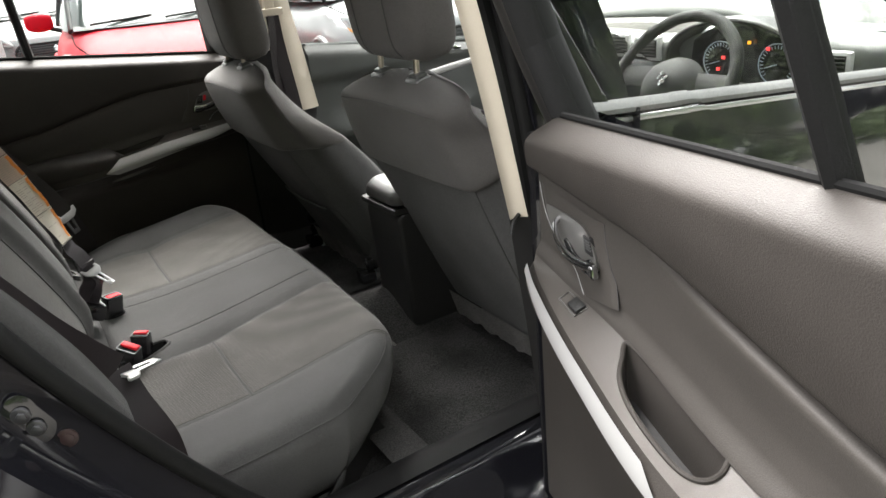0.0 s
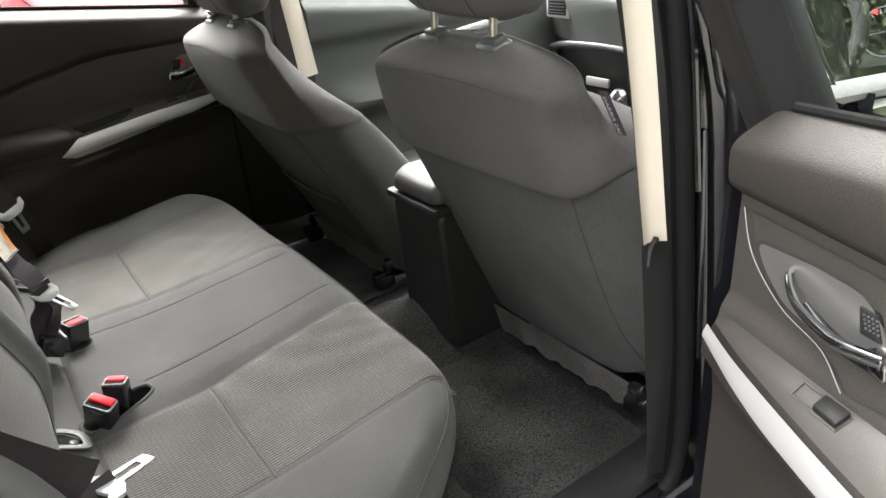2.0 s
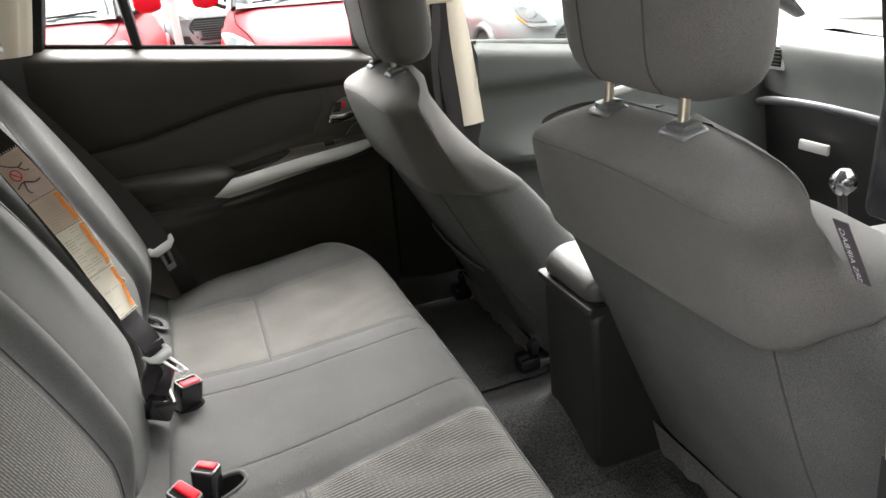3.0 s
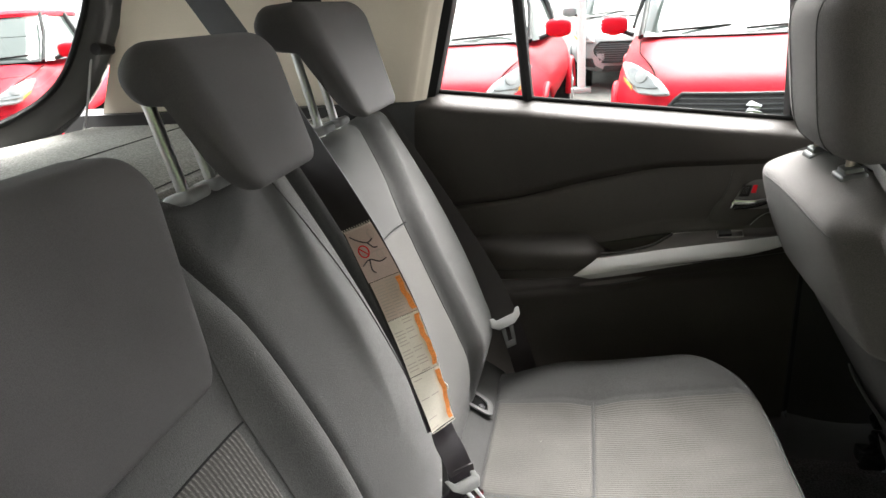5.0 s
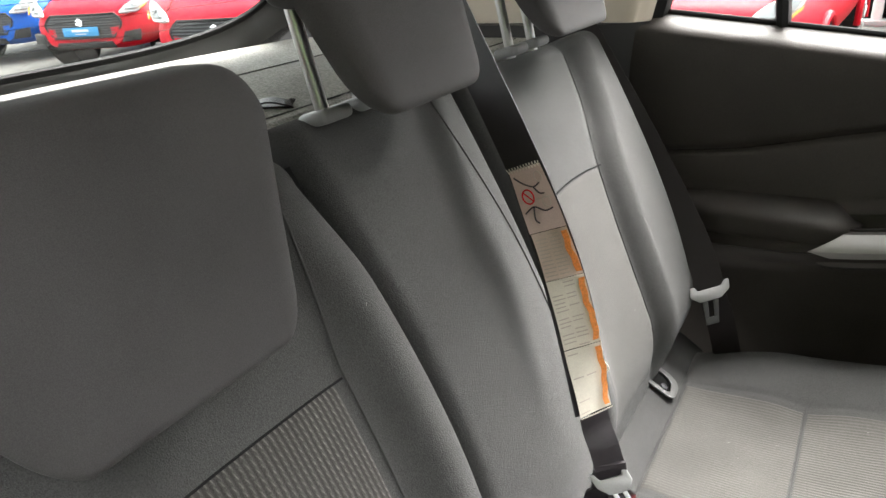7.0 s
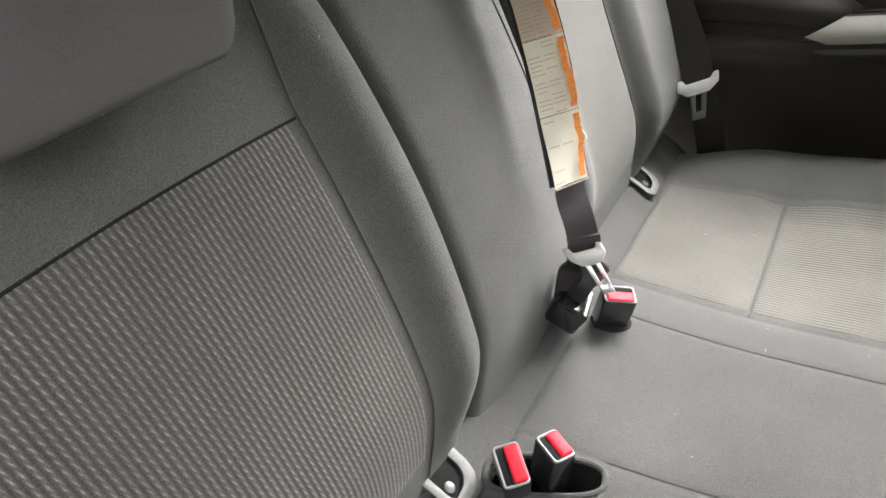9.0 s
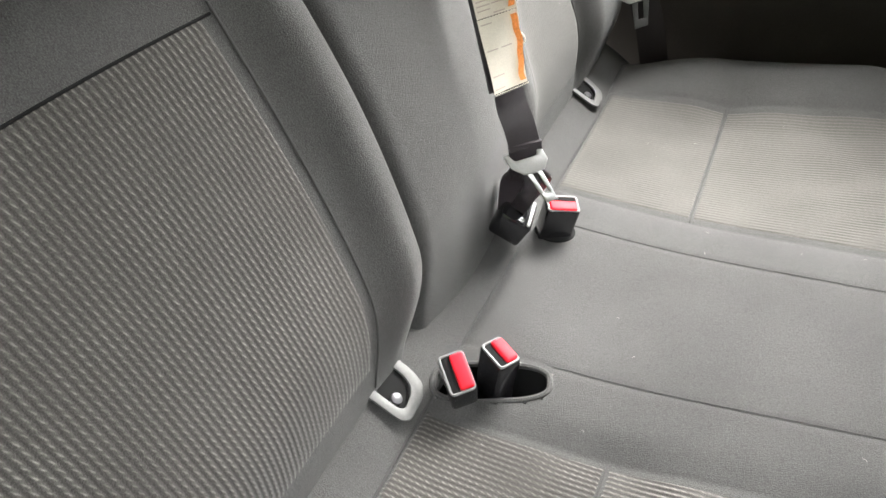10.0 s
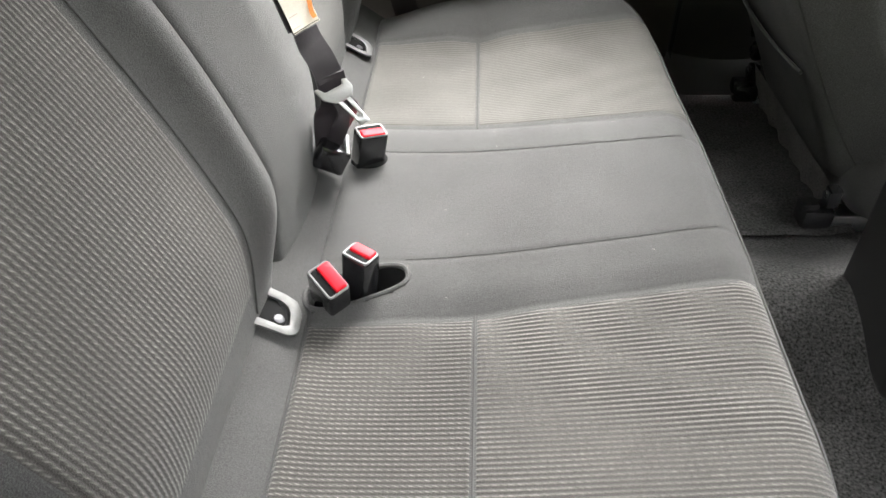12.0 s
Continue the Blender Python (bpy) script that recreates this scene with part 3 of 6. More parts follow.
def make_backrests():
    right = thing("folding_bench_half", (0, -0.37, 0.6), "charcoal cloth single rear seat back with ribbed insert", "car seat")
    back_pad(right, "back_cover", lambda s: -0.645 + 0.03 * s, lambda s: split(s, -1) - 0.005, 0.600, CLOTH, 0.022)
    back_insert(right, lambda s: -0.485, lambda s: curve(s, (0.0, -0.203), (0.076, -0.190), (0.2, -0.179), (0.45, -0.173)), 0.05, lambda u: 0.402 + 0.004 * math.sin(math.pi * u))
    left = thing("folding_bench_half", (0, 0.25, 0.6), "charcoal cloth double rear seat back with centre section", "car seat")
    back_pad(left, "centre_cover", lambda s: split(s, -1) + 0.008, lambda s: split(s, 1) - 0.003, 0.605, CLOTH)
    back_pad(left, "back_cover", lambda s: split(s, 1) + 0.003, lambda s: 0.588 + 0.07 * s, 0.59, CLOTH)
    back_insert(left, lambda s: 0.195 + 0.05 * s, lambda s: left_line(s) - 0.004, 0.05, lambda u: 0.396 + 0.010 * math.sin(math.pi * u), False)
    seam_on_back(left, [(left_line(s) - 0.004, s) for s in lin(0.06, 0.575, 30)])
    seam_on_back(right, [(curve(s, (0.40, -0.173), (0.50, -0.158), (0.548, -0.152), (0.585, -0.170)), s) for s in lin(0.40, 0.585, 18)])
    seam_on_back(left, [(curve(s, (0.20, 0.146), (0.38, 0.143), (0.485, 0.128), (0.58, 0.110)), s) for s in lin(0.12, 0.585, 24)])
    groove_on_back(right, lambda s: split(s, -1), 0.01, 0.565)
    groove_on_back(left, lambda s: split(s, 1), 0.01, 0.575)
    seam_on_back(right, [(curve(s, (0.0, -0.203), (0.076, -0.190), (0.2, -0.179), (0.45, -0.173)) + 0.001, s) for s in lin(0.03, 0.40, 28)])
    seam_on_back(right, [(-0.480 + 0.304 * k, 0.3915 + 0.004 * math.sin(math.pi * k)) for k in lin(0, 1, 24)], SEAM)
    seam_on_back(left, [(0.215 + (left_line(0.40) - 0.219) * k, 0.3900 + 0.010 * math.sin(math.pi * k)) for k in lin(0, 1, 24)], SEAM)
    # carpeted rear of both
    for root, y0, y1 in ((right, -0.60, -0.14), (left, -0.12, 0.57)):
        part("rear_carpet", slab([back_point(y0, 0.02, -0.08), back_point(y1, 0.02, -0.08), back_point(y1, 0.6, -0.08), back_point(y0, 0.6, -0.08)], (-0.01, 0, -0.004), 0.002), CARPET, root)


make_backrests()
part("filler_strip", grid(lambda y, v: (0.068 + 0.084 * v, y, 0.634 - 0.049 * v + 0.004 * math.sin(math.pi * v) + 0.0012 * math.sin(23 * y) * v), lin(-0.62, 0.62, 60), lin(0, 1, 8)), CLOTH, None)
tagged(bpy.data.objects["filler_strip"], "dark cloth strip between cushion and backrest", "seat trim", kind="structure")


def chamfer_round(pts, r=0.02, n=5):
    """Rounds the corners of a closed outline of (x, z)."""
    out = []
    m = len(pts)
    for i in range(m):
        p, a, b = Vector(pts[i]), Vector(pts[i - 1]), Vector(pts[(i + 1) % m])
        da, db = (a - p), (b - p)
        k = min(r, 0.45 * da.length, 0.45 * db.length)
        s, e = p + da.normalized() * k, p + db.normalized() * k
        for j in range(n + 1):
            t = j / n
            out.append(tuple((1 - t) ** 2 * s + 2 * t * (1 - t) * p + t * t * e))
    return out


def make_rear_restraint(y, lift, label, prof, half, foot, reach=0.05, aside=0.0, gaps=(-0.036, 0.036)):
    """A comma-shaped rear head restraint on two posts, drawn up by lift; prof: its side outline from the post's foot."""
    px, pz = -0.095, 1.152
    dx, dz = -0.16 * lift, 0.987 * lift
    hr = thing("head_restraint", (px, y, pz), label, "head restraint", "rear head restraints")
    pts = [(px + a + dx, pz + b + dz) for a, b in chamfer_round(prof, 0.022, 5)]
    lo, hi = min(p[1] for p in pts), max(p[1] for p in pts)
    part("pad", pillow(pts, y + aside - half, y + aside + half, 0.03, 12, 8, lambda z: foot + (1 - foot) * step(z, lo - 0.05, hi - 0.03)), RESTCLOTH, hr)
    for o in gaps:
        part("post", tube([(px + 0.002, y + o, pz - 0.006), (px + dx - 0.008 - 0.16 * reach, y + o, pz + dz + reach)], 0.0068, 12), STEEL, hr)
        part("guide", box((px + 0.002, y + o, pz + 0.004), (0.036, 0.044, 0.014), 0.006, (0, -14, 0), 3), GUIDER, hr, "grey plastic post guide")
    return hr


MID = [(0.097, 0.012), (0.050, 0.145), (0.030, 0.162), (-0.010, 0.162), (-0.030, 0.135), (-0.016, 0.104), (0.030, 0.100), (0.066, 0.010)]
OUT = [(0.116, -0.092), (0.060, 0.060), (0.038, 0.078), (-0.020, 0.074), (-0.036, 0.046), (-0.016, 0.012), (0.036, 0.006), (0.086, -0.090)]
make_rear_restraint(-0.002, 0.0, "charcoal head restraint raised on chrome posts", MID, 0.115, 0.66, 0.125, 0.024, (-0.039, 0.018))
make_rear_restraint(0.390, 0.12, "charcoal head restraint partly raised on chrome posts", OUT, 0.14, 0.6, 0.05, 0.008)
LOW = [(0.122, -0.106), (0.060, 0.060), (0.038, 0.078), (-0.020, 0.074), (-0.036, 0.046), (-0.016, 0.012), (0.036, 0.006), (0.090, -0.104)]
make_rear_restraint(-0.325, 0.0, "charcoal head restraint pushed fully down", LOW, 0.150, 0.52, 0.05, 0.012)


def text_mesh(body, size):
    """Flat letters in the built-in font, running along x from the origin."""
    cu = bpy.data.curves.new("letters", "FONT")
    cu.body, cu.size = body, size
    ob = bpy.data.objects.new("letters", cu)
    me = ob.to_mesh()
    bm = bmesh.new()
    bm.from_mesh(me)
    ob.to_mesh_clear()
    bpy.data.objects.remove(ob)
    bpy.data.curves.remove(cu)
    return bm


# ---- front seats ----
def make_front_seat(cx, cy, tag, drop=0.0, lean=0.0):
    """Front seat seen from behind; cx: the back of its top; cy: its middle; drop: how far its top sits lower; lean: how far its foot stands further forward."""
    seat = thing("front_seat", (cx + 0.35, cy, 0.42), "charcoal cloth front car seat seen from behind", "car seat", "front seats")
    m = -sgn(cy)

    def rear(z):
        z = z + drop
        return cx + lean * step(z, 1.0, 0.5) + curve(z, (0.36, 0.275), (0.44, 0.246), (0.55, 0.200), (0.72, 0.128), (0.90, 0.056), (1.0, 0.022), (1.045, 0.010), (1.062, 0.012), (1.076, 0.027), (1.088, 0.044), (1.098, 0.058), (1.104, 0.070))

    def half(z):
        return curve(z + drop, (0.36, 0.205), (0.47, 0.232), (0.60, 0.254), (0.80, 0.262), (0.895, 0.272), (0.95, 0.272), (1.0, 0.258), (1.04, 0.244), (1.066, 0.219), (1.085, 0.182), (1.098, 0.132), (1.104, 0.08))

    def deep(z):
        """Depth from the rear face to the front of the side bolsters."""
        return curve(z + drop, (0.36, 0.17), (0.55, 0.23), (0.75, 0.235), (0.88, 0.20), (0.96, 0.145), (1.03, 0.125), (1.066, 0.11), (1.088, 0.085), (1.104, 0.05)) + (0.042 * step(z, 0.86, 0.95) * step(z, 1.06, 0.98) if tag else 0.0)

    def section(z, inset=0.0):
        """Control points round the seat at height z: broad flat rear, turned corners, side wings, dished front."""
        x, w, d = rear(z) + inset, half(z) - 0.6 * inset, deep(z) - inset
        g = 0.08 * step(z + drop, 0.93, 1.03) * min(1, w / 0.2)
        f = w * curve(z + drop, (0.5, 0.72), (0.90, 0.76), (1.0, 0.76), (1.05, 0.75))
        return [(x, 0.0), (x + 0.001, 0.5 * f), (x + 0.004, 0.86 * f), (x + 0.014, f + 0.16 * (w - f)), (x + 0.055 * min(1, d / 0.1), f + 0.62 * (w - f)), (x + 0.46 * d, w), (x + 0.80 * d, w - 0.012 - 0.6 * g), (x + d, w - 0.05 * min(1, w / 0.2) - g), (x + 0.86 * d, 0.58 * w - 0.5 * g), (x + 0.68 * d, 0.3 * w)]

    def broad(z):
        """How much wider the shoulder on the door's side is."""
        return 1.0 + (curve(z + drop, (0.90, 0.0), (0.94, -0.015), (0.985, -0.03), (1.01, 0.005), (1.035, 0.06), (1.06, 0.115), (1.085, 0.16), (1.104, 0.10)) if tag else 0.0)

    def around(z, inset=0.0):
        p = section(z, inset)
        e = broad(z)
        loop = [(q[0], cy + q[1], z) for q in p] + [(rear(z) + inset + 0.64 * (deep(z) - inset), cy, z)] + [(q[0], cy - q[1] * e, z) for q in p[:0:-1]]
        n = len(loop)
        run = spline(loop[-2:] + loop + loop[:3], 4)
        return run[8:8 + 4 * n]

    def loft(zs):
        rings = [around(z, i) for z, i in zs]
        return grid(lambda k, i: rings[k][i], range(len(rings)), range(len(rings[0])), True, True)

    lo = 0.490
    zs = [(z - drop, 0.016) for z in lin(lo + drop, 0.885, 22)] + ([(0.900, 0.014), (0.93, 0.012), (0.945, 0.012), (0.955, 0.03)] if tag else [(0.897 - drop, 0.019), (0.904 - drop, 0.026)])
    part("back_panel", loft([(lo, 0.040), (lo + 0.003, 0.026)] + zs), BACKCLOTH, seat, "darker cloth lower back panel")
    cap = [(0.885, 0.022), (0.886, 0.010), (0.891, 0.003), (0.898, 0.0)] + [(z, 0.0) for z in lin(0.91, 1.03, 9) + lin(1.04, 1.104, 14)]
    bm = loft([(z - drop, i) for z, i in cap])
    flat = lambda z: 0.012 * step(z, 1.0, 1.085) if tag else 0.0
    for v in bm.verts:
        v.co.z -= flat(v.co.z)
    for v in bm.verts if tag else ():
        v.co.z += 0.055 * step(v.co.x - rear(v.co.z), 0.012, 0.12) * max(0.0, 1 - (v.co.z - 0.885) / 0.13)
    part("backrest", bm, CAPCLOTH, seat)
    part("lower_frame", loft([(z, 0.05) for z in lin(0.40, lo, 4)]), PLASTIC, seat)

    def on_back(y, z, off=0.001, inset=0.016):
        """A point on the rear face, y from the seat's middle."""
        ring = around(z, inset)
        k = min(range(len(ring)), key=lambda i: abs(ring[i].y - cy - y) + (1.0 if ring[i].x > rear(z) + 0.6 * deep(z) else 0.0))
        a, b = ring[k], ring[(k + 1) % len(ring)] if (ring[(k + 1) % len(ring)].y - cy - y) * (ring[k].y - cy - y) <= 0 else ring[k - 1]
        t = 0.0 if abs(b.y - a.y) < 1e-6 else (cy + y - a.y) / (b.y - a.y)
        return (a.x + (b.x - a.x) * max(0.0, min(1.0, t)) - off, cy + y, z)

    for s2 in (-1, 1):
        part("seam", tube(spline([on_back(s2 * (0.205 - 0.030 * t + 0.03 * t * t), 0.886 - drop - (0.40 - drop) * t, 0.0006) for t in lin(0, 1, 12)], 3), 0.0013, 6), THREAD, seat)
    top_seam = [on_back(a, 1.055 - drop - 0.012 * (a / 0.18) ** 2, 0.0, 0.0) for a in lin(-0.20, 0.18, 20)]
    part("seam", tube(spline([(x, y, z - flat(z)) for x, y, z in top_seam], 3), 0.0009, 6), THREAD, seat)
    part("seat_cushion", pillow(chamfer_round([(cx + 0.30, 0.44), (cx + 0.30, 0.56), (cx + 0.75, 0.60), (cx + 0.80, 0.55), (cx + 0.78, 0.44)], 0.05), cy - 0.25, cy + 0.25, 0.05), CLOTH, seat)
    # ragged felt flap below the back panel, between two black fixings
    foot = rear(lo) + 0.008
    part("felt_flap", grid(lambda u, v: (foot + 0.020 * v + 0.003 * math.sin(u * 40) * v, cy - 0.205 + 0.395 * u, lo + 0.006 - 0.074 * v - (0.002 * math.sin(u * 25) + 0.0015 * math.sin(u * 71)) * v), lin(0, 1, 60), lin(0, 1, 6)), FELT, seat, "grey speckled felt flap with a ragged edge")
    for o, z in ((0.203, lo - 0.018), (0.212, lo + 0.022), (-0.215, lo - 0.012)):
        part("clip", joined(box((foot + 0.006, cy + o, z), (0.020, 0.024, 0.034), 0.005), disc((foot - 0.004, cy + o, z + 0.004), 0.007, -0.004, (1, 0, 0), 12, 0.001)), PIANO, seat, "glossy black fixing")
    part("fixing_hole", disc((rear(0.55) + 0.03, cy + 0.218, 0.55), 0.011, -0.006, (0.9, -0.5, 0.3), 16, 0.001), SEAM, seat)
    for o in (-0.2, 0.2):
        part("rail", box((cx + 0.5, cy + o, 0.425), (0.42, 0.035, 0.03), 0.004), STEEL, seat)
        part("rail_bracket", joined(box((cx + 0.272, cy + o, 0.432), (0.05, 0.042, 0.036), 0.008), box((cx + 0.258, cy + o, 0.444), (0.03, 0.026, 0.03), 0.006)), PIANO, seat)
    if tag:
        p0, run, out = Vector((cx + 0.075, cy - 0.262, 1.048)), Vector((0.024, -0.012, -0.058)), Vector((-0.006, -0.020, 0.003))
        tg = part("side_tag", slab([p0, p0 + run, p0 + run + out, p0 + out], (0.0008, 0.0, 0.0004), 0), INK, seat, "small black woven side tag")
        ax, up = (p0 - (p0 + run)).normalized(), out.normalized()
        letters = text_mesh("SRS AIRBAG", 0.0105)
        letters.transform(Matrix.Translation(p0 + run * 0.97 + out * 0.28 + Vector((-0.0012, 0, -0.0004))) @ Matrix((ax, up, ax.cross(up))).transposed().to_4x4())
        part("lettering", letters, WHITE, tg, "white lettering", smooth=False)
    else:
        part("map_pocket", grid(lambda u, v: (on_back(-0.16 + 0.32 * u, 0.485 + 0.175 * v, 0.004 + 0.008 * v * (1 - (2 * u - 1) ** 2))), lin(0, 1, 20), lin(0, 1, 10)), BACKCLOTH, seat, "map pocket of dark cloth")
        part("pocket_hem", tube(spline([on_back(-0.16 + 0.32 * u, 0.66, 0.005 + 0.008 * (1 - (2 * u - 1) ** 2)) for u in lin(0, 1, 16)], 2), 0.0032, 6), CLOTH, seat, "pale rolled pocket hem")
    # head restraint on its posts
    hr = thing("head_restraint", (cx + 0.06, cy, 1.09 - drop), "charcoal cloth front head restraint on steel posts", "head restraint", "front head restraints")
    low = 1.116 if tag else 1.090
    zz = lin(low, low + 0.237, 22)
    hx = cx + 0.078
    rows = []
    for z in zz:
        t = (z - low) / 0.237
        e = math.sqrt(max(0.0, 1 - abs(2 * t - 1) ** 6))
        rows.append((z, hx + 0.015 - 0.03 * t, cy, max(0.012, 0.062 * e), max(0.04, (0.132 + 0.012 * math.sin(math.pi * t)) * (0.55 + 0.45 * e))))
    part("pad", ring_loft(rows, 44, 3.4), CAPCLOTH, hr)
    for side in (-0.03, 0.03):
        part("seam", tube([(hx + 0.015 - 0.03 * t - 0.0622 * math.sqrt(max(0.0, 1 - abs(2 * t - 1) ** 6)), cy + 2.2 * side * (0.9 + 0.1 * t), low + 0.237 * t) for t in lin(0.05, 0.95, 20)], 0.0009, 6), THREAD, hr)
    for o in (-0.071, 0.071):
        part("post", tube([(cx + 0.066, cy + o, 1.04 - drop), (cx + 0.072, cy + o, 1.17)], 0.006, 12), BRASSY, hr, "dull steel post")
        part("guide", joined(box((cx + 0.070, cy + o, 1.096 - drop - flat(1.096)), (0.036, 0.048, 0.016), 0.007, (0, -12, 0), 3), box((cx + 0.070, cy + o, 1.105 - drop - flat(1.105)), (0.026, 0.034, 0.012), 0.005, (0, -12, 0), 2)), GUIDE, hr, "chunky dark grey post guide")
    return seat


make_front_seat(0.708, -0.313, True)
make_front_seat(0.603, 0.415, False, 0.022, 0.05)

# ---- rear doors ----
def sill(u):
    return 1.085 + 0.112 * (u - 0.13)


def pad_low(u):
    return curve(u, (0.10, 1.015), (0.33, 1.010), (0.42, 1.006), (0.54, 0.984), (0.63, 0.963), (0.70, 0.948), (0.9, 0.925))


def strip_w(u):
    return curve(u, (0.1, 0.882), (0.2, 0.874), (0.37, 0.862), (0.56, 0.838), (0.9, 0.80))


def strip_p(u):
    return curve(u, (0.12, 0.022), (0.2, 0.045), (0.37, 0.075), (0.56, 0.088), (0.72, 0.06), (0.88, 0.02))


def make_rear_door(place, name, label, loc, shift, div):
    """A rear door with its inner trim; place(u, w, p): back from the hinge, up, and in from the trim's plane."""
    door = thing(name, loc, label, "car door")
    u0, u1 = 0.135, 0.90

    def sheet(f, nu=60, nv=14):
        return grid(lambda u, v: place(*f(u, v)), lin(u0, u1, nu), lin(0, 1, nv))

    def upper(u, v):
        a, b = pad_low(u), sill(u)
        w = a + (b - a) * v
        p = 0.015 * step(w - a, -0.004, 0.016) - 0.050 * step(w, b - 0.030, b + 0.008) ** 1.5
        return u, w, p + 0.006 * math.sin(math.pi * v)

    part("upper_pad", sheet(upper, 60, 26), SOFT, door, "grained soft black upper pad")

    def middle(u, v):
        a, b = strip_w(u) + 0.016, pad_low(u)
        lip = curve(v, (0, 0.010), (0.15, 0.006), (0.45, 0.004), (0.75, 0.010), (0.90, 0.013), (0.97, 0.011), (1.0, 0.002))
        return u, a + (b - a) * v, 0.002 + 0.010 * (1 - step(v, 0, 0.2)) + lip * step(u, 0.33, 0.58)

    part("insert", sheet(middle, 60, 36), TRIM, door)

    def shelf(u, v):
        """From the bright strip (0) in to the insert (1)."""
        return u, strip_w(u) + 0.004 + 0.012 * v**2, 0.012 * v + (strip_p(u) - 0.010) * (1 - v)

    mouth = [(0.379, 0.99), (0.392, 0.70), (0.415, 0.42), (0.45, 0.26), (0.50, 0.22), (0.545, 0.26), (0.563, 0.46), (0.560, 0.80), (0.540, 0.95), (0.46, 0.97)]
    mouth = [tuple(p)[:2] for p in spline([(*q, 0) for q in mouth[-2:] + mouth + mouth[:3]], 6)][12:12 + 6 * len(mouth)]

    def in_cup(u, v):
        inside = False
        for (a0, b0), (a1, b1) in zip(mouth, mouth[1:] + mouth[:1]):
            if (b0 > v) != (b1 > v) and u < a0 + (v - b0) / (b1 - b0) * (a1 - a0):
                inside = not inside
        return inside

    bm = bmesh.new()
    us, vs = sorted(lin(u0, 0.375, 30) + lin(0.377, 0.567, 130) + lin(0.57, u1, 40)), lin(0, 1, 60)
    rows = [[bm.verts.new(place(*shelf(u, v))) for v in vs] for u in us]
    for i in range(len(us) - 1):
        for k in range(len(vs) - 1):
            if not in_cup((us[i] + us[i + 1]) / 2, (vs[k] + vs[k + 1]) / 2):
                bm.faces.new((rows[i][k], rows[i][k + 1], rows[i + 1][k + 1], rows[i + 1][k]))
    for v in [v for v in bm.verts if not v.link_faces]:
        bm.verts.remove(v)
    part("armrest", bm, ARM, door)

    def cup(k, i):
        u, v = mouth[i % len(mouth)]
        q = 1 - 0.10 * max(0.0, k)
        uu, w, p = shelf(0.478 + (u - 0.478) * q, 0.56 + (v - 0.56) * q)
        return place(uu, w - 0.065 * k, p)

    rng_ = range(len(mouth))
    part("pull_cup", grid(cup, [0, 0.06, 0.15, 0.5, 0.85, 1], rng_, True, False), ARM, door, "dark recessed pull cup")
    part("cup_floor", slab([cup(0.99, i) for i in rng_], (0, 0, -0.003), 0), PLASTIC, door)
    part("cup_stud", box(place(*(lambda q: (q[0], q[1] - 0.062, q[2]))(shelf(0.515, 0.55))), (0.012, 0.016, 0.004), 0.0015), SOFT, door)
    part("pull_rim", tube([cup(-0.015, i) for i in list(rng_) + [0]], 0.003, 8), SOFT, door)

    def lower(u, v):
        a, b = 0.46, strip_w(u) - 0.034
        w = a + (b - a) * v
        return u, w, 0.008 + (strip_p(u) - 0.020) * step(w, b - 0.06, b) - 0.016 * bell(u, 0.44, 0.12) * bell(w, 0.64, 0.1)

    part("lower_panel", sheet(lower, 60, 26), SOFT, door)

    def under(u, v):
        return u, strip_w(u) - 0.026 - 0.008 * v, strip_p(u) + 0.003 - 0.016 * v

    part("armrest_edge", sheet(under, 60, 4), SOFT, door)

    # the armrest's soft rim behind the bright strip's end
    def rim(u, v):
        return place(u, strip_w(u) + 0.004 - 0.030 * v, strip_p(u) - 0.010 + 0.013 * math.sin(math.pi / 2 * v))

    part("armrest_rim", grid(rim, lin(u0, u1, 60), lin(0, 1, 6)), SOFT, door)

    # the armrest's rounded tail
    def tail(u, a):
        k = curve(u, (0.515, 0.05), (0.53, 0.75), (0.55, 1.0), (0.76, 1.0), (0.80, 0.7), (0.83, 0.05))
        top_w = 0.876 - 0.030 * (u - 0.53)
        return place(u - 0.020 * math.sin(a) * step(u, 0.56, 0.52), top_w - 0.034 + 0.034 * k * sgn(math.cos(a)) * abs(math.cos(a)) ** 0.7, 0.004 + (0.085 - 0.16 * max(0.0, u - 0.56)) * k * max(0.0, math.sin(a)) ** 0.7)

    if shift:
        part("armrest_tail", grid(tail, lin(0.515, 0.83, 40), lin(0, math.pi, 22)), SOFT, door)

    # bright strip along the armrest's edge, cut to a slanting point
    def strip(t, v):
        u = 0.136 + (0.385 + 0.045 * v) * t
        wdt = 0.026 * (0.45 + 0.55 * step(u, 0.12, 0.26))
        return place(u, strip_w(u) + 0.0055 - wdt * v, strip_p(u) + 0.002 + (0.013 if shift else 0.005) * (math.sin(math.pi / 2 * v) - 0.55))

    part("trim_strip", grid(strip, lin(0, 1, 60), lin(0, 1, 8)), SILVER, door, "satin silver trim strip")
    if shift:
        def under_strip(t, v):
            u = 0.136 + (0.430 - 0.032 * v) * t
            wdt = 0.026 * (0.45 + 0.55 * step(u, 0.12, 0.26))
            return place(u, strip_w(u) + 0.0055 - wdt - (0.006 + 0.009 * step(u, 0.2, 0.5)) * v, strip_p(u) + 0.002 + 0.013 * 0.45 - 0.012 * v)

        part("strip_underside", grid(under_strip, lin(0, 1, 60), lin(0, 1, 4)), SILVER, door)
    # handle in its bezel
    h = shift
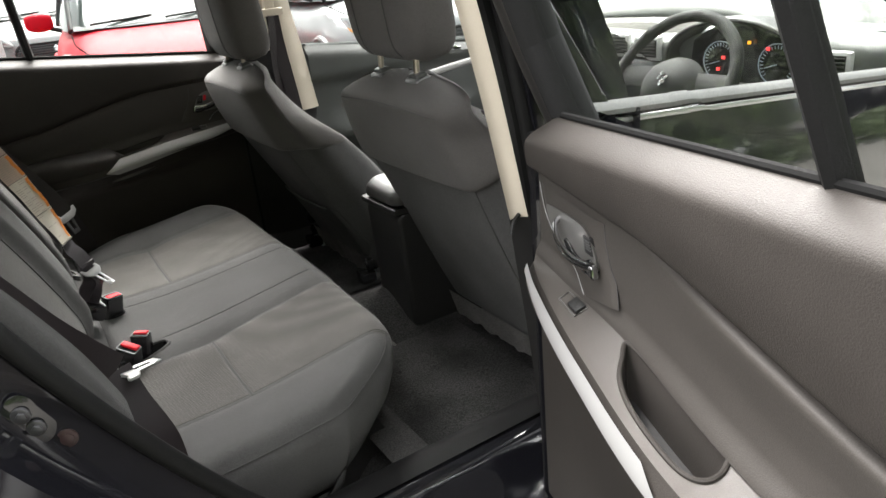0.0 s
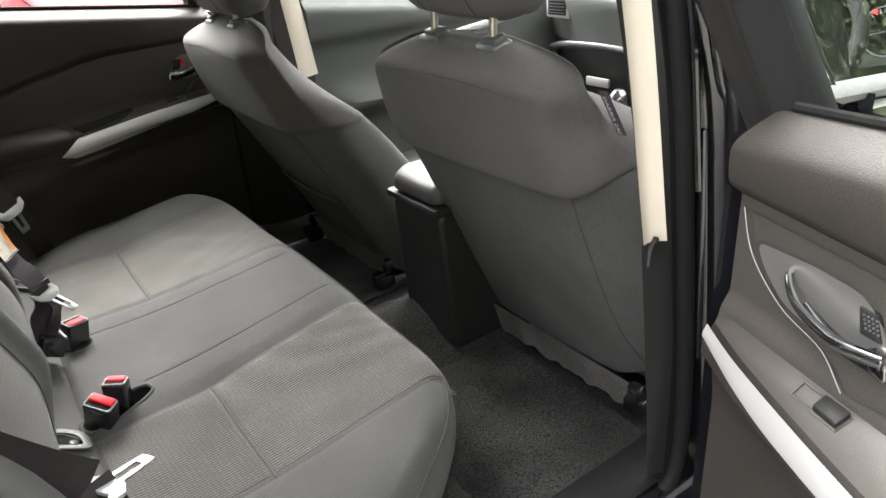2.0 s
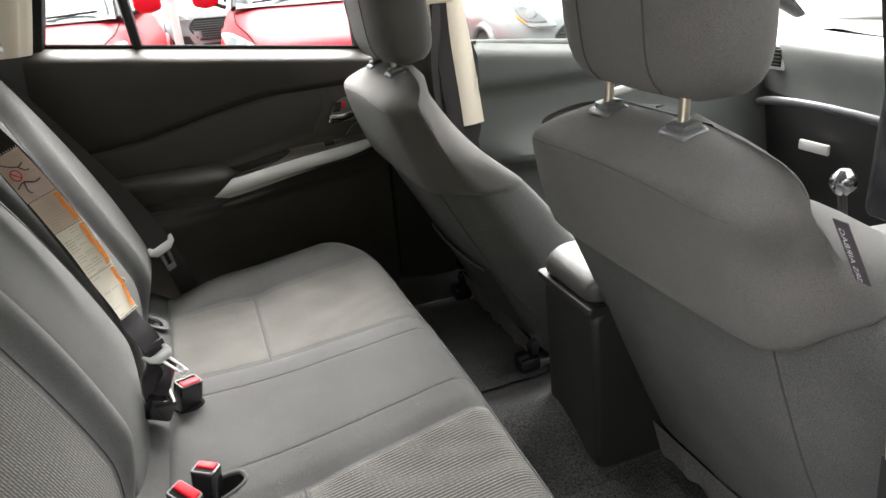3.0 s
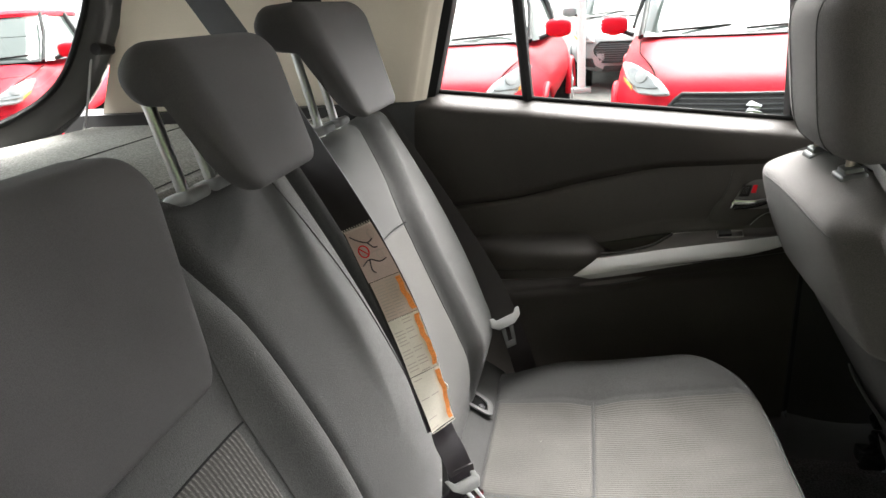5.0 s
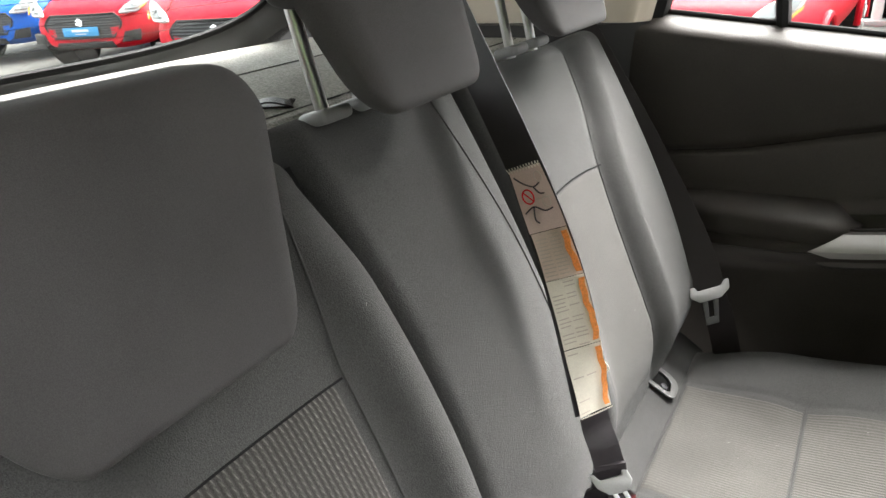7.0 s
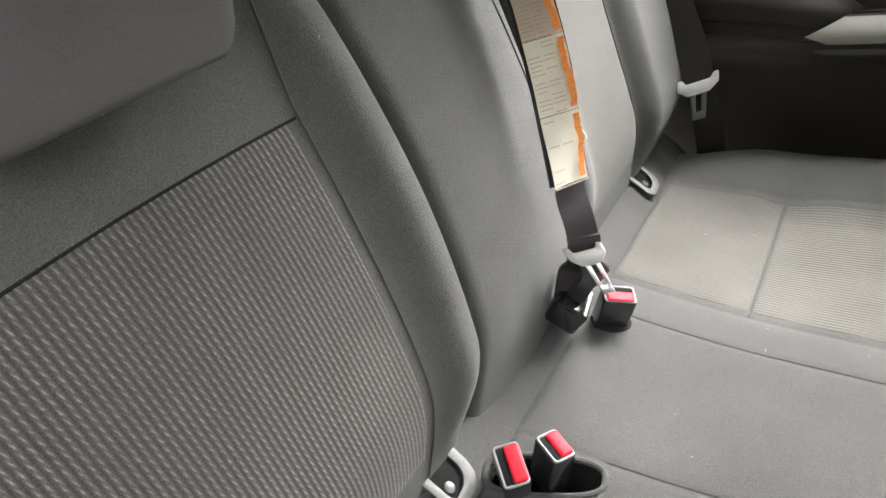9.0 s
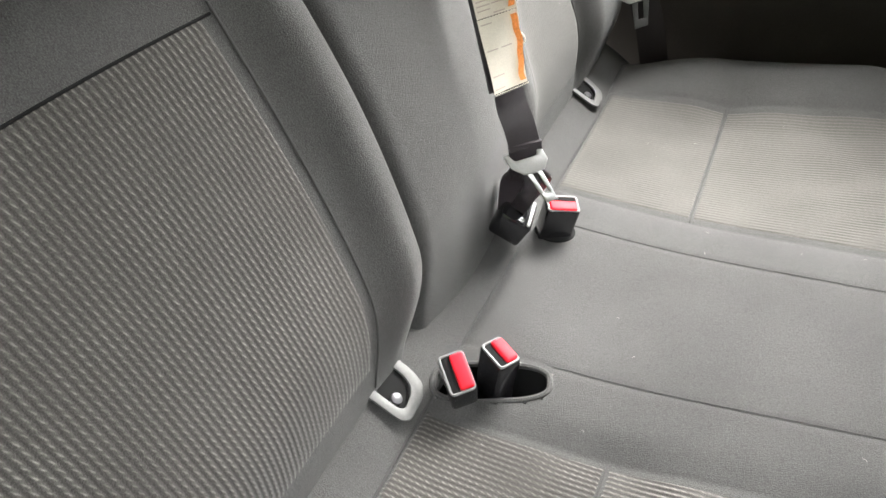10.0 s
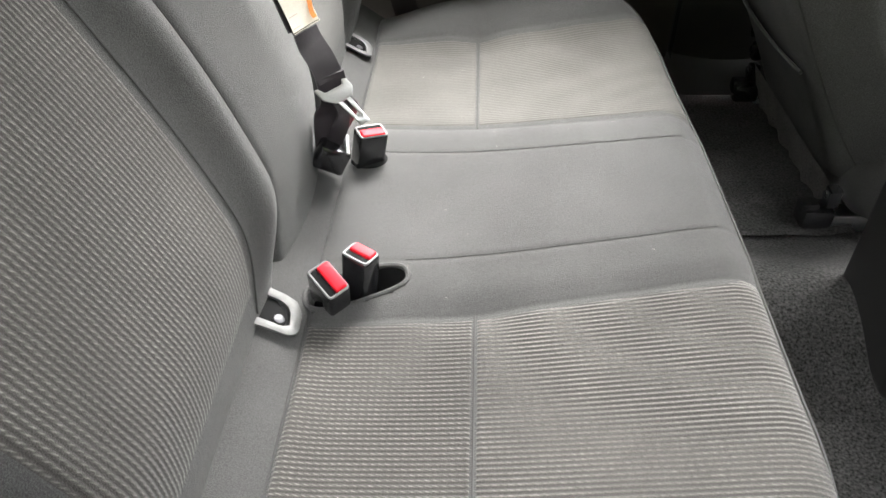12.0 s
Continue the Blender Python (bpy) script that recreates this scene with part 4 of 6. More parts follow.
    bez = chamfer_round([(0.166 + h, 0.982), (0.229 + h, 0.986), (0.272 + h, 0.984), (0.292 + h, 0.968), (0.309 + h, 0.931), (0.276 + h, 0.926), (0.242 + h, 0.927), (0.202 + h, 0.938), (0.178 + h, 0.960)], 0.012)
    bc = (0.245 + h, 0.957)
    part("bezel", grid(lambda k, i: place(bc[0] + (bez[i][0] - bc[0]) * (1 - 0.14 * k), bc[1] + (bez[i][1] - bc[1]) * (1 - 0.25 * k), 0.009 - 0.030 * k * k), [0, 0.15, 0.3, 0.5, 0.7, 0.85, 1.0], range(len(bez)), True, True), BEZEL, door, "satin silver handle bowl")
    deep = Vector(place(0, 0, -0.010)) - Vector(place(0, 0, 0))
    # dark slab over the bowl's floor, in place of the shade behind the lever
    shade_outline = chamfer_round([(0.226 + h, 0.976), (0.262 + h, 0.977), (0.276 + h, 0.966), (0.280 + h, 0.949), (0.262 + h, 0.949), (0.246 + h, 0.953), (0.240 + h, 0.963)], 0.006, 3)
    part("bowl_shade", slab([place(a, b, -0.0095) for a, b in shade_outline], deep, 0.001), RUBBER, door, "dark slab standing in for shade in the handle bowl")
    lever = spline([(0.206 + h, 0.973, 0.006), (0.212 + h, 0.968, 0.017), (0.232 + h, 0.954, 0.024), (0.268 + h, 0.943, 0.025), (0.303 + h, 0.941, 0.015)], 6)
    part("handle", tube([place(*q) for q in lever], lambda t: 0.0038 + 0.0056 * t, 12, True, 0.6, (0, 0, 1)), LEVER, door, "chrome pull handle")
    # black rod that paints the shade below the lever
    under_l = spline([(0.226 + h, 0.950, 0.010), (0.262 + h, 0.936, 0.014), (0.302 + h, 0.931, 0.010)], 6)
    part("handle_shade", tube([place(*q) for q in under_l], lambda t: 0.003 + 0.004 * t, 10, True, 0.7), PIANO, door, "gloss black rod standing in for shade under the lever")
    end = chamfer_round([(0.290 + h, 0.948), (0.309 + h, 0.945), (0.312 + h, 0.928), (0.296 + h, 0.930)], 0.004, 3)
    part("handle_end", slab([place(a, b, 0.010) for a, b in end], Vector(place(0, 0, 0.010)) - Vector(place(0, 0, 0)), 0.003), LEVER, door, "chrome end of the handle")
    off = Vector(place(0, 0, 0.008)) - Vector(place(0, 0, 0))
    part("lock_knob", slab([place(0.272 + h, 0.974, 0.003), place(0.287 + h, 0.973, 0.003), place(0.296 + h, 0.951, 0.003), place(0.277 + h, 0.951, 0.003)], off, 0.002), PLASTIC, door)
    knurl = [(0.2785 + 0.0035 * a + 0.0012 * b + h, 0.9695 - 0.0035 * b) for a in range(4) for b in range(4)]
    part("knob_dots", joined(*[box(place(a, b, 0.0115), (0.0018, 0.0018, 0.0018), 0.0005) for a, b in knurl]), GUIDE, door)
    if shift:
        part("lock_mark", slab([place(0.262 + h, 0.974, 0.003), place(0.270 + h, 0.974, 0.003), place(0.274 + h, 0.958, 0.003), place(0.265 + h, 0.958, 0.003)], off, 0.001), REDP, door, "red unlocked mark")
    edge_a = spline([(0.142 + h, 1.004, 0), (0.158 + h, 0.964, 0), (0.196 + h, 0.931, 0), (0.247 + h, 0.915, 0), (0.273 + h, 0.891, 0)], 6)
    edge_b = spline([(0.309 + h, 1.000, 0), (0.313 + h, 0.972, 0), (0.325 + h, 0.945, 0), (0.337 + h, 0.930, 0), (0.350 + h, 0.905, 0)], 6)

    def surround(i, k):
        a, b = edge_a[i], edge_b[i]
        q = a.lerp(b, k)
        return place(q.x, q.y, 0.0015 + 0.0030 * min(1.0, 16 * k, 9 * (1 - k)) + 0.006 * step(q.y, 0.94, 0.895))

    part("handle_surround", grid(surround, range(len(edge_a)), [0, 0.02, 0.05, 0.0625] + lin(0.1, 0.88, 10) + [0.9, 0.95, 1.0]), TRIM, door, "raised panel round the handle")
    part("surround_line", tube([place(q.x, q.y, 0.0042 + 0.006 * step(q.y, 0.94, 0.895)) for q in edge_a], 0.0005, 6), GREY, door)
    part("surround_line", tube([place(q.x, q.y, 0.0022 + 0.006 * step(q.y, 0.94, 0.895)) for q in edge_b], 0.0004, 6), GUNMETAL, door)

    # window switch on the armrest
    def on_shelf(u, v, up=0.0):
        uu, w, p = shelf(u, v)
        return place(uu, w + up, p)

    part("switch_frame", tube([on_shelf(x, y, 0.001) for x, y in ((0.245, 0.42), (0.292, 0.48), (0.292, 0.90), (0.245, 0.86), (0.245, 0.42))], 0.0010, 6), BEZEL, door)
    part("switch", slab([on_shelf(0.266, 0.5, 0.001), on_shelf(0.290, 0.52, 0.001), on_shelf(0.290, 0.88, 0.001), on_shelf(0.266, 0.86, 0.001)], (0, 0, 0.0046), 0.001), PLASTIC, door)
    # window: frame, divider, panes, seals; the glass leans in towards the roof
    top = 1.48
    gp = lambda w: -0.05 + 0.28 * (w - 1.1)
    f0 = (lambda w: 0.165 + 0.07 * (w - 1.08)) if shift else (lambda w: curve(w, (1.04, 0.165), (1.08, 0.150), (1.18, 0.112), (1.30, 0.088), (1.50, 0.072)))
    f1 = lambda w: 0.853 - 0.28 * (w - 1.153)
    off = 0.0 if shift else 0.012
    dv = lambda w: div + (0.06 if shift else -0.20) * (w - 1.13)

    def bar(a, b, wid, dep):
        return tube([place(*a, gp(a[1])), place(*b, gp(b[1]))], wid, 8, True, dep, Vector(place(1, 0, 0)) - Vector(place(0, 0, 0)))

    part("window_frame", joined(*([bar((f0(1.04) - 0.018, 1.04), (f0(top), top), 0.024, 1.2)] if shift else [bar((f0(a) - off, a), (f0(b) - off, b), 0.016, 2.0) for a, b in ((1.04, 1.10), (1.10, 1.18), (1.18, 1.30), (1.30, top))]), bar((f0(top), top), (f1(top), top), 0.024, 1.0), bar((f1(top), top), (f1(1.10) + 0.012, 1.10), 0.022, 1.2)), RUBBER, door, "black window frame")
    if not shift:
        part("sash_cover", grid(lambda w, k: place(f0(w) - 0.004 - 0.076 * k, w, gp(w) + 0.016 + 0.010 * math.sin(math.pi * k) + 0.004 * math.sin(3 * math.pi * k)), lin(1.05, top, 16), lin(0, 1, 14)), PLASTIC, door, "ribbed black plastic sash cover")
    part("window_divider", bar((dv(1.10), 1.10), (dv(top), top), 0.012, 1.4), RUBBER, door)
    part("sill_seal", tube([place(u, sill(u) + 0.003, -0.030) for u in lin(0.15, 0.86, 14)], 0.005, 8), SEAM, door)
    for a0, a1 in ((f0, dv), (dv, f1)):
        ws = (1.06, 1.10, 1.18, 1.30, top)
        o = [place(a0(w) - (off if a0 is f0 else 0.0), w, gp(w)) for w in ws] + [place(a1(w), w, gp(w)) for w in ws[::-1]]
        g = part("window_pane", slab(o, Vector(place(0, 0, -0.004)) - Vector(place(0, 0, 0)), 0), GLASS if shift else CLEAR, door, smooth=False)
        g.visible_shadow = False

    # outer skin with a rounded edge, and the door's shut faces
    def skin(u, v):
        return place(u, 0.42 + 0.66 * v, -0.135 + 0.035 * (2 * v - 1) ** 2)

    part("outer_skin", grid(skin, lin(0.11, 0.91, 30), lin(0, 1, 20)), PAINT, door)
    for ue in (0.125, 0.905):
        part("shut_face", grid(lambda w, k, ue=ue: place(ue + (0.006 if ue < 0.5 else -0.006) * math.sin(math.pi * k), w, 0.012 - 0.12 * k), lin(0.44, 1.07, 16), lin(0, 1, 6)), PAINT, door)
    part("bottom_face", grid(lambda u, k: place(u, 0.455, 0.012 - 0.13 * k), lin(0.12, 0.90, 8), lin(0, 1, 4)), PAINT, door)
    return door


def far_door(u, w, p):
    return (0.86 - u, 0.70 - p, w)


ND = Vector((-0.26, -0.9656, 0))
NI = Vector((-0.9656, 0.26, 0))


def near_door(u, w, p):
    return tuple(Vector((0.726, -0.705, w - 0.002 - 0.055 * max(0.0, u - 0.15) * step(w, 0.93, 1.08))) + ND * u + NI * p)


make_rear_door(far_door, "rear_door", "closed rear door with black trim and silver strip", (0.3, 0.75, 0.45), -0.04, 0.657)
make_rear_door(near_door, "open_rear_door", "wide-open rear door with grained black trim", (0.6, -1.1, 0.42), 0.0, 0.585)


# ---- body shell round the seats ----
def pillar(name, pts, wid, dep, mat, label, side=(1, 0, 0)):
    return structure(name, tube(spline(pts, 6), wid, 14, True, dep, side), mat, label, "car pillar")


# floor with its tunnel
structure("floor", grid(lambda x, y: (x, y, 0.40 + 0.085 * bell(y, 0.0, 0.12) + 0.004 * noise.noise(Vector((x * 9, y * 9, 0)))), lin(0.35, 1.95, 50), lin(-0.70, 0.72, 60)), CARPET, "worn charcoal car floor carpet", "floor")
for y, w in ((-0.37, 0.2), (0.38, 0.2)):
    tagged(part("floor_mat", grid(lambda a, b, y=y, w=w: (0.60 + 0.33 * a, y + w * b, 0.416 + 0.004 * noise.noise(Vector((a * 6, b * 6 + y, 3))) + 0.010 * step(a, 0.8, 1.0)), lin(0, 1, 20), lin(-1, 1, 24)), CARPET, None), "black carpet floor mat in the rear footwell", "floor mat", "rear floor mats")
structure("carpet_ledge", grid(lambda y, v: (curve(v, (0, 0.605), (0.2, 0.603), (0.3, 0.595), (0.8, 0.53), (1, 0.52)), y, curve(v, (0, 0.40), (0.2, 0.434), (0.3, 0.442), (0.8, 0.445), (1, 0.44)) + 0.003 * noise.noise(Vector((y * 14, v * 4, 2)))), lin(-0.66, 0.66, 60), lin(0, 1, 12)), CARPETG, "grey carpeted ledge below the bench", "carpet")
for s in (-1, 1):
    structure("bench_base_side", grid(lambda x, v, s=s: (x - 0.05 * v * step(x, 0.4, 0.55), s * (0.575 - 0.09 * step(x, 0.40, 0.56)), 0.38 + 0.14 * v), lin(0.12, 0.58, 16), lin(0, 1, 5)), PLASTIC, "black plastic base beside the bench", "trim")
structure("wall_under_bench", grid(lambda y, v: (0.53 - 0.03 * v, y, 0.38 + 0.11 * v), lin(-0.50, 0.50, 20), lin(0, 1, 6)), CARPET, "dark carpeted step under the rear bench", "wall")
# near sill: inner scuff plate, rubber seal, painted ledge
structure("sill_near", grid(lambda x, v: (x, -0.60 - 0.26 * v, 0.435 + curve(v, (0, 0.0), (0.25, 0.045), (0.5, 0.048), (0.65, 0.0), (1, -0.04))), lin(0.30, 1.0, 30), lin(0, 1, 24)), PAINT, "black painted door sill", "sill")
structure("scuff_plate", grid(lambda x, v: (x, -0.575 - 0.12 * v, 0.43 + 0.062 * math.sin(min(1, v * 1.3) * math.pi / 2) ), lin(0.32, 0.98, 30), lin(0, 1, 12)), RUBBER, "black plastic scuff plate inside the sill", "trim")
structure("sill_far", grid(lambda x, v: (x, 0.60 + 0.15 * v, 0.43 + 0.06 * v), lin(0.30, 2.0, 10), lin(0, 1, 6)), PLASTIC, "black plastic far sill trim", "sill")
seal_pts = [(0.70, -0.67, 1.50), (0.752, -0.695, 1.20), (0.792, -0.70, 0.95), (0.822, -0.702, 0.70), (0.828, -0.702, 0.54), (0.795, -0.705, 0.475), (0.70, -0.705, 0.458), (0.50, -0.705, 0.465), (0.36, -0.705, 0.49), (0.27, -0.705, 0.57), (0.20, -0.705, 0.66), (0.108, -0.705, 0.81), (0.03, -0.705, 0.96), (-0.05, -0.69, 1.14), (-0.10, -0.68, 1.30), (-0.06, -0.66, 1.46), (0.05, -0.65, 1.53), (0.40, -0.65, 1.55), (0.70, -0.67, 1.50)]
structure("door_seal", tube(spline(seal_pts, 8), 0.013, 10), RUBBER, "black rubber door seal round the opening", "seal")
# near B pillar: beige trim above, black below, painted pillar outside
structure("pillar_b_near_trim", grid(lambda v, k: (curve(0.885 + 0.6 * v, (0.88, 0.752), (1.15, 0.694), (1.5, 0.60)) + 0.030 * k, -0.682 - 0.010 * k + 0.006 * math.sin(math.pi * k) - 0.012 * v, 0.885 + 0.6 * v), lin(0, 1, 24), lin(0, 1, 8)), BEIGE, "beige upper pillar trim", "trim")
structure("pillar_b_near_inner", grid(lambda v, k: (curve(0.42 + 1.06 * v, (0.42, 0.815), (0.60, 0.81), (0.88, 0.775), (1.15, 0.72), (1.5, 0.63)) + 0.10 * k, -0.672 - 0.006 * bell(k, 0, 0.3) + 0.03 * v, 0.42 + 1.06 * v), lin(0, 1, 24), lin(0, 1, 8)), PLASTIC, "black inner pillar trim", "trim")
structure("pillar_b_near_lower", grid(lambda v, k: (curve(0.42 + 0.465 * v, (0.42, 0.80), (0.6, 0.785), (0.88, 0.752)) + 0.035 * k, -0.678 - 0.016 * k, 0.42 + 0.465 * v), lin(0, 1, 16), lin(0, 1, 6)), PLASTIC, "black lower pillar trim", "trim")
structure("pillar_b_near", grid(lambda v, k: (curve(0.42 + 1.1 * v, (0.42, 0.842), (0.70, 0.838), (0.95, 0.808), (1.2, 0.768), (1.52, 0.715)) + curve(k, (0, 0.0), (0.4, 0.035), (0.6, 0.05), (1, 0.085)), curve(k, (0, -0.703), (0.35, -0.715), (0.55, -0.80), (1, -0.83)) + 0.12 * step(v, 0.55, 1.0), 0.42 + 1.1 * v), lin(0, 1, 30), lin(0, 1, 14)), PAINT, "glossy black painted door pillar", "car pillar")
structure("pillar_b_near_flange", grid(lambda v, k: (curve(0.42 + 1.1 * v, (0.42, 0.80), (0.70, 0.80), (0.95, 0.77), (1.2, 0.73), (1.52, 0.67)) + 0.05 * k, -0.700 + 0.045 * step(v, 0.55, 1.0), 0.42 + 1.1 * v), lin(0, 1, 24), lin(0, 1, 4)), RUBBER, "black pillar flange", "car pillar")
# tubes added along the pillar's highlight lines, shaped to catch the sky
for run in (((0.735, -0.697, 1.30), (0.762, -0.713, 1.155), (0.781, -0.713, 1.068), (0.802, -0.713, 0.95)), ((0.762, -0.690, 1.28), (0.789, -0.714, 1.152), (0.818, -0.715, 1.075), (0.838, -0.722, 1.02), (0.850, -0.74, 0.90)), ((0.806, -0.709, 1.02), (0.815, -0.709, 0.95), (0.823, -0.709, 0.88), (0.838, -0.709, 0.70))):
    structure("highlight_ridge", tube(spline(run, 6), 0.0045, 8), PAINT, "thin ridge added to carry highlights on the glossy black pillar", "car body")
hook = thing("belt_hook", (0.755, -0.69, 0.88), "small grey belt height stub on the pillar trim", "belt hook")
part("stub", tube(spline([(0.765, -0.688, 0.892), (0.748, -0.694, 0.884), (0.738, -0.700, 0.868)], 4), lambda t: 0.004 - 0.0015 * t, 8), PLASTIC, hook)
# near rear quarter: painted shut face with the striker
structure("quarter_near", grid(lambda k, v: (curve(v, (0, 0.31), (0.15, 0.225), (0.35, 0.085), (0.6, -0.04), (0.8, -0.10), (1, -0.06)) - 0.9 * k**1.2 * (1 if k > 0.2 else 0.6), -0.704 - curve(k, (0, 0.0), (0.06, 0.008), (0.15, 0.022), (0.18, 0.040), (0.24, 0.15), (1, 0.15)) + 0.22 * step(v, 0.6, 1.0), 0.46 + 1.06 * v), [0, 0.02, 0.04, 0.06, 0.09, 0.12, 0.15, 0.17, 0.185, 0.2, 0.22, 0.24, 0.3, 0.5, 0.7, 1], lin(0, 1, 40)), PAINT, "glossy black painted rear quarter by the door opening", "car body")
striker = thing("door_striker", (0.03, -0.72, 0.84), "black painted door striker with bolts", "door striker")
part("plate", slab([(0.030 + 0.024 * math.cos(a) * 0.75 + (-0.006 if math.sin(a) > 0 else 0.006), -0.7215, 0.8595 + 0.024 * math.sin(a) + (0.011 if math.sin(a) > 0 else -0.011)) for a in [2 * math.pi * k / 32 for k in range(32)]], (0, -0.003, 0), 0.001), PAINT, striker)
for x, z in ((0.025, 0.870), (0.035, 0.849)):
    part("bolt", joined(disc((x, -0.7245, z), 0.0105, -0.005, (0.3, 1, 0.1), 18, 0.001), disc((x, -0.7295, z), 0.006, -0.004, (0.3, 1, 0.1), 6, 0.0005)), GUNMETAL, striker)
part("plug", joined(disc((0.058, -0.7165, 0.817), 0.0125, -0.004, (0.2, 1, 0), 24, 0.0015), disc((0.058, -0.7205, 0.817), 0.008, -0.002, (0.2, 1, 0), 20, 0.001)), PLUG, striker, "dull reddish round plug")
# two more added tubes that draw highlight lines on the quarter
for dz in (0.0, -0.045):
    structure("highlight_ridge", tube(spline([(0.016, -0.7245, 0.815 + dz), (0.045, -0.724, 0.770 + dz), (0.080, -0.7225, 0.718 + dz), (0.120, -0.721, 0.660 + dz)], 6), 0.0045, 8), PAINT, "thin ridge added to carry a highlight line in the black paint", "car body")
# near rear inner side trim beside the backrest
structure("side_trim_near", grid(lambda k, z: (-0.75 + (curve(z, (0.5, 0.33), (0.66, 0.18), (0.81, 0.09), (0.96, 0.01), (1.14, -0.07)) + 0.75) * k, -0.665 - 0.035 * step(k, 0.9, 1.0), z), lin(0, 1, 20), lin(0.5, 1.14, 14)), PLASTIC, "black side trim behind the near door", "trim")
# far side: closed walls ahead of and behind the door
structure("side_trim_far", grid(lambda x, z: (x, 0.70 - 0.06 * step(x, 0.02, -0.10) + (0.09 if z > 1.156 else 0.0), z), lin(-0.80, 0.0, 20), lin(0.45, 1.155, 12) + [1.158]), PLASTIC, "black side trim behind the far rear door", "trim")
structure("pillar_c_far", grid(lambda v, k: (curve(1.155 + 0.40 * v, (1.155, 0.0), (1.345, 0.06), (1.55, 0.14)) - curve(k, (0, 0.0), (0.15, 0.012), (0.5, 0.09), (1, 0.71 - 0.11 * v)), 0.72 - curve(k, (0, 0.015), (0.15, 0.03), (0.5, 0.05), (1, 0.06)) - 0.10 * v, 1.155 + 0.40 * v), lin(0, 1, 20), lin(0, 1, 16)), BEIGE, "beige rear pillar trim", "trim")
structure("pillar_c_near", grid(lambda v, k: (curve(1.155 + 0.40 * v, (1.155, -0.10), (1.345, -0.09), (1.55, 0.02)) - curve(k, (0, 0.0), (0.15, 0.012), (0.5, 0.09), (1, 0.61 - 0.13 * v)), -0.69 + curve(k, (0, 0.015), (0.15, 0.03), (0.5, 0.05), (1, 0.06)) + 0.10 * v, 1.155 + 0.40 * v), lin(0, 1, 20), lin(0, 1, 16)), BEIGE, "beige rear pillar trim", "trim")
structure("pillar_b_far", grid(lambda v, k: (curve(0.87 + 0.65 * v, (0.87, 0.885), (1.135, 0.855), (1.52, 0.78)) + (0.118 - 0.012 * v) * k, 0.695 - 0.02 * math.sin(math.pi * k) - 0.10 * step(v, 0.4, 1.0), 0.87 + 0.65 * v), lin(0, 1, 20), lin(0, 1, 10)), BEIGE, "beige pillar trim behind the passenger seat", "trim")
structure("pillar_b_far_lower", grid(lambda v, k: (0.70 + 0.31 * k - 0.01 * v, 0.715 - 0.03 * math.sin(math.pi * k), 0.42 + 0.655 * v), lin(0, 1, 10), lin(0, 1, 10)), PLASTIC, "black lower pillar trim", "trim")
# headliner and roof skin, with a beige rail along each side
structure("ceiling", grid(lambda x, y: (x, y, 1.565 - 0.05 * (y / 0.6) ** 4 - 0.05 * ((x - 0.5) / 1.3) ** 4), lin(-0.64, 1.30, 24), lin(-0.60, 0.60, 24)), HEADLINER, "pale cloth headliner", "ceiling")
structure("roof", grid(lambda x, y: (x, y, 1.61 - 0.07 * (y / 0.62) ** 4 - 0.06 * ((x - 0.5) / 1.3) ** 4), lin(-0.72, 1.34, 24), lin(-0.63, 0.63, 24)), PAINT, "black car roof", "roof")
for s in (-1, 1):
    structure("roof_rail", tube(spline([(-0.56, s * 0.60, 1.49), (-0.3, s * 0.62, 1.535), (0.5, s * 0.62, 1.555), (1.1, s * 0.61, 1.50), (1.35, s * 0.615, 1.43)], 8), 0.028, 12, True, 1.0), HEADLINER, "pale roof rail trim", "trim")
    structure("pillar_a", tube(spline([(1.30, s * 0.615, 1.45), (1.75, s * 0.66, 1.20), (2.05, s * 0.70, 1.06)], 8), 0.032, 12), PLASTIC, "black windscreen pillar trim", "car pillar")
# windscreen
g = structure("windscreen", grid(lambda u, v: (1.30 + 0.78 * u, (0.61 + 0.1 * u) * v, 1.50 - 0.46 * u - 0.02 * v * v), lin(0, 1, 8), lin(-1, 1, 12)), CLEAR, "clear windscreen glass", "window")
g.visible_shadow = False
structure("bonnet", grid(lambda u, v: (2.1 + 0.9 * u, 0.78 * v * (1 - 0.08 * u * u), 1.02 - 0.16 * u * u - 0.05 * v**4), lin(0, 1, 12), lin(-1, 1, 16)), PAINT, "black car bonnet", "car body")


# ---- boot: parcel shelf and tailgate ----
shelf = thing("parcel_shelf", (-0.5, 0, 1.12), "grey felt parcel shelf behind the rear seats", "parcel shelf")
part("shelf_board", slab([(-0.172, -0.60, 1.122), (-0.172, 0.60, 1.122), (-0.68, 0.58, 1.122), (-0.71, 0.3, 1.122), (-0.71, -0.3, 1.122), (-0.68, -0.58, 1.122)], (0, 0, 0.018), 0.006), SHELF, shelf)
part("stitch_line", tube([(-0.196, y, 1.1405) for y in lin(-0.58, 0.58, 8)], 0.0012, 6), FELT, shelf)
part("stitch_line", tube([(-0.45, y, 1.1405) for y in lin(-0.57, 0.57, 8)], 0.0012, 6), FELT, shelf)
part("front_roll", tube([(-0.172, y, 1.131) for y in lin(-0.60, 0.60, 8)], 0.012, 10), SHELF, shelf)
pull = thing("pull_strap", (-0.24, 0.04, 1.142), "small black pull strap lying on the parcel shelf", "strap")
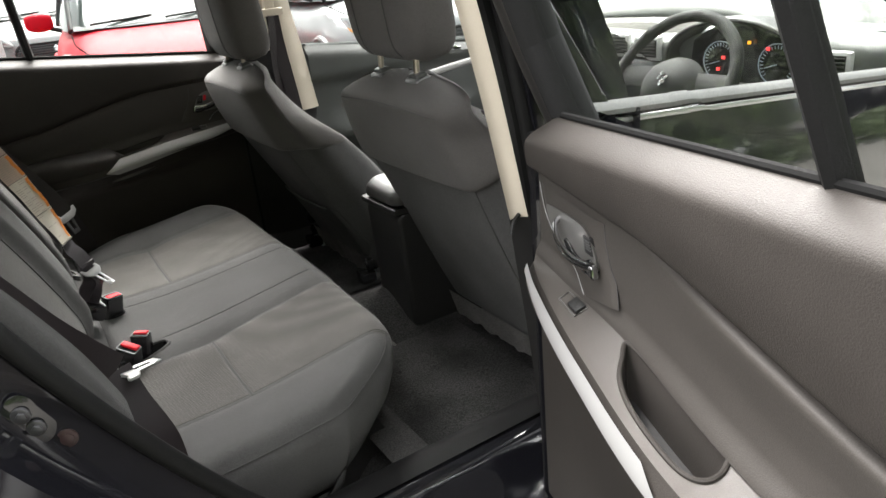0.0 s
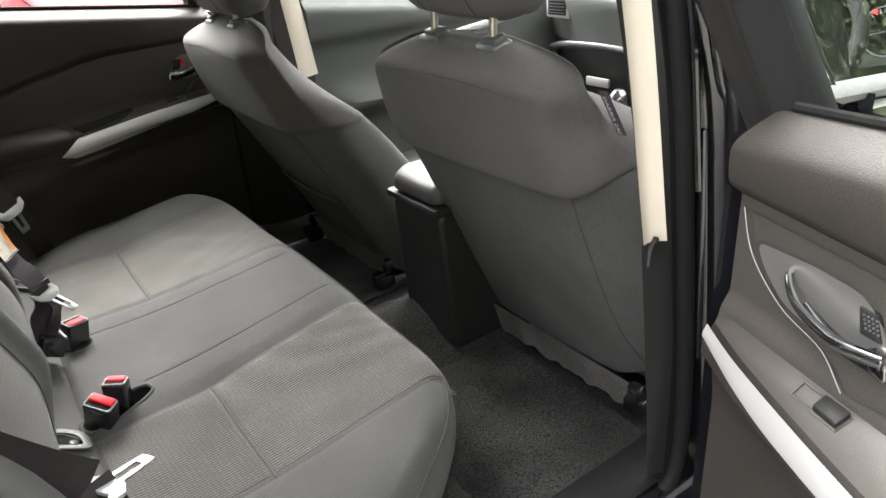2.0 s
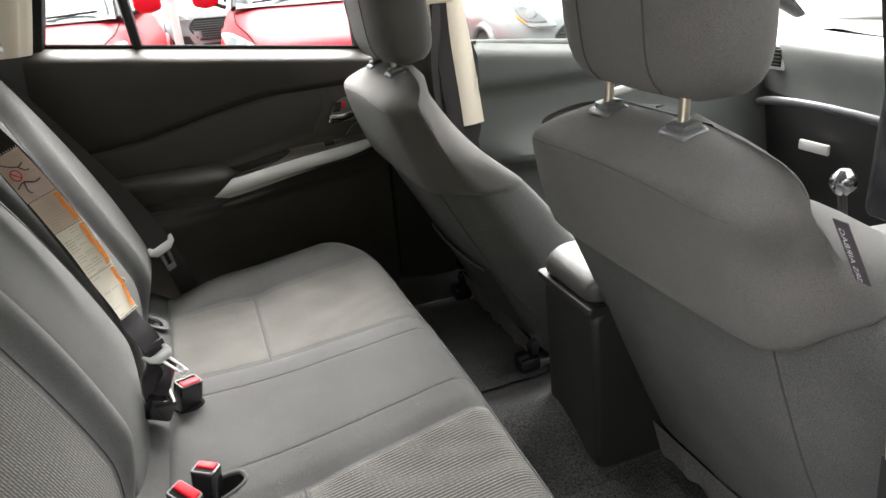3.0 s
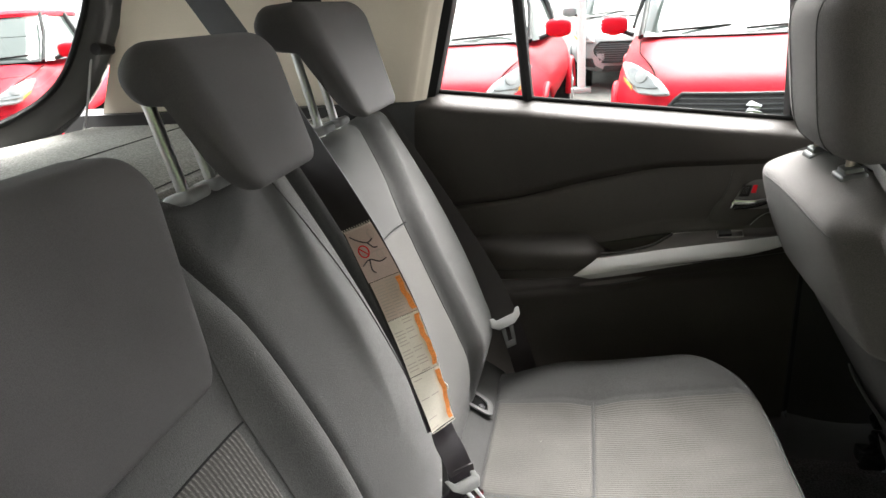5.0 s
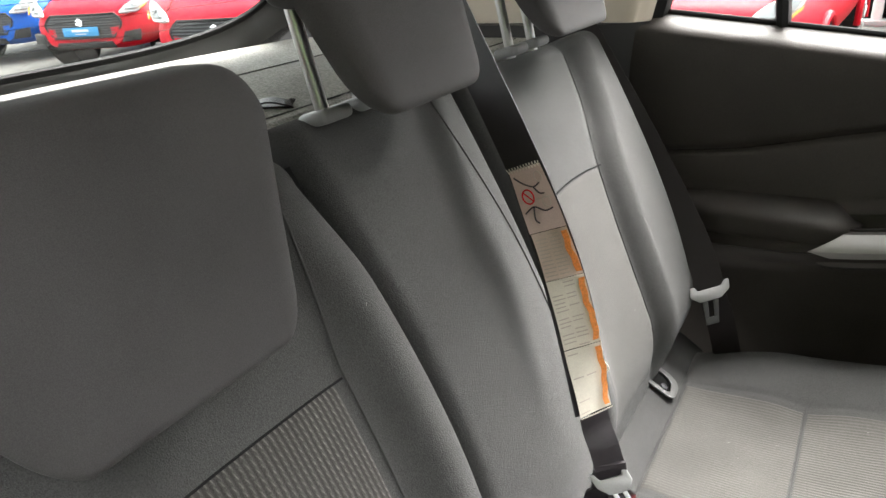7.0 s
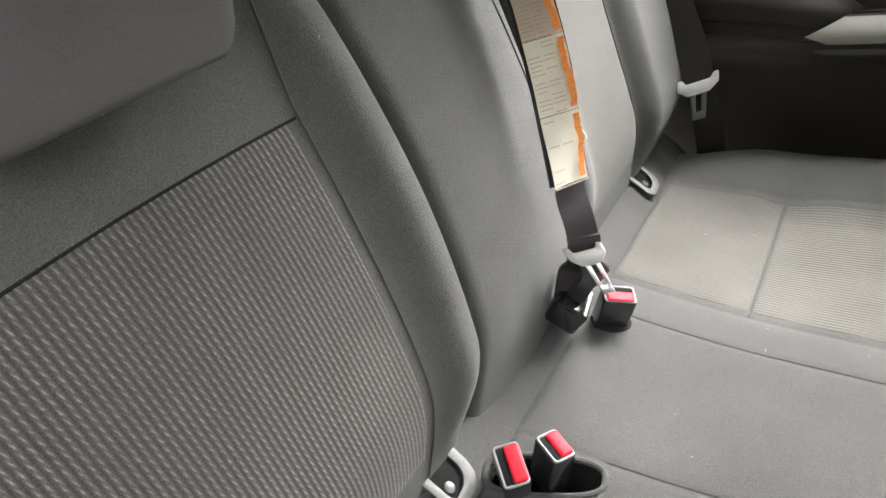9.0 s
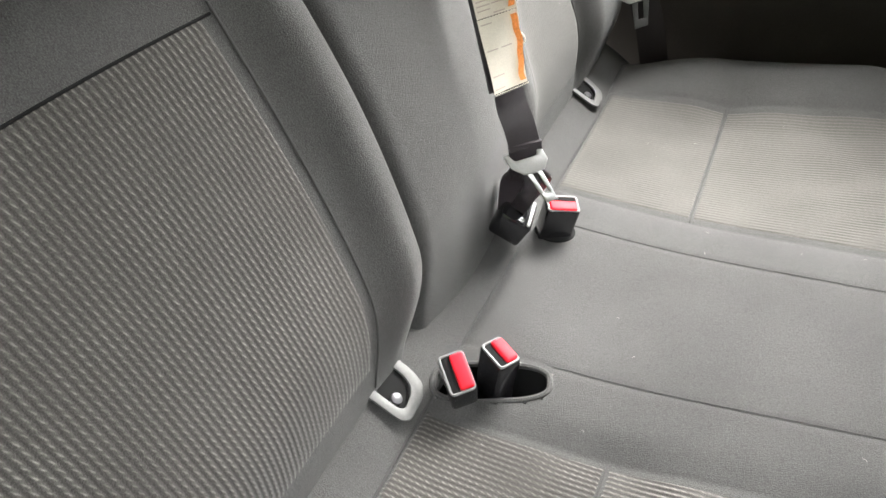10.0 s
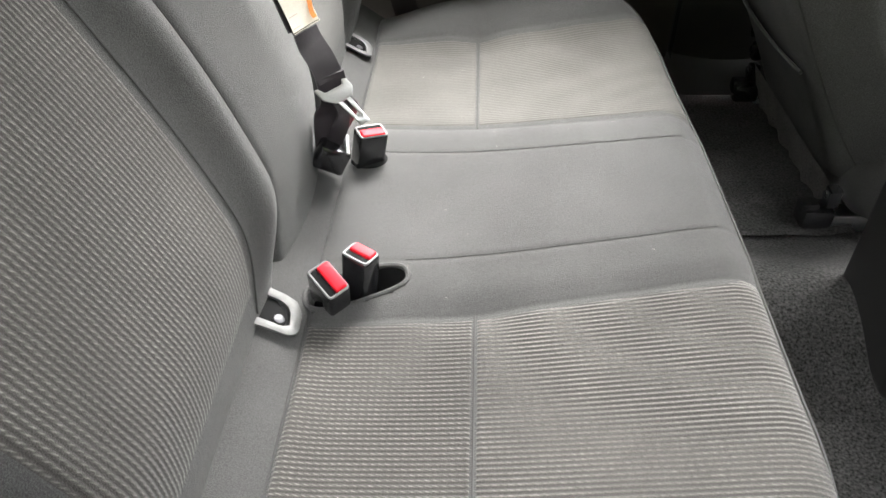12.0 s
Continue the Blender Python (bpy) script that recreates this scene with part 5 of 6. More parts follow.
part("strap", ribbon(spline([(-0.256, 0.010, 1.1425), (-0.246, 0.018, 1.146), (-0.232, 0.026, 1.149), (-0.216, 0.036, 1.145), (-0.214, 0.040, 1.1425), (-0.228, 0.032, 1.1425), (-0.244, 0.022, 1.1425)], 5), (-0.5, 0.85, 0.1), 0.017, 0.002), WEB, pull, "folded black webbing")
gate = thing("tailgate", (-0.80, 0, 1.1), "black tailgate with heated rear window", "tailgate")


def gate_ring(a, k):
    """The tailgate frame round its glass: a goes round, k from the inside edge to the outside."""
    c, s = math.cos(a), math.sin(a)
    e = 2 / 3.4
    gy = 0.55 * sgn(c) * abs(c) ** e
    gz = 0.165 * sgn(s) * abs(s) ** e
    y, z = gy * (1 + 0.20 * k), 1.320 + gz * (1 + 0.55 * k)
    return (-0.75 + 0.62 * (z - 1.155) + 0.045 * bell(k, 0.6, 0.4), y, z)


ang = [2 * math.pi * i / 96 for i in range(96)]
part("gate_frame", grid(lambda k, a: gate_ring(a, k), [0, 0.05, 0.2, 0.4, 0.6, 0.8, 1.0], ang, True), GATE, gate, "grey plastic window surround")
part("glass_seal", tube([gate_ring(a, 0.0) for a in ang + [0.0]], 0.007, 8), RUBBER, gate)
g = part("rear_window", slab([gate_ring(a, 0.02) for a in ang], (-0.004, 0, 0), 0), GLASS, gate, smooth=False)
g.visible_shadow = False
for z in lin(1.19, 1.46, 9):
    part("heater_wire", tube([(-0.748 + 0.62 * (z - 1.155), y, z) for y in lin(-0.44, 0.44, 4)], 0.0006, 4), RUBBER, gate)
part("gate_lower", grid(lambda u, v: (-0.80 + 0.05 * math.sin(math.pi * v), -0.62 + 1.24 * u, 0.75 + 0.34 * v), lin(0, 1, 8), lin(0, 1, 8)), PLASTIC, gate)
part("shelf_peg", tube([(-0.63, 0.62, 1.29), (-0.63, 0.575, 1.292)], 0.012, 12), PLASTIC, gate)
part("shelf_cord", tube(spline([(-0.66, 0.53, 1.145), (-0.67, 0.565, 1.18), (-0.65, 0.585, 1.28)], 6), 0.0025, 6), GREY, gate)

# ---- belts ----
def make_tongue(c, ax, side, k=1.0, w=1.0, arm=0.030):
    """The bright tongue plate: slotted bar across the webbing and a tongue; ax: the way it points, side: its width."""
    c, ax, side = Vector(c), Vector(ax).normalized(), Vector(side).normalized()
    nrm = ax.cross(side).normalized()

    def p(a, b, h=0.0):
        return c + ax * a * k + side * b * k * w + nrm * h

    u = chamfer_round([(-arm, -0.033), (-arm, -0.025), (-0.006, -0.020), (-0.006, 0.020), (-arm, 0.025), (-arm, 0.033), (0.002, 0.033), (0.013, 0.018), (0.013, -0.018), (0.002, -0.033)], 0.0025, 3)
    bar = slab([p(a, b, -0.0010) for a, b in u], nrm * 0.0050, 0.0012)
    a, b = 0.052, 0.0105
    blade = joined(
        slab([p(0.0, -b - 0.004), p(0.0, -b + 0.006), p(a, -b + 0.006), p(a, -b)], nrm * 0.0026, 0.0008),
        slab([p(0.0, b - 0.006), p(0.0, b + 0.004), p(a, b), p(a, b - 0.006)], nrm * 0.0026, 0.0008),
        slab([p(a - 0.012, -b), p(a - 0.012, b), p(a, b), p(a, -b)], nrm * 0.0027, 0.0008),
        slab([p(0.0, -b), p(0.0, b), p(0.014, b), p(0.014, -b)], nrm * 0.0027, 0.0008),
    )
    return bar, blade


def make_buckle(c, up, face, w=0.041, d=0.028, h=0.07, label="black seat belt buckle with a red release button"):
    """A belt buckle standing along up, its button at the top turned to face."""
    c, up, face = Vector(c), Vector(up).normalized(), Vector(face)
    face = (face - up * face.dot(up)).normalized()
    side = up.cross(face)
    m = Matrix((side, face, up)).transposed().to_4x4()
    m.translation = c
    root = thing("belt_buckle", c, label, "seat belt buckle", "rear belt buckles")
    bm = box((0, 0, -h / 2), (w, d, h), 0.004, None, 3)
    bm.transform(m)
    part("housing", bm, PIANO, root)
    bm = box((0, 0.18 * d, -0.0045), (w - 0.007, 0.54 * d, 0.016), 0.0028, None, 3)
    bm.transform(m)
    part("button", bm, REDP, root, "red release button")
    bm = box((0, -0.25 * d, -0.003), (w - 0.008, 0.27 * d, 0.0068), 0.0006)
    bm.transform(m)
    part("slot", bm, SEAM, root)
    rim = chamfer_round([(-w / 2 + 0.002, -d / 2 + 0.002), (w / 2 - 0.002, -d / 2 + 0.002), (w / 2 - 0.002, d / 2 - 0.002), (-w / 2 + 0.002, d / 2 - 0.002)], 0.004, 4)
    bm = tube([(a, b, 0.0) for a, b in rim + rim[:1]], 0.0015, 6)
    bm.transform(m)
    part("rim", bm, RIMM, root, "grey worn rim")
    return root


make_buckle((0.177, -0.156, 0.636), (0.12, -0.30, 0.92), (0.7, 0.7, 0.0), 0.044, 0.028)
make_buckle((0.207, -0.119, 0.640), (0.10, 0.02, 0.98), (0.5, 0.85, 0.0), 0.036, 0.026)
make_buckle((0.190, 0.122, 0.645), (0.2, -0.05, 0.95), (0.5, -0.86, 0.0))
# the centre belt, with its sewn-on labels, and its end buckle
centre = thing("seat_belt", (0.13, 0.09, 0.6), "black centre seat belt with cream sewn-on labels", "seat belt", "rear seat belts")


def on_belt(t, across, off=0.0):
    """A point on the centre belt's labelled stretch, which twists towards its foot; t from its head to its foot."""
    a, b = Vector((0.030, 0.130, 1.068)), Vector((0.133, 0.080, 0.811))
    mid = a.lerp(b, t) + Vector((0.004, 0.008, 0.0046)) * math.sin(math.pi * t)
    w = Vector((0.87, -0.08, 0.48)).lerp(Vector((0.50, 0.75, 0.0)), t)
    ax = (b - a).normalized()
    w = (w - ax * w.dot(ax)).normalized()
    nrm = ax.cross(w)
    if nrm.dot(Vector((0.35, -0.8, 0.4))) < 0:
        nrm = -nrm
    return mid + w * across * 0.0225 + nrm * off


def belt_side(t):
    return on_belt(t, 1) - on_belt(t, 0)


low = [on_belt(t, 0) for t in lin(0, 1, 9)]
cpts = spline([(-0.34, 0.30, 1.53), (-0.15, 0.215, 1.31), (-0.03, 0.155, 1.155)] + [tuple(p) for p in low], 5)
part("webbing", ribbon(cpts, lambda t: belt_side(max(0, min(1, (t - 0.27) / 0.73))), 0.047), WEB, centre)
part("webbing", ribbon(spline([on_belt(1.012, 0.0), (0.139, 0.077, 0.792), (0.150, 0.070, 0.775), (0.159, 0.066, 0.752)], 5), lambda t: (0.55 + 0.2 * t, 0.72 - 0.15 * t, 0.05 + 0.25 * math.sin(3 * t)), 0.034, 0.0020), WEBG, centre, "creased webbing")
down = spline([(0.158, 0.066, 0.758), (0.158, 0.074, 0.72), (0.144, 0.082, 0.69), (0.141, 0.080, 0.650)], 6)
part("webbing", ribbon(down, lambda t: (0.9, 0.5 - 0.3 * t, 0.3 - 0.5 * t), 0.036, 0.0030), WEBG, centre)
for dy, dx, tw in ((-0.010, 0.012, 0.9), (0.008, 0.018, -0.7), (0.014, -0.004, 0.4)):
    fold = spline([(0.156 + dx * 0.3, 0.070, 0.735), (0.156 + dx, 0.074 + dy, 0.712), (0.147 + 1.3 * dx, 0.080 + 1.4 * dy, 0.688), (0.143 + 0.5 * dx, 0.080 + 0.4 * dy, 0.658)], 6)
    part("webbing", ribbon(fold, lambda t, tw=tw: (0.8, 0.5 + tw * math.sin(5 * t), tw * math.cos(6 * t)), 0.020, 0.0022), WEBG, centre, "bunched glossy webbing")
bar, blade = make_tongue((0.164, 0.064, 0.736), (0.65, -0.18, -0.735), (0.78, 0.60, 0.18), 0.95, 0.66, 0.015)
tg = part("tongue", bar, TONGUE, centre, "pale grey steel belt tongue")
part("blade", blade, STEEL, tg)
bm = box((0, 0, 0), (0.042, 0.050, 0.036), 0.005)
bm.transform(Matrix.Translation((0.142, 0.080, 0.640)) @ Euler((0, radians(30), radians(10))).to_matrix().to_4x4())
eb = part("anchor_buckle", bm, PIANO, centre)
bm = box((0.015, 0, 0.0185), (0.005, 0.046, 0.004), 0.0018)
bm.transform(Matrix.Translation((0.142, 0.080, 0.640)) @ Euler((0, radians(30), radians(10))).to_matrix().to_4x4())
part("steel_lip", bm, ZINC, eb, "bright steel lip")


def label_piece(t0, t1, mat, a0=-1.0, a1=1.0, off=0.0030, wave=0.0008):
    return part("label", grid(lambda t, k: on_belt(t, k, off + wave * math.sin(17 * t + 2 * k)), lin(t0, t1, 14), lin(a0, a1, 6)), mat, centre)


label_piece(0.0, 0.27, LABELP, -0.93, 1.0)["label"] = "pinkish warning label with line drawings"
for t0, t1, mt in ((0.273, 0.47, LABELM), (0.473, 0.745, LABEL), (0.748, 1.0, LABEL)):
    label_piece(t0, t1, mt, -0.88, 1.0, 0.0030, 0.0016)["label"] = "cream cloth label with an orange edge"
    part("orange_edge", grid(lambda t, k: on_belt(t, 0.66 + 0.30 * k + 0.07 * math.sin(31 * t) * (0.4 + 0.6 * t) + 0.03 * math.sin(83 * t), 0.0050 + 0.0016 * math.sin(17 * t + 1.6)), lin(t0 + 0.012, t1 - 0.012, 24), lin(0, 1, 3)), ORANGE, centre)
    part("seam_stitch", tube([on_belt(t1 + 0.0015 + 0.004 * (k % 2), -0.88 + 1.88 * k / 26, 0.0050) for k in range(27)], 0.0005, 5), LABEL, centre, "pale zigzag stitching")
part("seam_stitch", tube([on_belt(-0.012 + 0.022 * (k % 2), -0.93 + 1.93 * k / 22, 0.0050) for k in range(23)], 0.0005, 5), LABEL, centre, "pale zigzag stitching")
part("loose_thread", tube(spline([on_belt(0.83, 0.98, 0.004), on_belt(0.845, 1.08, 0.006), on_belt(0.86, 1.10, 0.006), on_belt(0.87, 1.02, 0.004)], 5), 0.0007, 5), LABEL, centre)
rl = random.Random(11)
for t0, t1, n in ((0.285, 0.465, 13), (0.485, 0.735, 17), (0.765, 0.985, 6)):
    for t in lin(t0, t1, n):
        for c0, c1 in ((-0.78, -0.14 + rl.uniform(-0.12, 0.0)), (-0.08, 0.52 + rl.uniform(-0.16, 0.0))):
            if rl.random() < (0.9 if t < 0.47 else 0.6 if t < 0.7 else 0.25):
                part("print_line", grid(lambda k, j, t=t, c0=c0, c1=c1: on_belt(t + 0.0042 * j, c0 + (c1 - c0) * k, 0.0037 + 0.0016 * math.sin(17 * t + 2 * (c0 + (c1 - c0) * k))), lin(0, 1, 4), [0, 1]), PRINT, centre)
part("print_line", tube([on_belt(0.12 + 0.030 * math.sin(a), -0.30 + 0.30 * math.cos(a), 0.0046) for a in lin(0, 2 * math.pi, 24)], 0.0009, 5), REDP, centre)
part("print_line", tube([on_belt(0.098, -0.50, 0.0046), on_belt(0.142, -0.10, 0.0046)], 0.0008, 5), REDP, centre)
for run in (((0.03, -0.70), (0.06, -0.35), (0.085, 0.15), (0.075, 0.55)), ((0.185, -0.75), (0.165, -0.2), (0.19, 0.3), (0.185, 0.75)), ((0.165, -0.2), (0.215, -0.35), (0.235, -0.2)), ((0.085, 0.15), (0.115, 0.35), (0.12, 0.6))):
    part("print_line", tube(spline([on_belt(a, b, 0.0044) for a, b in run], 4), 0.0009, 5), INK, centre)
for a0, b0 in ((0.05, 0.62), (0.155, 0.55)):
    part("print_line", tube([on_belt(a0 + 0.022 * math.sin(a), b0 + 0.2 * math.cos(a), 0.0044) for a in lin(0, 2 * math.pi, 16)], 0.0005, 5), PRINT, centre)
part("print_line", tube([on_belt(0.137, -0.9, 0.0044), on_belt(0.137, 0.95, 0.0044)], 0.0005, 5), PRINT, centre)
# the far outer belt
outer = thing("seat_belt", (0.15, 0.6, 0.62), "black outer seat belt with a steel tongue, hanging by the seat", "seat belt", "rear seat belts")
part("webbing", ribbon(spline([(-0.22, 0.57, 1.44), (-0.112, 0.605, 1.20), (0.016, 0.612, 0.99), (0.123, 0.588, 0.82), (0.165, 0.566, 0.733)], 8), (0.85, 0.25, 0.4), 0.047), WEB, outer)
part("webbing", ribbon(spline([(0.165, 0.566, 0.733), (0.183, 0.575, 0.68), (0.20, 0.59, 0.60)], 6), (0.85, 0.25, 0.3), 0.045), WEB, outer)
bar, blade = make_tongue((0.163, 0.560, 0.738), (0.25, -0.35, -0.9), (0.84, 0.42, 0.30), 1.02, 0.95, 0.014)
tg = part("tongue", bar, GREY, outer, "grey belt tongue")
part("blade", blade, GUNMETAL, tg)
# the near outer belt, along the seat's edge
near = thing("seat_belt", (0.16, -0.58, 0.6), "black outer seat belt with a steel tongue lying on the cushion", "seat belt", "rear seat belts")
part("webbing", ribbon(spline([(-0.14, -0.60, 1.42), (-0.04, -0.62, 1.12), (0.05, -0.585, 0.93), (0.100, -0.555, 0.840), (0.134, -0.528, 0.785)], 8), (0.75, 0.5, 0.35), 0.047), WEB, near)
part("webbing", ribbon(spline([(0.134, -0.528, 0.785), (0.146, -0.550, 0.735), (0.168, -0.575, 0.665), (0.17, -0.59, 0.59)], 6), (0.75, 0.5, 0.2), 0.045), WEB, near)
bar, blade = make_tongue((0.142, -0.528, 0.776), (0.85, 0.48, -0.16), (0.5, -0.85, 0.08), 1.15, 0.85, 0.012)
tg = part("tongue", bar, TONGUE, near, "steel belt tongue")
part("blade", blade, STEEL, tg)
# child-seat anchors
for y in (-0.190, 0.445):
    an = thing("anchor_bracket", (0.13, y, 0.61), "grey steel child-seat anchor between cushion and back", "anchor", "child-seat anchors")
    ring = chamfer_round([(0.146 + (a - 0.146) * 0.9, b * 0.88) for a, b in [(0.086, -0.021), (0.139, -0.021), (0.147, -0.013), (0.146, 0.018), (0.138, 0.034), (0.122, 0.040), (0.086, 0.042), (0.086, 0.029), (0.119, 0.027), (0.129, 0.022), (0.134, 0.012), (0.136, -0.006), (0.130, -0.010), (0.086, -0.009)]], 0.005, 4)
    lift = lambda x: 0.634 - 0.55 * (x - 0.068)
    part("bracket", slab([(x, y + w, lift(x) + 0.008) for x, w in ring], (0.0016, 0, 0.003), 0.0012), BRACKET, an)
    part("recess", slab([(x, y + w, lift(x) + 0.004) for x, w in ((0.088, -0.009), (0.133, -0.010), (0.137, -0.005), (0.131, 0.012), (0.12, 0.024), (0.088, 0.030))], (0, 0, 0.003), 0), SEAM, an)
    part("bolt", disc((0.126, y - 0.001, lift(0.126) + 0.007), 0.0062, 0.004, (0.48, 0, 0.88), 16, 0.001), GUNMETAL, an)

# pale lint caught on the dark cloth
def make_lint(count, seed):
    rng = random.Random(seed)
    bm = bmesh.new()
    for k in range(count):
        if rng.random() < 0.5:
            y, q = rng.uniform(-0.55, 0.55), rng.uniform(0.05, 0.55)
            p, up = Vector(back_point(y, q, back_h(y, q) + 0.0016)), Vector((EZ, 0, -EX))
        else:
            x, y = rng.uniform(0.18, 0.56), rng.uniform(-0.52, 0.52)
            p, up = Vector((x, draw_in(x, y), cushion_z(x, y) + 0.0022)), Vector((0, 0, 1))
        a = up.orthogonal().normalized()
        a.rotate(Matrix.Rotation(rng.uniform(0, 6.28), 3, up))
        w, n = up.cross(a) * rng.uniform(0.00012, 0.00025), rng.uniform(0.0008, 0.0022)
        q = [p - a * n - w, p - a * n + w, p + w + up * 0.0006, p + a * n + w, p + a * n - w, p - w + up * 0.0006]
        v = [bm.verts.new(c) for c in q]
        bm.faces.new((v[0], v[1], v[2], v[5]))
        bm.faces.new((v[5], v[2], v[3], v[4]))
    return tagged(part("lint", bm, LINT, None, "", False), "pale specks of lint on the dark seat cloth", "lint", kind="stuff")


make_lint(26, 3)

# ---- front: console, dashboard, wheel ----
con = thing("console_armrest", (0.98, -0.035, 0.42), "black centre console with a padded armrest lid", "console")
part("console_body", pillow(chamfer_round([(0.832, 0.42), (0.82, 0.733), (1.20, 0.748), (1.25, 0.70), (1.75, 0.66), (1.75, 0.42)], 0.02), -0.145, 0.028, 0.012), PLASTIC, con)
part("armrest_lid", pillow(chamfer_round([(0.812, 0.753), (0.816, 0.781), (0.842, 0.798), (1.18, 0.797), (1.20, 0.753)], 0.02), -0.142, 0.020, 0.024), LID, con, "padded black armrest lid")
part("lid_band", pillow(chamfer_round([(0.809, 0.736), (0.809, 0.750), (1.2, 0.750), (1.2, 0.736)], 0.004, 2), -0.147, 0.030, 0.006), PLASTIC, con)
part("gear_lever", tube([(1.48, -0.03, 0.66), (1.45, -0.03, 0.80)], 0.009, 10), PLASTIC, con)
part("gear_knob", ring_loft([(0.79 + 0.05 * t, 1.45, -0.03, 0.004 + 0.022 * math.sin(math.pi * (0.1 + 0.8 * t)), 0.004 + 0.022 * math.sin(math.pi * (0.1 + 0.8 * t))) for t in lin(0, 1, 14)], 32, 2), DARKCHROME, con, "chrome-capped gear knob")

DX, DZ = 0.055, -0.055
dash = thing("dashboard", (1.85, 0, 0.6), "dark grey dashboard with twin dials and air vents", "dashboard")


def dash_prof(v):
    return (curve(v, (0, 2.10), (0.3, 1.86), (0.42, 1.79), (0.5, 1.775), (0.62, 1.80), (0.8, 1.83), (1.0, 1.88)), curve(v, (0, 1.03), (0.3, 1.06), (0.42, 1.05), (0.5, 1.02), (0.62, 0.92), (0.8, 0.75), (1.0, 0.50)))


dash_at = lambda y, v: (DX + dash_prof(v)[0] + 0.10 * (y / 0.72) ** 4 + 0.09 * step(0.21 - abs(y + 0.335), 0.0, 0.05) * bell(DZ + dash_prof(v)[1], 0.95, 0.07), y, DZ + dash_prof(v)[1] + 0.055 * bell(y, -0.335, 0.2) * step(v, 0.6, 0.35))
part("dash_pad", grid(dash_at, lin(-0.72, 0.72, 240), lin(0, 0.655, 60)), DASHTOP, dash, "grained dash top paled for the windscreen light")
part("lower_dash", grid(dash_at, lin(-0.72, 0.72, 240), lin(0.655, 1, 30)), PLASTIC, dash, "black lower dash")
part("dash_strip", tube(spline([(1.84, 0.10, 0.825), (1.83, 0.35, 0.84), (1.84, 0.55, 0.832), (1.90, 0.68, 0.80)], 8), 0.012, 8, True, 0.5, (0, 0, 1)), GUNMETAL, dash, "dark satin dash strip")
hood = [(-0.335 + 0.205 * math.cos(a), 0.965 + 0.105 * math.sin(a)) for a in lin(-0.15, math.pi + 0.15, 30)]
part("gauge_hood", grid(lambda k, i: (1.775 + 0.12 * k, hood[i][0], hood[i][1] + 0.006 * math.sin(math.pi * k)), lin(0, 1, 6), range(30)), PLASTIC, dash)
part("hood_lip", tube([(1.777, y, z) for y, z in hood], 0.007, 8), PLASTIC, dash)
part("gauge_face", slab([(1.870, -0.335 + 0.2 * math.cos(a), 0.960 + (0.095 if math.sin(a) > 0 else 0.07) * math.sin(a)) for a in [2 * math.pi * k / 40 for k in range(40)]], (0.01, 0, 0), 0), PIANO, dash)
DIAL = glow_material("dial_light", (0.45, 0.50, 0.58), 0.018)
TELL = glow_material("red_telltale", (1.0, 0.05, 0.05), 0.18)
TELLA = glow_material("amber_telltale", (1.0, 0.35, 0.02), 0.15)
for y in (-0.252, -0.428):
    dial = part("dial", disc((1.867, y, 0.948), 0.055, -0.006, (1, 0, 0), 40, 0.001), PIANO, dash)
    part("dial_ring", tube([(1.859, y + 0.054 * math.cos(a), 0.948 + 0.054 * math.sin(a)) for a in lin(0, 2 * math.pi, 48)], 0.0016, 6), DIAL, dial)
    part("scale", joined(*[box((1.859, y + 0.045 * math.cos(a), 0.948 + 0.045 * math.sin(a)), (0.001, 0.009, 0.0018), 0, (math.degrees(a), 0, 0)) for a in lin(-0.7, math.pi + 0.7, 23)]), DIAL, dial)
    part("needle", tube([(1.857, y, 0.948), (1.857, y + 0.034, 0.937)], 0.0012, 6), DIAL, dial)
for y, z, mt in ((-0.264, 0.958, TELL), (-0.249, 0.925, TELL), (-0.400, 0.988, TELL), (-0.343, 1.002, TELLA)):
    part("telltale", box((1.857, y, z), (0.002, 0.011, 0.009), 0.001), mt, dash)


def make_vent(y, z, w=0.12, x=1.755):
    ven = part("vent", box((x + 0.015, y, z), (0.02, w, 0.075), 0.008), SILVER, dash, "air vent in a satin silver surround")
    part("vent_hole", box((x + 0.006, y, z), (0.006, w - 0.024, 0.055), 0.003), SEAM, ven)
    for k in range(5):
        part("slat", box((x + 0.002, y, z - 0.02 + 0.01 * k), (0.008, w - 0.028, 0.003), 0.001, (0, 20, 0)), PLASTIC, ven)
    return ven


for y, z in ((0.115, 0.982), (-0.012, 0.978), (-0.565, 0.952), (0.62, 0.945)):
    make_vent(y, z, 0.11, 1.815 + 0.10 * (y / 0.72) ** 4)
part("console_panel", pillow(chamfer_round([(1.81, 0.60), (1.805, 0.93), (1.85, 0.945), (1.91, 0.93), (1.91, 0.60)], 0.02), -0.07, 0.20, 0.02), PIANO, dash)
part("glove_handle", box((1.865, 0.42, 0.72), (0.012, 0.10, 0.03), 0.006), SILVER, dash)

wheel = thing("steering_wheel", (1.55, -0.332, 0.94), "black leather steering wheel with a bright emblem", "steering wheel")
wm = Matrix.Translation((1.55, -0.336, 0.950)) @ Euler((0, radians(-57), 0)).to_matrix().to_4x4()


def on_wheel(r, a, h=0.0):
    return wm @ Vector((r * math.cos(a), r * math.sin(a), h))


part("rim", grid(lambda a, b: on_wheel(0.176 + 0.0155 * math.cos(b), a, 0.0155 * math.sin(b)), [2 * math.pi * k / 64 for k in range(65)], [2 * math.pi * k / 14 for k in range(14)], True), LEATHER, wheel)
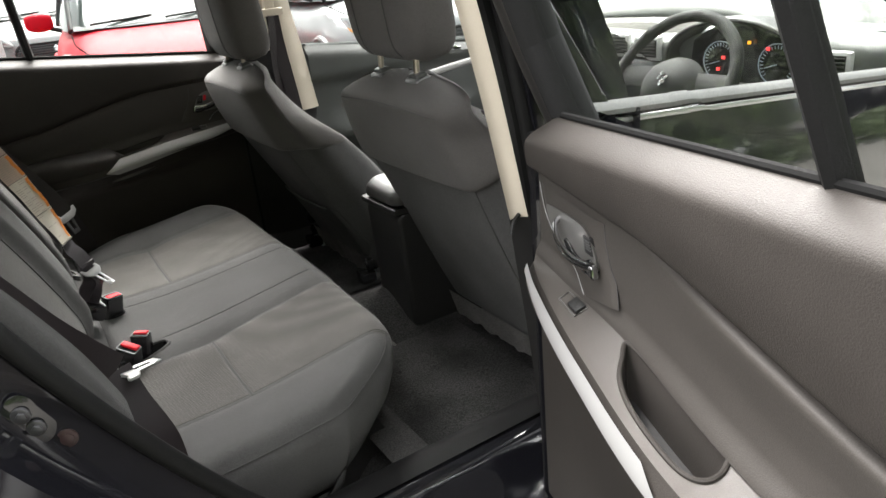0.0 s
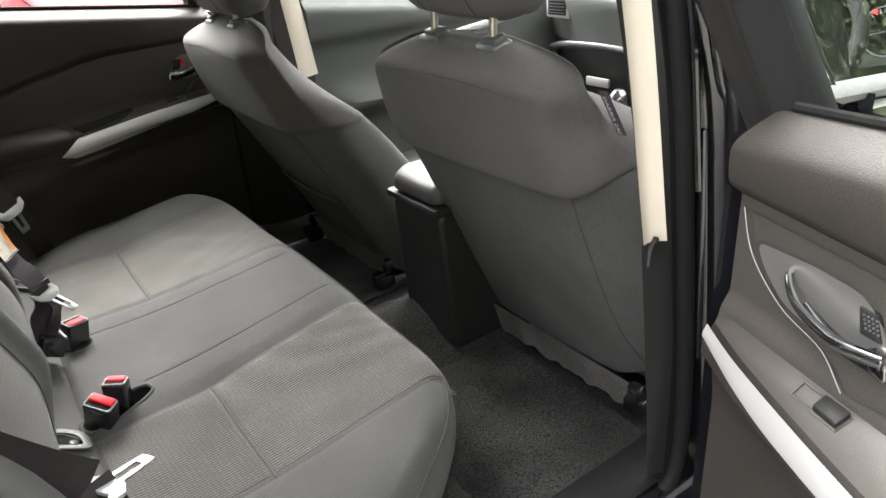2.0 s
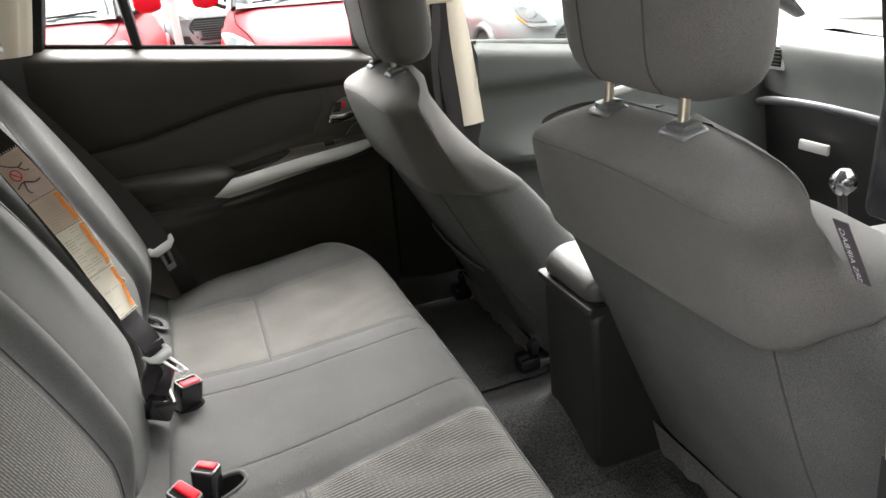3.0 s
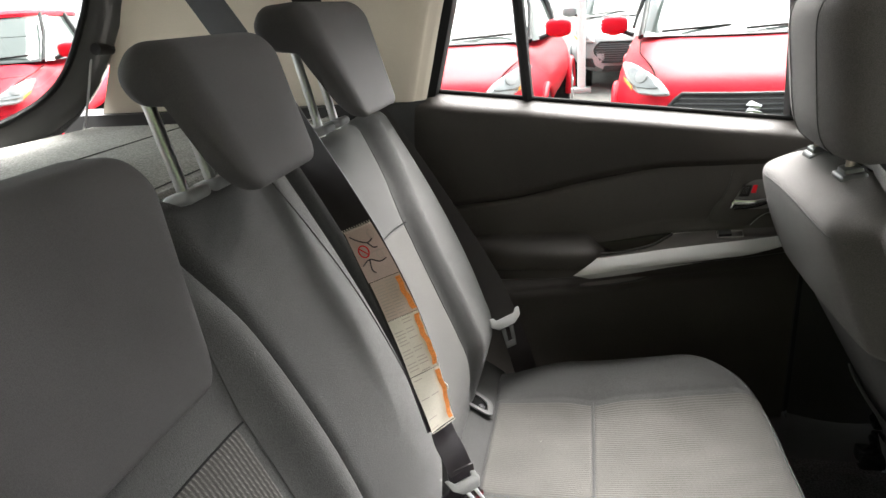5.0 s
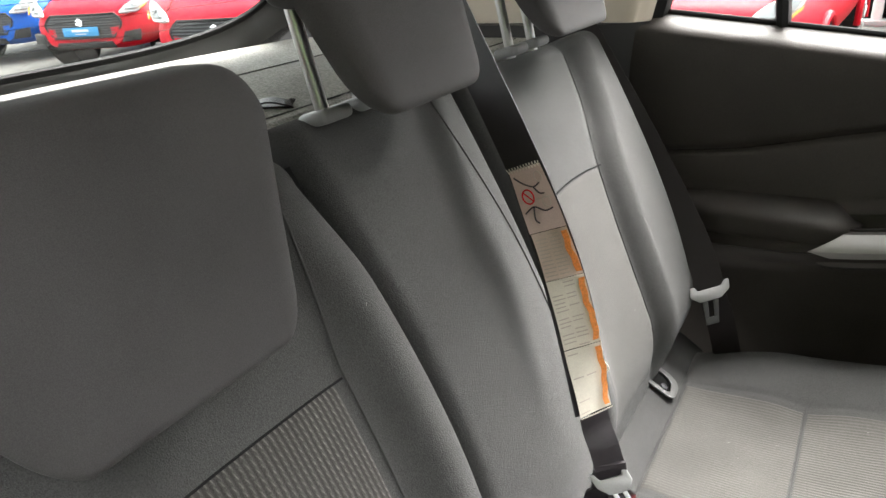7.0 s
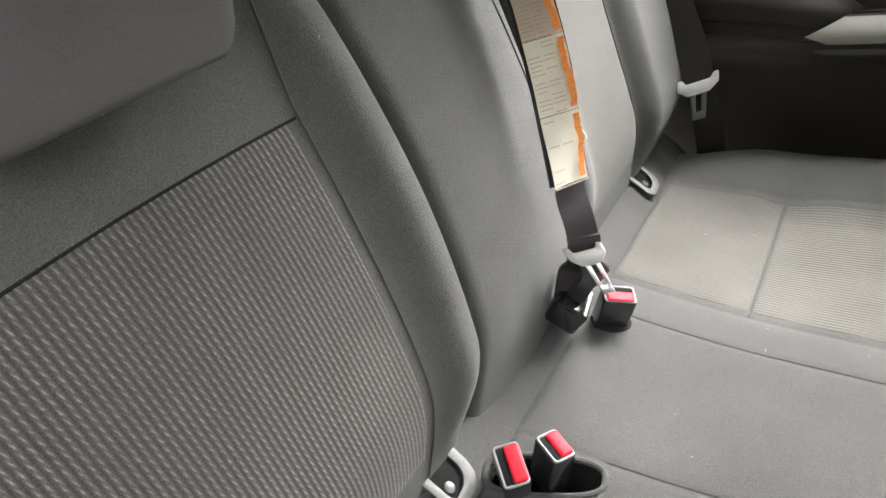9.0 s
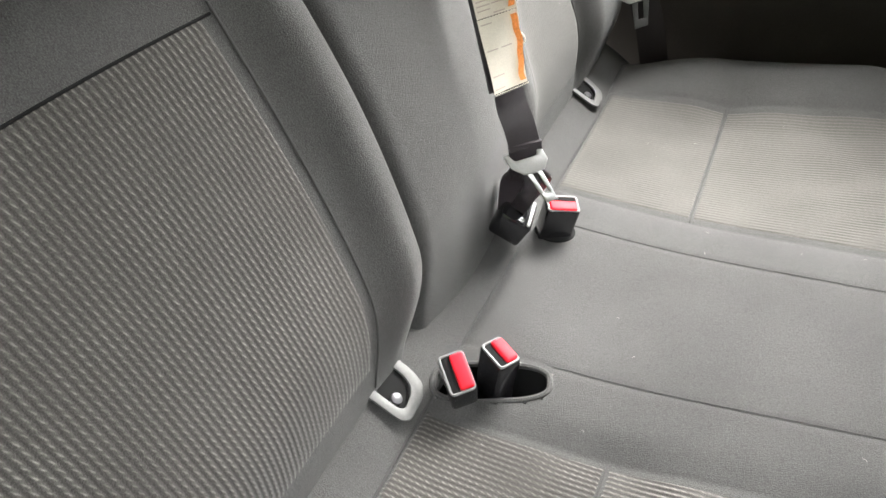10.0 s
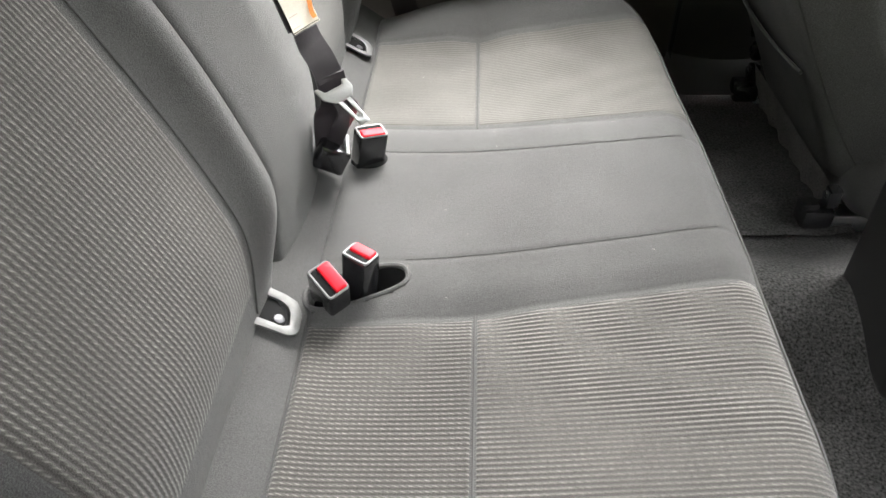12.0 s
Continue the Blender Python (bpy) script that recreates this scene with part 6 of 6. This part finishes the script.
part("hub", grid(lambda k, a: wm @ Vector((-0.012 + 0.080 * k * math.cos(a), 0.096 * k * math.sin(a), 0.034 - 0.045 * k**3)), [0.02, 0.3, 0.6, 0.85, 1.0], [2 * math.pi * k / 40 for k in range(40)], True, True), LEATHER, wheel)
for a in (math.pi / 2, -math.pi / 2, math.pi):
    part("spoke", grid(lambda r, k, a=a: on_wheel(r, a + (k - 0.5) * 0.045 / r * 1.2, 0.006 - 0.02 * (k - 0.5) ** 2), lin(0.06, 0.165, 6), lin(0, 1, 5)), LEATHER, wheel)
part("emblem", joined(*[slab([wm @ Vector((-0.012 + a * k, b * k, 0.036)) for a, b in pts], wm.to_3x3() @ Vector((0, 0, 0.002)), 0.0004) for k in (1, -1) for pts in (((0.020, 0.000), (0.012, 0.014), (0.003, 0.006), (0.009, -0.006)), ((0.006, 0.010), (-0.004, 0.017), (-0.008, 0.011), (0.000, 0.004)))]), CHROME, wheel, "bright angular emblem")
# front doors
def front_door(s, name, label):
    d = thing(name, (1.4, s * 0.75, 0.45), label, "car door")

    def inner(x, v):
        z = 0.45 + ((1.070 if s > 0 else 1.046) - 0.12 * (x - 1.0) - 0.45) * v
        p = 0.03 * step(z, 0.93, 0.97) - 0.03 * step(v, 0.93, 1.0) ** 2 + 0.075 * bell(z, 0.77, 0.045) * step(x, 0.95, 1.1) * step(x, 1.75, 1.5)
        return (x, s * (0.715 - p), z)

    part("inner_panel", grid(inner, lin(0.99, 2.0, 40), lin(0, 1, 44)), DASH if s > 0 else SOFT, d)
    part("trim_strip", tube(spline([(1.34, s * 0.635, 0.905), (1.5, s * 0.63, 0.925), (1.75, s * 0.64, 0.945)], 6), 0.012, 8, True, 0.5, (0, 0, 1)), SILVER, d)
    part("handle", tube(spline([(1.50, s * 0.70, 0.985), (1.54, s * 0.68, 0.99), (1.60, s * 0.695, 0.98)], 6), 0.007, 8), CHROME, d)
    part("outer_skin", grid(lambda x, v: (x, s * curve(v, (0, 0.83), (0.5, 0.875), (0.8, 0.868), (1, 0.836)), 0.42 + (0.635 - 0.098 * (x - 0.849)) * v), lin(0.86, 2.05, 24), lin(0, 1, 16)), PAINT, d, "glossy black outer skin")
    part("waist_seal", tube([(x, s * 0.838, 1.074 - 0.098 * (x - 0.849)) for x in lin(0.765, 2.0, 8)], 0.012, 8, True, 0.7), DUSTY, d, "dusty grey rubber waist seal")
    part("waist_bar", tube([(x, s * 0.838, 1.054 - 0.098 * (x - 0.849)) for x in lin(0.765, 2.0, 8)], 0.0045, 8), STEEL, d, "bright waist moulding")
    part("sash", slab([(0.755, s * 0.845, 1.07), (0.826, s * 0.845, 1.07), (0.760, s * 0.79, 1.23), (0.69, s * 0.69, 1.47), (0.62, s * 0.69, 1.47)], (0, s * -0.012, 0), 0.002), PIANO, d, "gloss black window sash")
    g = part("window_pane", slab([(0.82, s * 0.835, 1.06), (2.0, s * 0.80, 0.95), (1.34, s * 0.64, 1.46), (0.66, s * 0.675, 1.47)], (0, s * 0.004, 0), 0), GLASS if s > 0 else CLEAR, d, smooth=False)
    g.visible_shadow = False
    part("shut_face", grid(lambda v, k: (0.862 + 0.004 * k, s * (0.715 + 0.14 * k), 0.45 + 0.62 * v), lin(0, 1, 6), lin(0, 1, 4)), PAINT, d)
    return d


driver = front_door(-1, "front_door", "closed black driver's door with its window up")
front_door(1, "front_door", "closed front passenger door with black trim")
# the wing mirror, which shows in the gloss of the door's skin
wing = part("wing_mirror", ring_loft([(0.945 + 0.15 * t, 1.70 + 0.02 * t, -1.02, 0.060 * math.sqrt(max(0.06, 1 - (2 * t - 1) ** 4)), 0.105 * math.sqrt(max(0.06, 1 - (2 * t - 1) ** 4))) for t in lin(0, 1, 12)], 28, 2.6), PAINT, driver, "gloss black wing mirror")
part("mirror_stalk", tube([(1.72, -0.85, 0.965), (1.71, -0.95, 0.975)], 0.022, 10), PLASTIC, wing)
part("mirror_glass", slab([(1.634, -1.02 + 0.088 * math.cos(a), 1.02 + 0.055 * math.sin(a)) for a in [2 * math.pi * k / 32 for k in range(32)]], (0.004, 0, 0), 0.001), CHROME, wing, "silvered mirror glass")
# passenger's belt on the far pillar
fb = thing("seat_belt", (0.86, 0.66, 0.9), "black front seat belt hanging from the beige pillar", "seat belt")
part("webbing", ribbon(spline([(0.868, 0.615, 1.185), (0.884, 0.645, 1.08), (0.908, 0.660, 0.90), (0.93, 0.655, 0.60)], 6), (0.95, 0.25, 0.1), 0.047), WEB, fb)
part("webbing", ribbon(spline([(0.866, 0.612, 1.185), (0.862, 0.640, 1.05), (0.872, 0.655, 0.90), (0.885, 0.655, 0.72)], 6), (0.8, 0.5, 0.1), 0.040), WEB, fb)
part("guide_loop", joined(box((0.867, 0.606, 1.192), (0.074, 0.016, 0.022), 0.007), box((0.862, 0.614, 1.232), (0.034, 0.014, 0.075), 0.006)), BEIGE, fb, "beige belt guide")

# ---- outside: the car park ----
def slope(x, y):
    """Height of the ground, which falls gently towards the back of the lot."""
    return 0.021 + SLOPE[0] * x + SLOPE[1] * y


structure("ground", grid(lambda x, y: (x, y, slope(max(-14, min(14, x)), max(-14, min(14, y)))), [-3000, -300, -60] + lin(-20, 20, 41) + [60, 300, 3000], [-3000, -300, -60] + lin(-20, 20, 41) + [60, 300, 3000]), ASPHALT, "wet grey asphalt car park", "ground")


def make_hedge(a, b, tall, count, seed):
    """A tall hedge from a to b: many small leaves over uneven clumps."""
    rng = random.Random(seed)
    bm = bmesh.new()
    a, b = Vector(a), Vector(b)
    out = Vector((a.y - b.y, b.x - a.x)).normalized()
    for k in range(count):
        q, h = a.lerp(b, rng.random()), rng.random() ** 0.7
        top = tall * (0.8 + 0.25 * noise.noise(Vector((q.x * 0.5, q.y * 0.5, 7))))
        z = slope(0, 0) - 0.1 + h * top
        q = q + out * (0.5 * noise.noise(Vector((q.x * 0.9, q.y * 0.9, z))) + rng.uniform(-0.5, 0.5))
        m = Matrix.Translation((q.x, q.y, z)) @ Euler([rng.uniform(-1.2, 1.2) for _ in range(3)]).to_matrix().to_4x4()
        s = rng.uniform(0.12, 0.24)
        bm.faces.new([bm.verts.new(m @ Vector(p)) for p in ((-s, 0, 0), (0, 0.4 * s, -0.5 * s), (s, 0, 0), (0, 0.4 * s, 0.6 * s))])
    return tagged(part("hedge", bm, LEAF, None, "", False), "tall dense green hedge beside the car park", "hedge", kind="stuff")


make_hedge((-5, -5.6), (30, -5.6), 6.5, 42000, 5)


def make_hatchback(paint, label, plate=True, group="parked hatchbacks"):
    """A small hatchback, its nose towards +x, standing at the origin (middle of its front axle on the ground)."""
    car = thing("parked_car", (0, 0, 0), label, "car", group)
    L0, L1 = 0.82, -2.95

    def upper(x):
        return curve(x, (-2.95, 0.80), (-2.9, 0.98), (-2.4, 1.02), (-1.0, 0.98), (-0.35, 0.97), (0.2, 0.90), (0.55, 0.80), (0.74, 0.70), (0.82, 0.52))

    def wide(x, t):
        w = curve(x, (-2.95, 0.74), (-2.6, 0.83), (-1.4, 0.865), (0.0, 0.86), (0.4, 0.82), (0.65, 0.70), (0.82, 0.50))
        return w * (0.93 + 0.07 * math.sin(math.pi * t))

    def hull(x, a):
        low, up = 0.24 + 0.05 * step(x, 0.6, 0.82), upper(x)
        t = (1 - math.cos(a)) / 2
        if a <= math.pi:
            y = wide(x, min(1, t * 1.1)) * (math.sin(a) ** 0.28 if math.sin(a) > 0 else 0)
            return (x, y, low + (up - low) * t)
        t2 = (1 - math.cos(a)) / 2
        y = -wide(x, min(1, t2 * 1.1)) * (abs(math.sin(a)) ** 0.28)
        return (x, y, low + (up - low) * t2)

    bm = grid(hull, lin(L1, L0, 60), [2 * math.pi * k / 64 for k in range(64)], True, True)
    part("body", bm, paint, car)
    # glasshouse with roof
    rows = [(0.96, -1.53, 0, 1.34, 0.77), (1.05, -1.55, 0, 1.23, 0.75), (1.2, -1.62, 0, 1.06, 0.69), (1.36, -1.71, 0, 0.88, 0.61), (1.42, -1.75, 0, 0.81, 0.58)]
    part("windows", ring_loft(rows, 48, 5), DARKGLASS, car, "dark tinted windows")
    part("roof", ring_loft([(1.405, -1.75, 0, 0.86, 0.605), (1.44, -1.75, 0, 0.84, 0.595), (1.47, -1.75, 0, 0.68, 0.48), (1.485, -1.75, 0, 0.3, 0.2)], 40, 4), paint, car)
    part("bonnet_seam", tube([(x, s2 * 0.70 * (1 - 0.16 * step(x, 0.1, 0.62)), upper(x) - 0.028) for s2 in (1,) for x in lin(-0.22, 0.62, 14)], 0.006, 6), SEAM, car)
    part("bonnet_seam", tube([(x, -0.70 * (1 - 0.16 * step(x, 0.1, 0.62)), upper(x) - 0.028) for x in lin(-0.22, 0.62, 14)], 0.006, 6), SEAM, car)
    part("cowl", grid(lambda y, v: (-0.14 - 0.14 * v - 0.10 * (y / 0.68) ** 2, y, 0.968 + 0.03 * v), lin(-0.68, 0.68, 14), lin(0, 1, 3)), PLASTIC, car, "black cowl below the windscreen")
    for s in (-1, 1):
        part("windscreen_post", tube([(-0.21, s * 0.70, 0.97), (-0.56, s * 0.66, 1.22), (-0.93, s * 0.56, 1.43)], 0.028, 8, True, 0.6), PLASTIC, car, "black windscreen pillar")
        part("door_post", tube([(-1.52, s * 0.765, 0.97), (-1.60, s * 0.69, 1.22), (-1.66, s * 0.59, 1.42)], 0.035, 8), PLASTIC, car)
        # tall swept headlamp
        quad = [Vector((0.815, s * 0.47, 0.635)), Vector((0.66, s * 0.72, 0.640)), Vector((0.42, s * 0.815, 0.845)), Vector((0.62, s * 0.56, 0.815))]
        pts = chamfer_round([(0.0, 0.10), (0.30, 0.0), (0.85, 0.02), (0.98, 0.35), (0.94, 0.95), (0.60, 0.95), (0.10, 0.58)], 0.26, 5)

        def lamp_at(a, b, out=0.0):
            p = quad[0] * (1 - a) * (1 - b) + quad[1] * a * (1 - b) + quad[2] * a * b + quad[3] * (1 - a) * b
            return p + Vector((0.03, s * 0.028, 0.022)) * (out + math.sin(math.pi * a) * 0.6)

        hl = part("headlamp", slab([lamp_at(a, b) for a, b in pts], (0.028, s * 0.024, 0.02), 0.01), LAMPRIM, car, "large clear headlamp")
        part("lens", slab([lamp_at(0.52 + 0.70 * (a - 0.52), 0.50 + 0.70 * (b - 0.50), 1.0) for a, b in pts], (0.008, s * 0.007, 0.006), 0.003), LAMP, hl, "grey inner lens")
        part("lamp_bowl", disc(lamp_at(0.45, 0.5, 1.25), 0.045, 0.006, (0.7, s * 0.5, 0.4), 20, 0.002), GREY, hl)
        part("indicator", slab([lamp_at(a, b, 1.2) for a, b in ((0.86, 0.06), (0.98, 0.3), (0.95, 0.45), (0.82, 0.2))], (0.012, s * 0.012, 0.01), 0.003), AMBER, hl)
        part("fog_recess", slab([(0.80, s * 0.47, 0.33), (0.72, s * 0.68, 0.34), (0.70, s * 0.69, 0.47), (0.79, s * 0.52, 0.45)], (0.045, s * 0.03, 0), 0.01), PLASTIC, car)
        mir = part("mirror", ring_loft([(0.98 + 0.15 * t, -0.42 + 0.03 * t, s * 0.91, 0.075 * math.sqrt(max(0.05, 1 - (2 * t - 1) ** 4)), 0.105 * math.sqrt(max(0.05, 1 - (2 * t - 1) ** 4))) for t in lin(0, 1, 10)], 24, 2.6), paint, car)
        part("mirror_stalk", tube([(-0.38, s * 0.76, 0.98), (-0.42, s * 0.88, 1.02)], 0.02, 8), PLASTIC, mir)
        for x in (0.0, -2.43):
            wh = part("wheel", joined(*[disc((x, s * 0.70, 0.30), 0.30, s * 0.17, (0, 1, 0), 36, 0.02)]), TYRE, car)
            part("rim", disc((x, s * 0.868, 0.30), 0.20, s * 0.006, (0, 1, 0), 30, 0.002), STEEL, wh)
            part("spokes", joined(*[box((x + 0.10 * math.cos(k * 1.2566), s * 0.878, 0.30 + 0.10 * math.sin(k * 1.2566)), (0.17, 0.014, 0.045), 0.006, (0, -math.degrees(k * 1.2566), 0)) for k in range(5)]), SILVER, wh)
            part("arch", tube([(x + 0.34 * math.cos(a), s * 0.862, 0.30 + 0.34 * math.sin(a)) for a in lin(0.0, math.pi, 24)], 0.03, 8), paint, car)
            part("arch_gap", disc((x, s * 0.55, 0.31), 0.335, s * 0.318, (0, 1, 0), 32, 0), SEAM, car)
        part("wiper", tube([(-0.22, s * 0.30 - 0.25, 1.005), (-0.29, s * 0.30 + 0.25, 1.03)], 0.010, 6), PLASTIC, car)
    def grille_at(t, z, out=0.0):
        y = t * curve(z, (0.40, 0.40), (0.53, 0.50), (0.60, 0.49), (0.665, 0.42))
        return (0.858 + out - 0.07 * (y / 0.5) ** 2 - 0.42 * max(0.0, z - 0.56), y, z)

    gl = part("grille", joined(grid(grille_at, lin(-1, 1, 17), lin(0.40, 0.665, 12)), tube([grille_at(t, z, 0.004) for t, z in [(t, 0.40) for t in lin(-1, 1, 12)] + [(1, z) for z in lin(0.42, 0.66, 8)] + [(t, 0.665) for t in lin(1, -1, 12)] + [(-1, z) for z in lin(0.66, 0.42, 8)]], 0.014, 8)), PLASTIC, car, "black mesh grille")
    for k in range(8):
        part("grille_bar", tube([grille_at(t, 0.425 + 0.030 * k, 0.004) for t in lin(-0.97, 0.97, 12)], 0.006, 6), GUNMETAL, gl)
    part("emblem", joined(slab([(0.850, -0.05, 0.60), (0.860, 0.03, 0.57), (0.850, 0.05, 0.60), (0.838, -0.02, 0.63)], (0.012, 0, 0), 0.003), slab([(0.862, -0.05, 0.56), (0.866, 0.02, 0.53), (0.862, 0.05, 0.56), (0.852, -0.03, 0.59)], (0.012, 0, 0), 0.003)), CHROME, car, "bright angular emblem")
    part("lower_intake", slab([(0.80, -0.40, 0.27), (0.80, 0.40, 0.27), (0.815, 0.36, 0.35), (0.815, -0.36, 0.35)], (0.035, 0, 0), 0.008), PLASTIC, car)
    if plate:
        part("price_sheet", slab([(-0.43, 0.30, 1.085), (-0.43, 0.43, 1.085), (-0.66, 0.40, 1.235), (-0.66, 0.28, 1.235)], (0.004, 0, 0.004), 0), WHITE, car, "white paper sheet behind the windscreen")
        pl = part("number_plate", box((0.872, 0, 0.475), (0.014, 0.46, 0.105), 0.004), PLATE, car, "bright blue plate with white bars")
        part("plate_bar", box((0.881, 0, 0.49), (0.004, 0.22, 0.028), 0.001), WHITE, pl)
        part("plate_bar", box((0.881, 0, 0.45), (0.004, 0.15, 0.012), 0.001), WHITE, pl)
    return car


def stand(x, y, heading):
    """The pose of a car whose front axle stands over (x, y), its nose along heading, in degrees from +x to the left."""
    n = Vector((-SLOPE[0], -SLOPE[1], 1)).normalized()
    f = Vector((math.cos(radians(heading)), math.sin(radians(heading)), 0))
    f = (f - n * f.dot(n)).normalized()
    m = Matrix((f, n.cross(f), n)).transposed().to_4x4()
    m.translation = (x, y, slope(x, y))
    return m


red = make_hatchback(REDPAINT, "glossy red parked hatchback facing the car")
red.matrix_basis = stand(*CARS["red"][0])
for c in CARS["red"][1:]:
    copy_thing(red, stand(*c))
blue = make_hatchback(BLUEPAINT, "glossy blue parked hatchback facing the car")
blue.matrix_basis = stand(*CARS["blue"][0])
white = make_hatchback(WHITEPAINT, "white parked hatchback in the lot", False)
white.matrix_basis = stand(*CARS["white"][0])
for c in CARS["white"][1:]:
    copy_thing(white, stand(*c))

# white post between the rows of cars
post = thing("lamp_post", (0.25, 9.4, slope(0.25, 9.4)), "slim white lamp post in the car park", "lamp post")
part("pole", tube([(0.25, 9.4, slope(0.25, 9.4)), (0.25, 9.4, 3.0), (0.25, 9.4, 5.0)], lambda t: 0.06 - 0.015 * t, 12), WHITE, post)
part("base_plate", box((0.25, 9.4, slope(0.25, 9.4) + 0.03), (0.26, 0.26, 0.06), 0.01), GREY, post)
part("lamp_head", box((0.25, 9.15, 5.0), (0.16, 0.5, 0.08), 0.02), GREY, post)
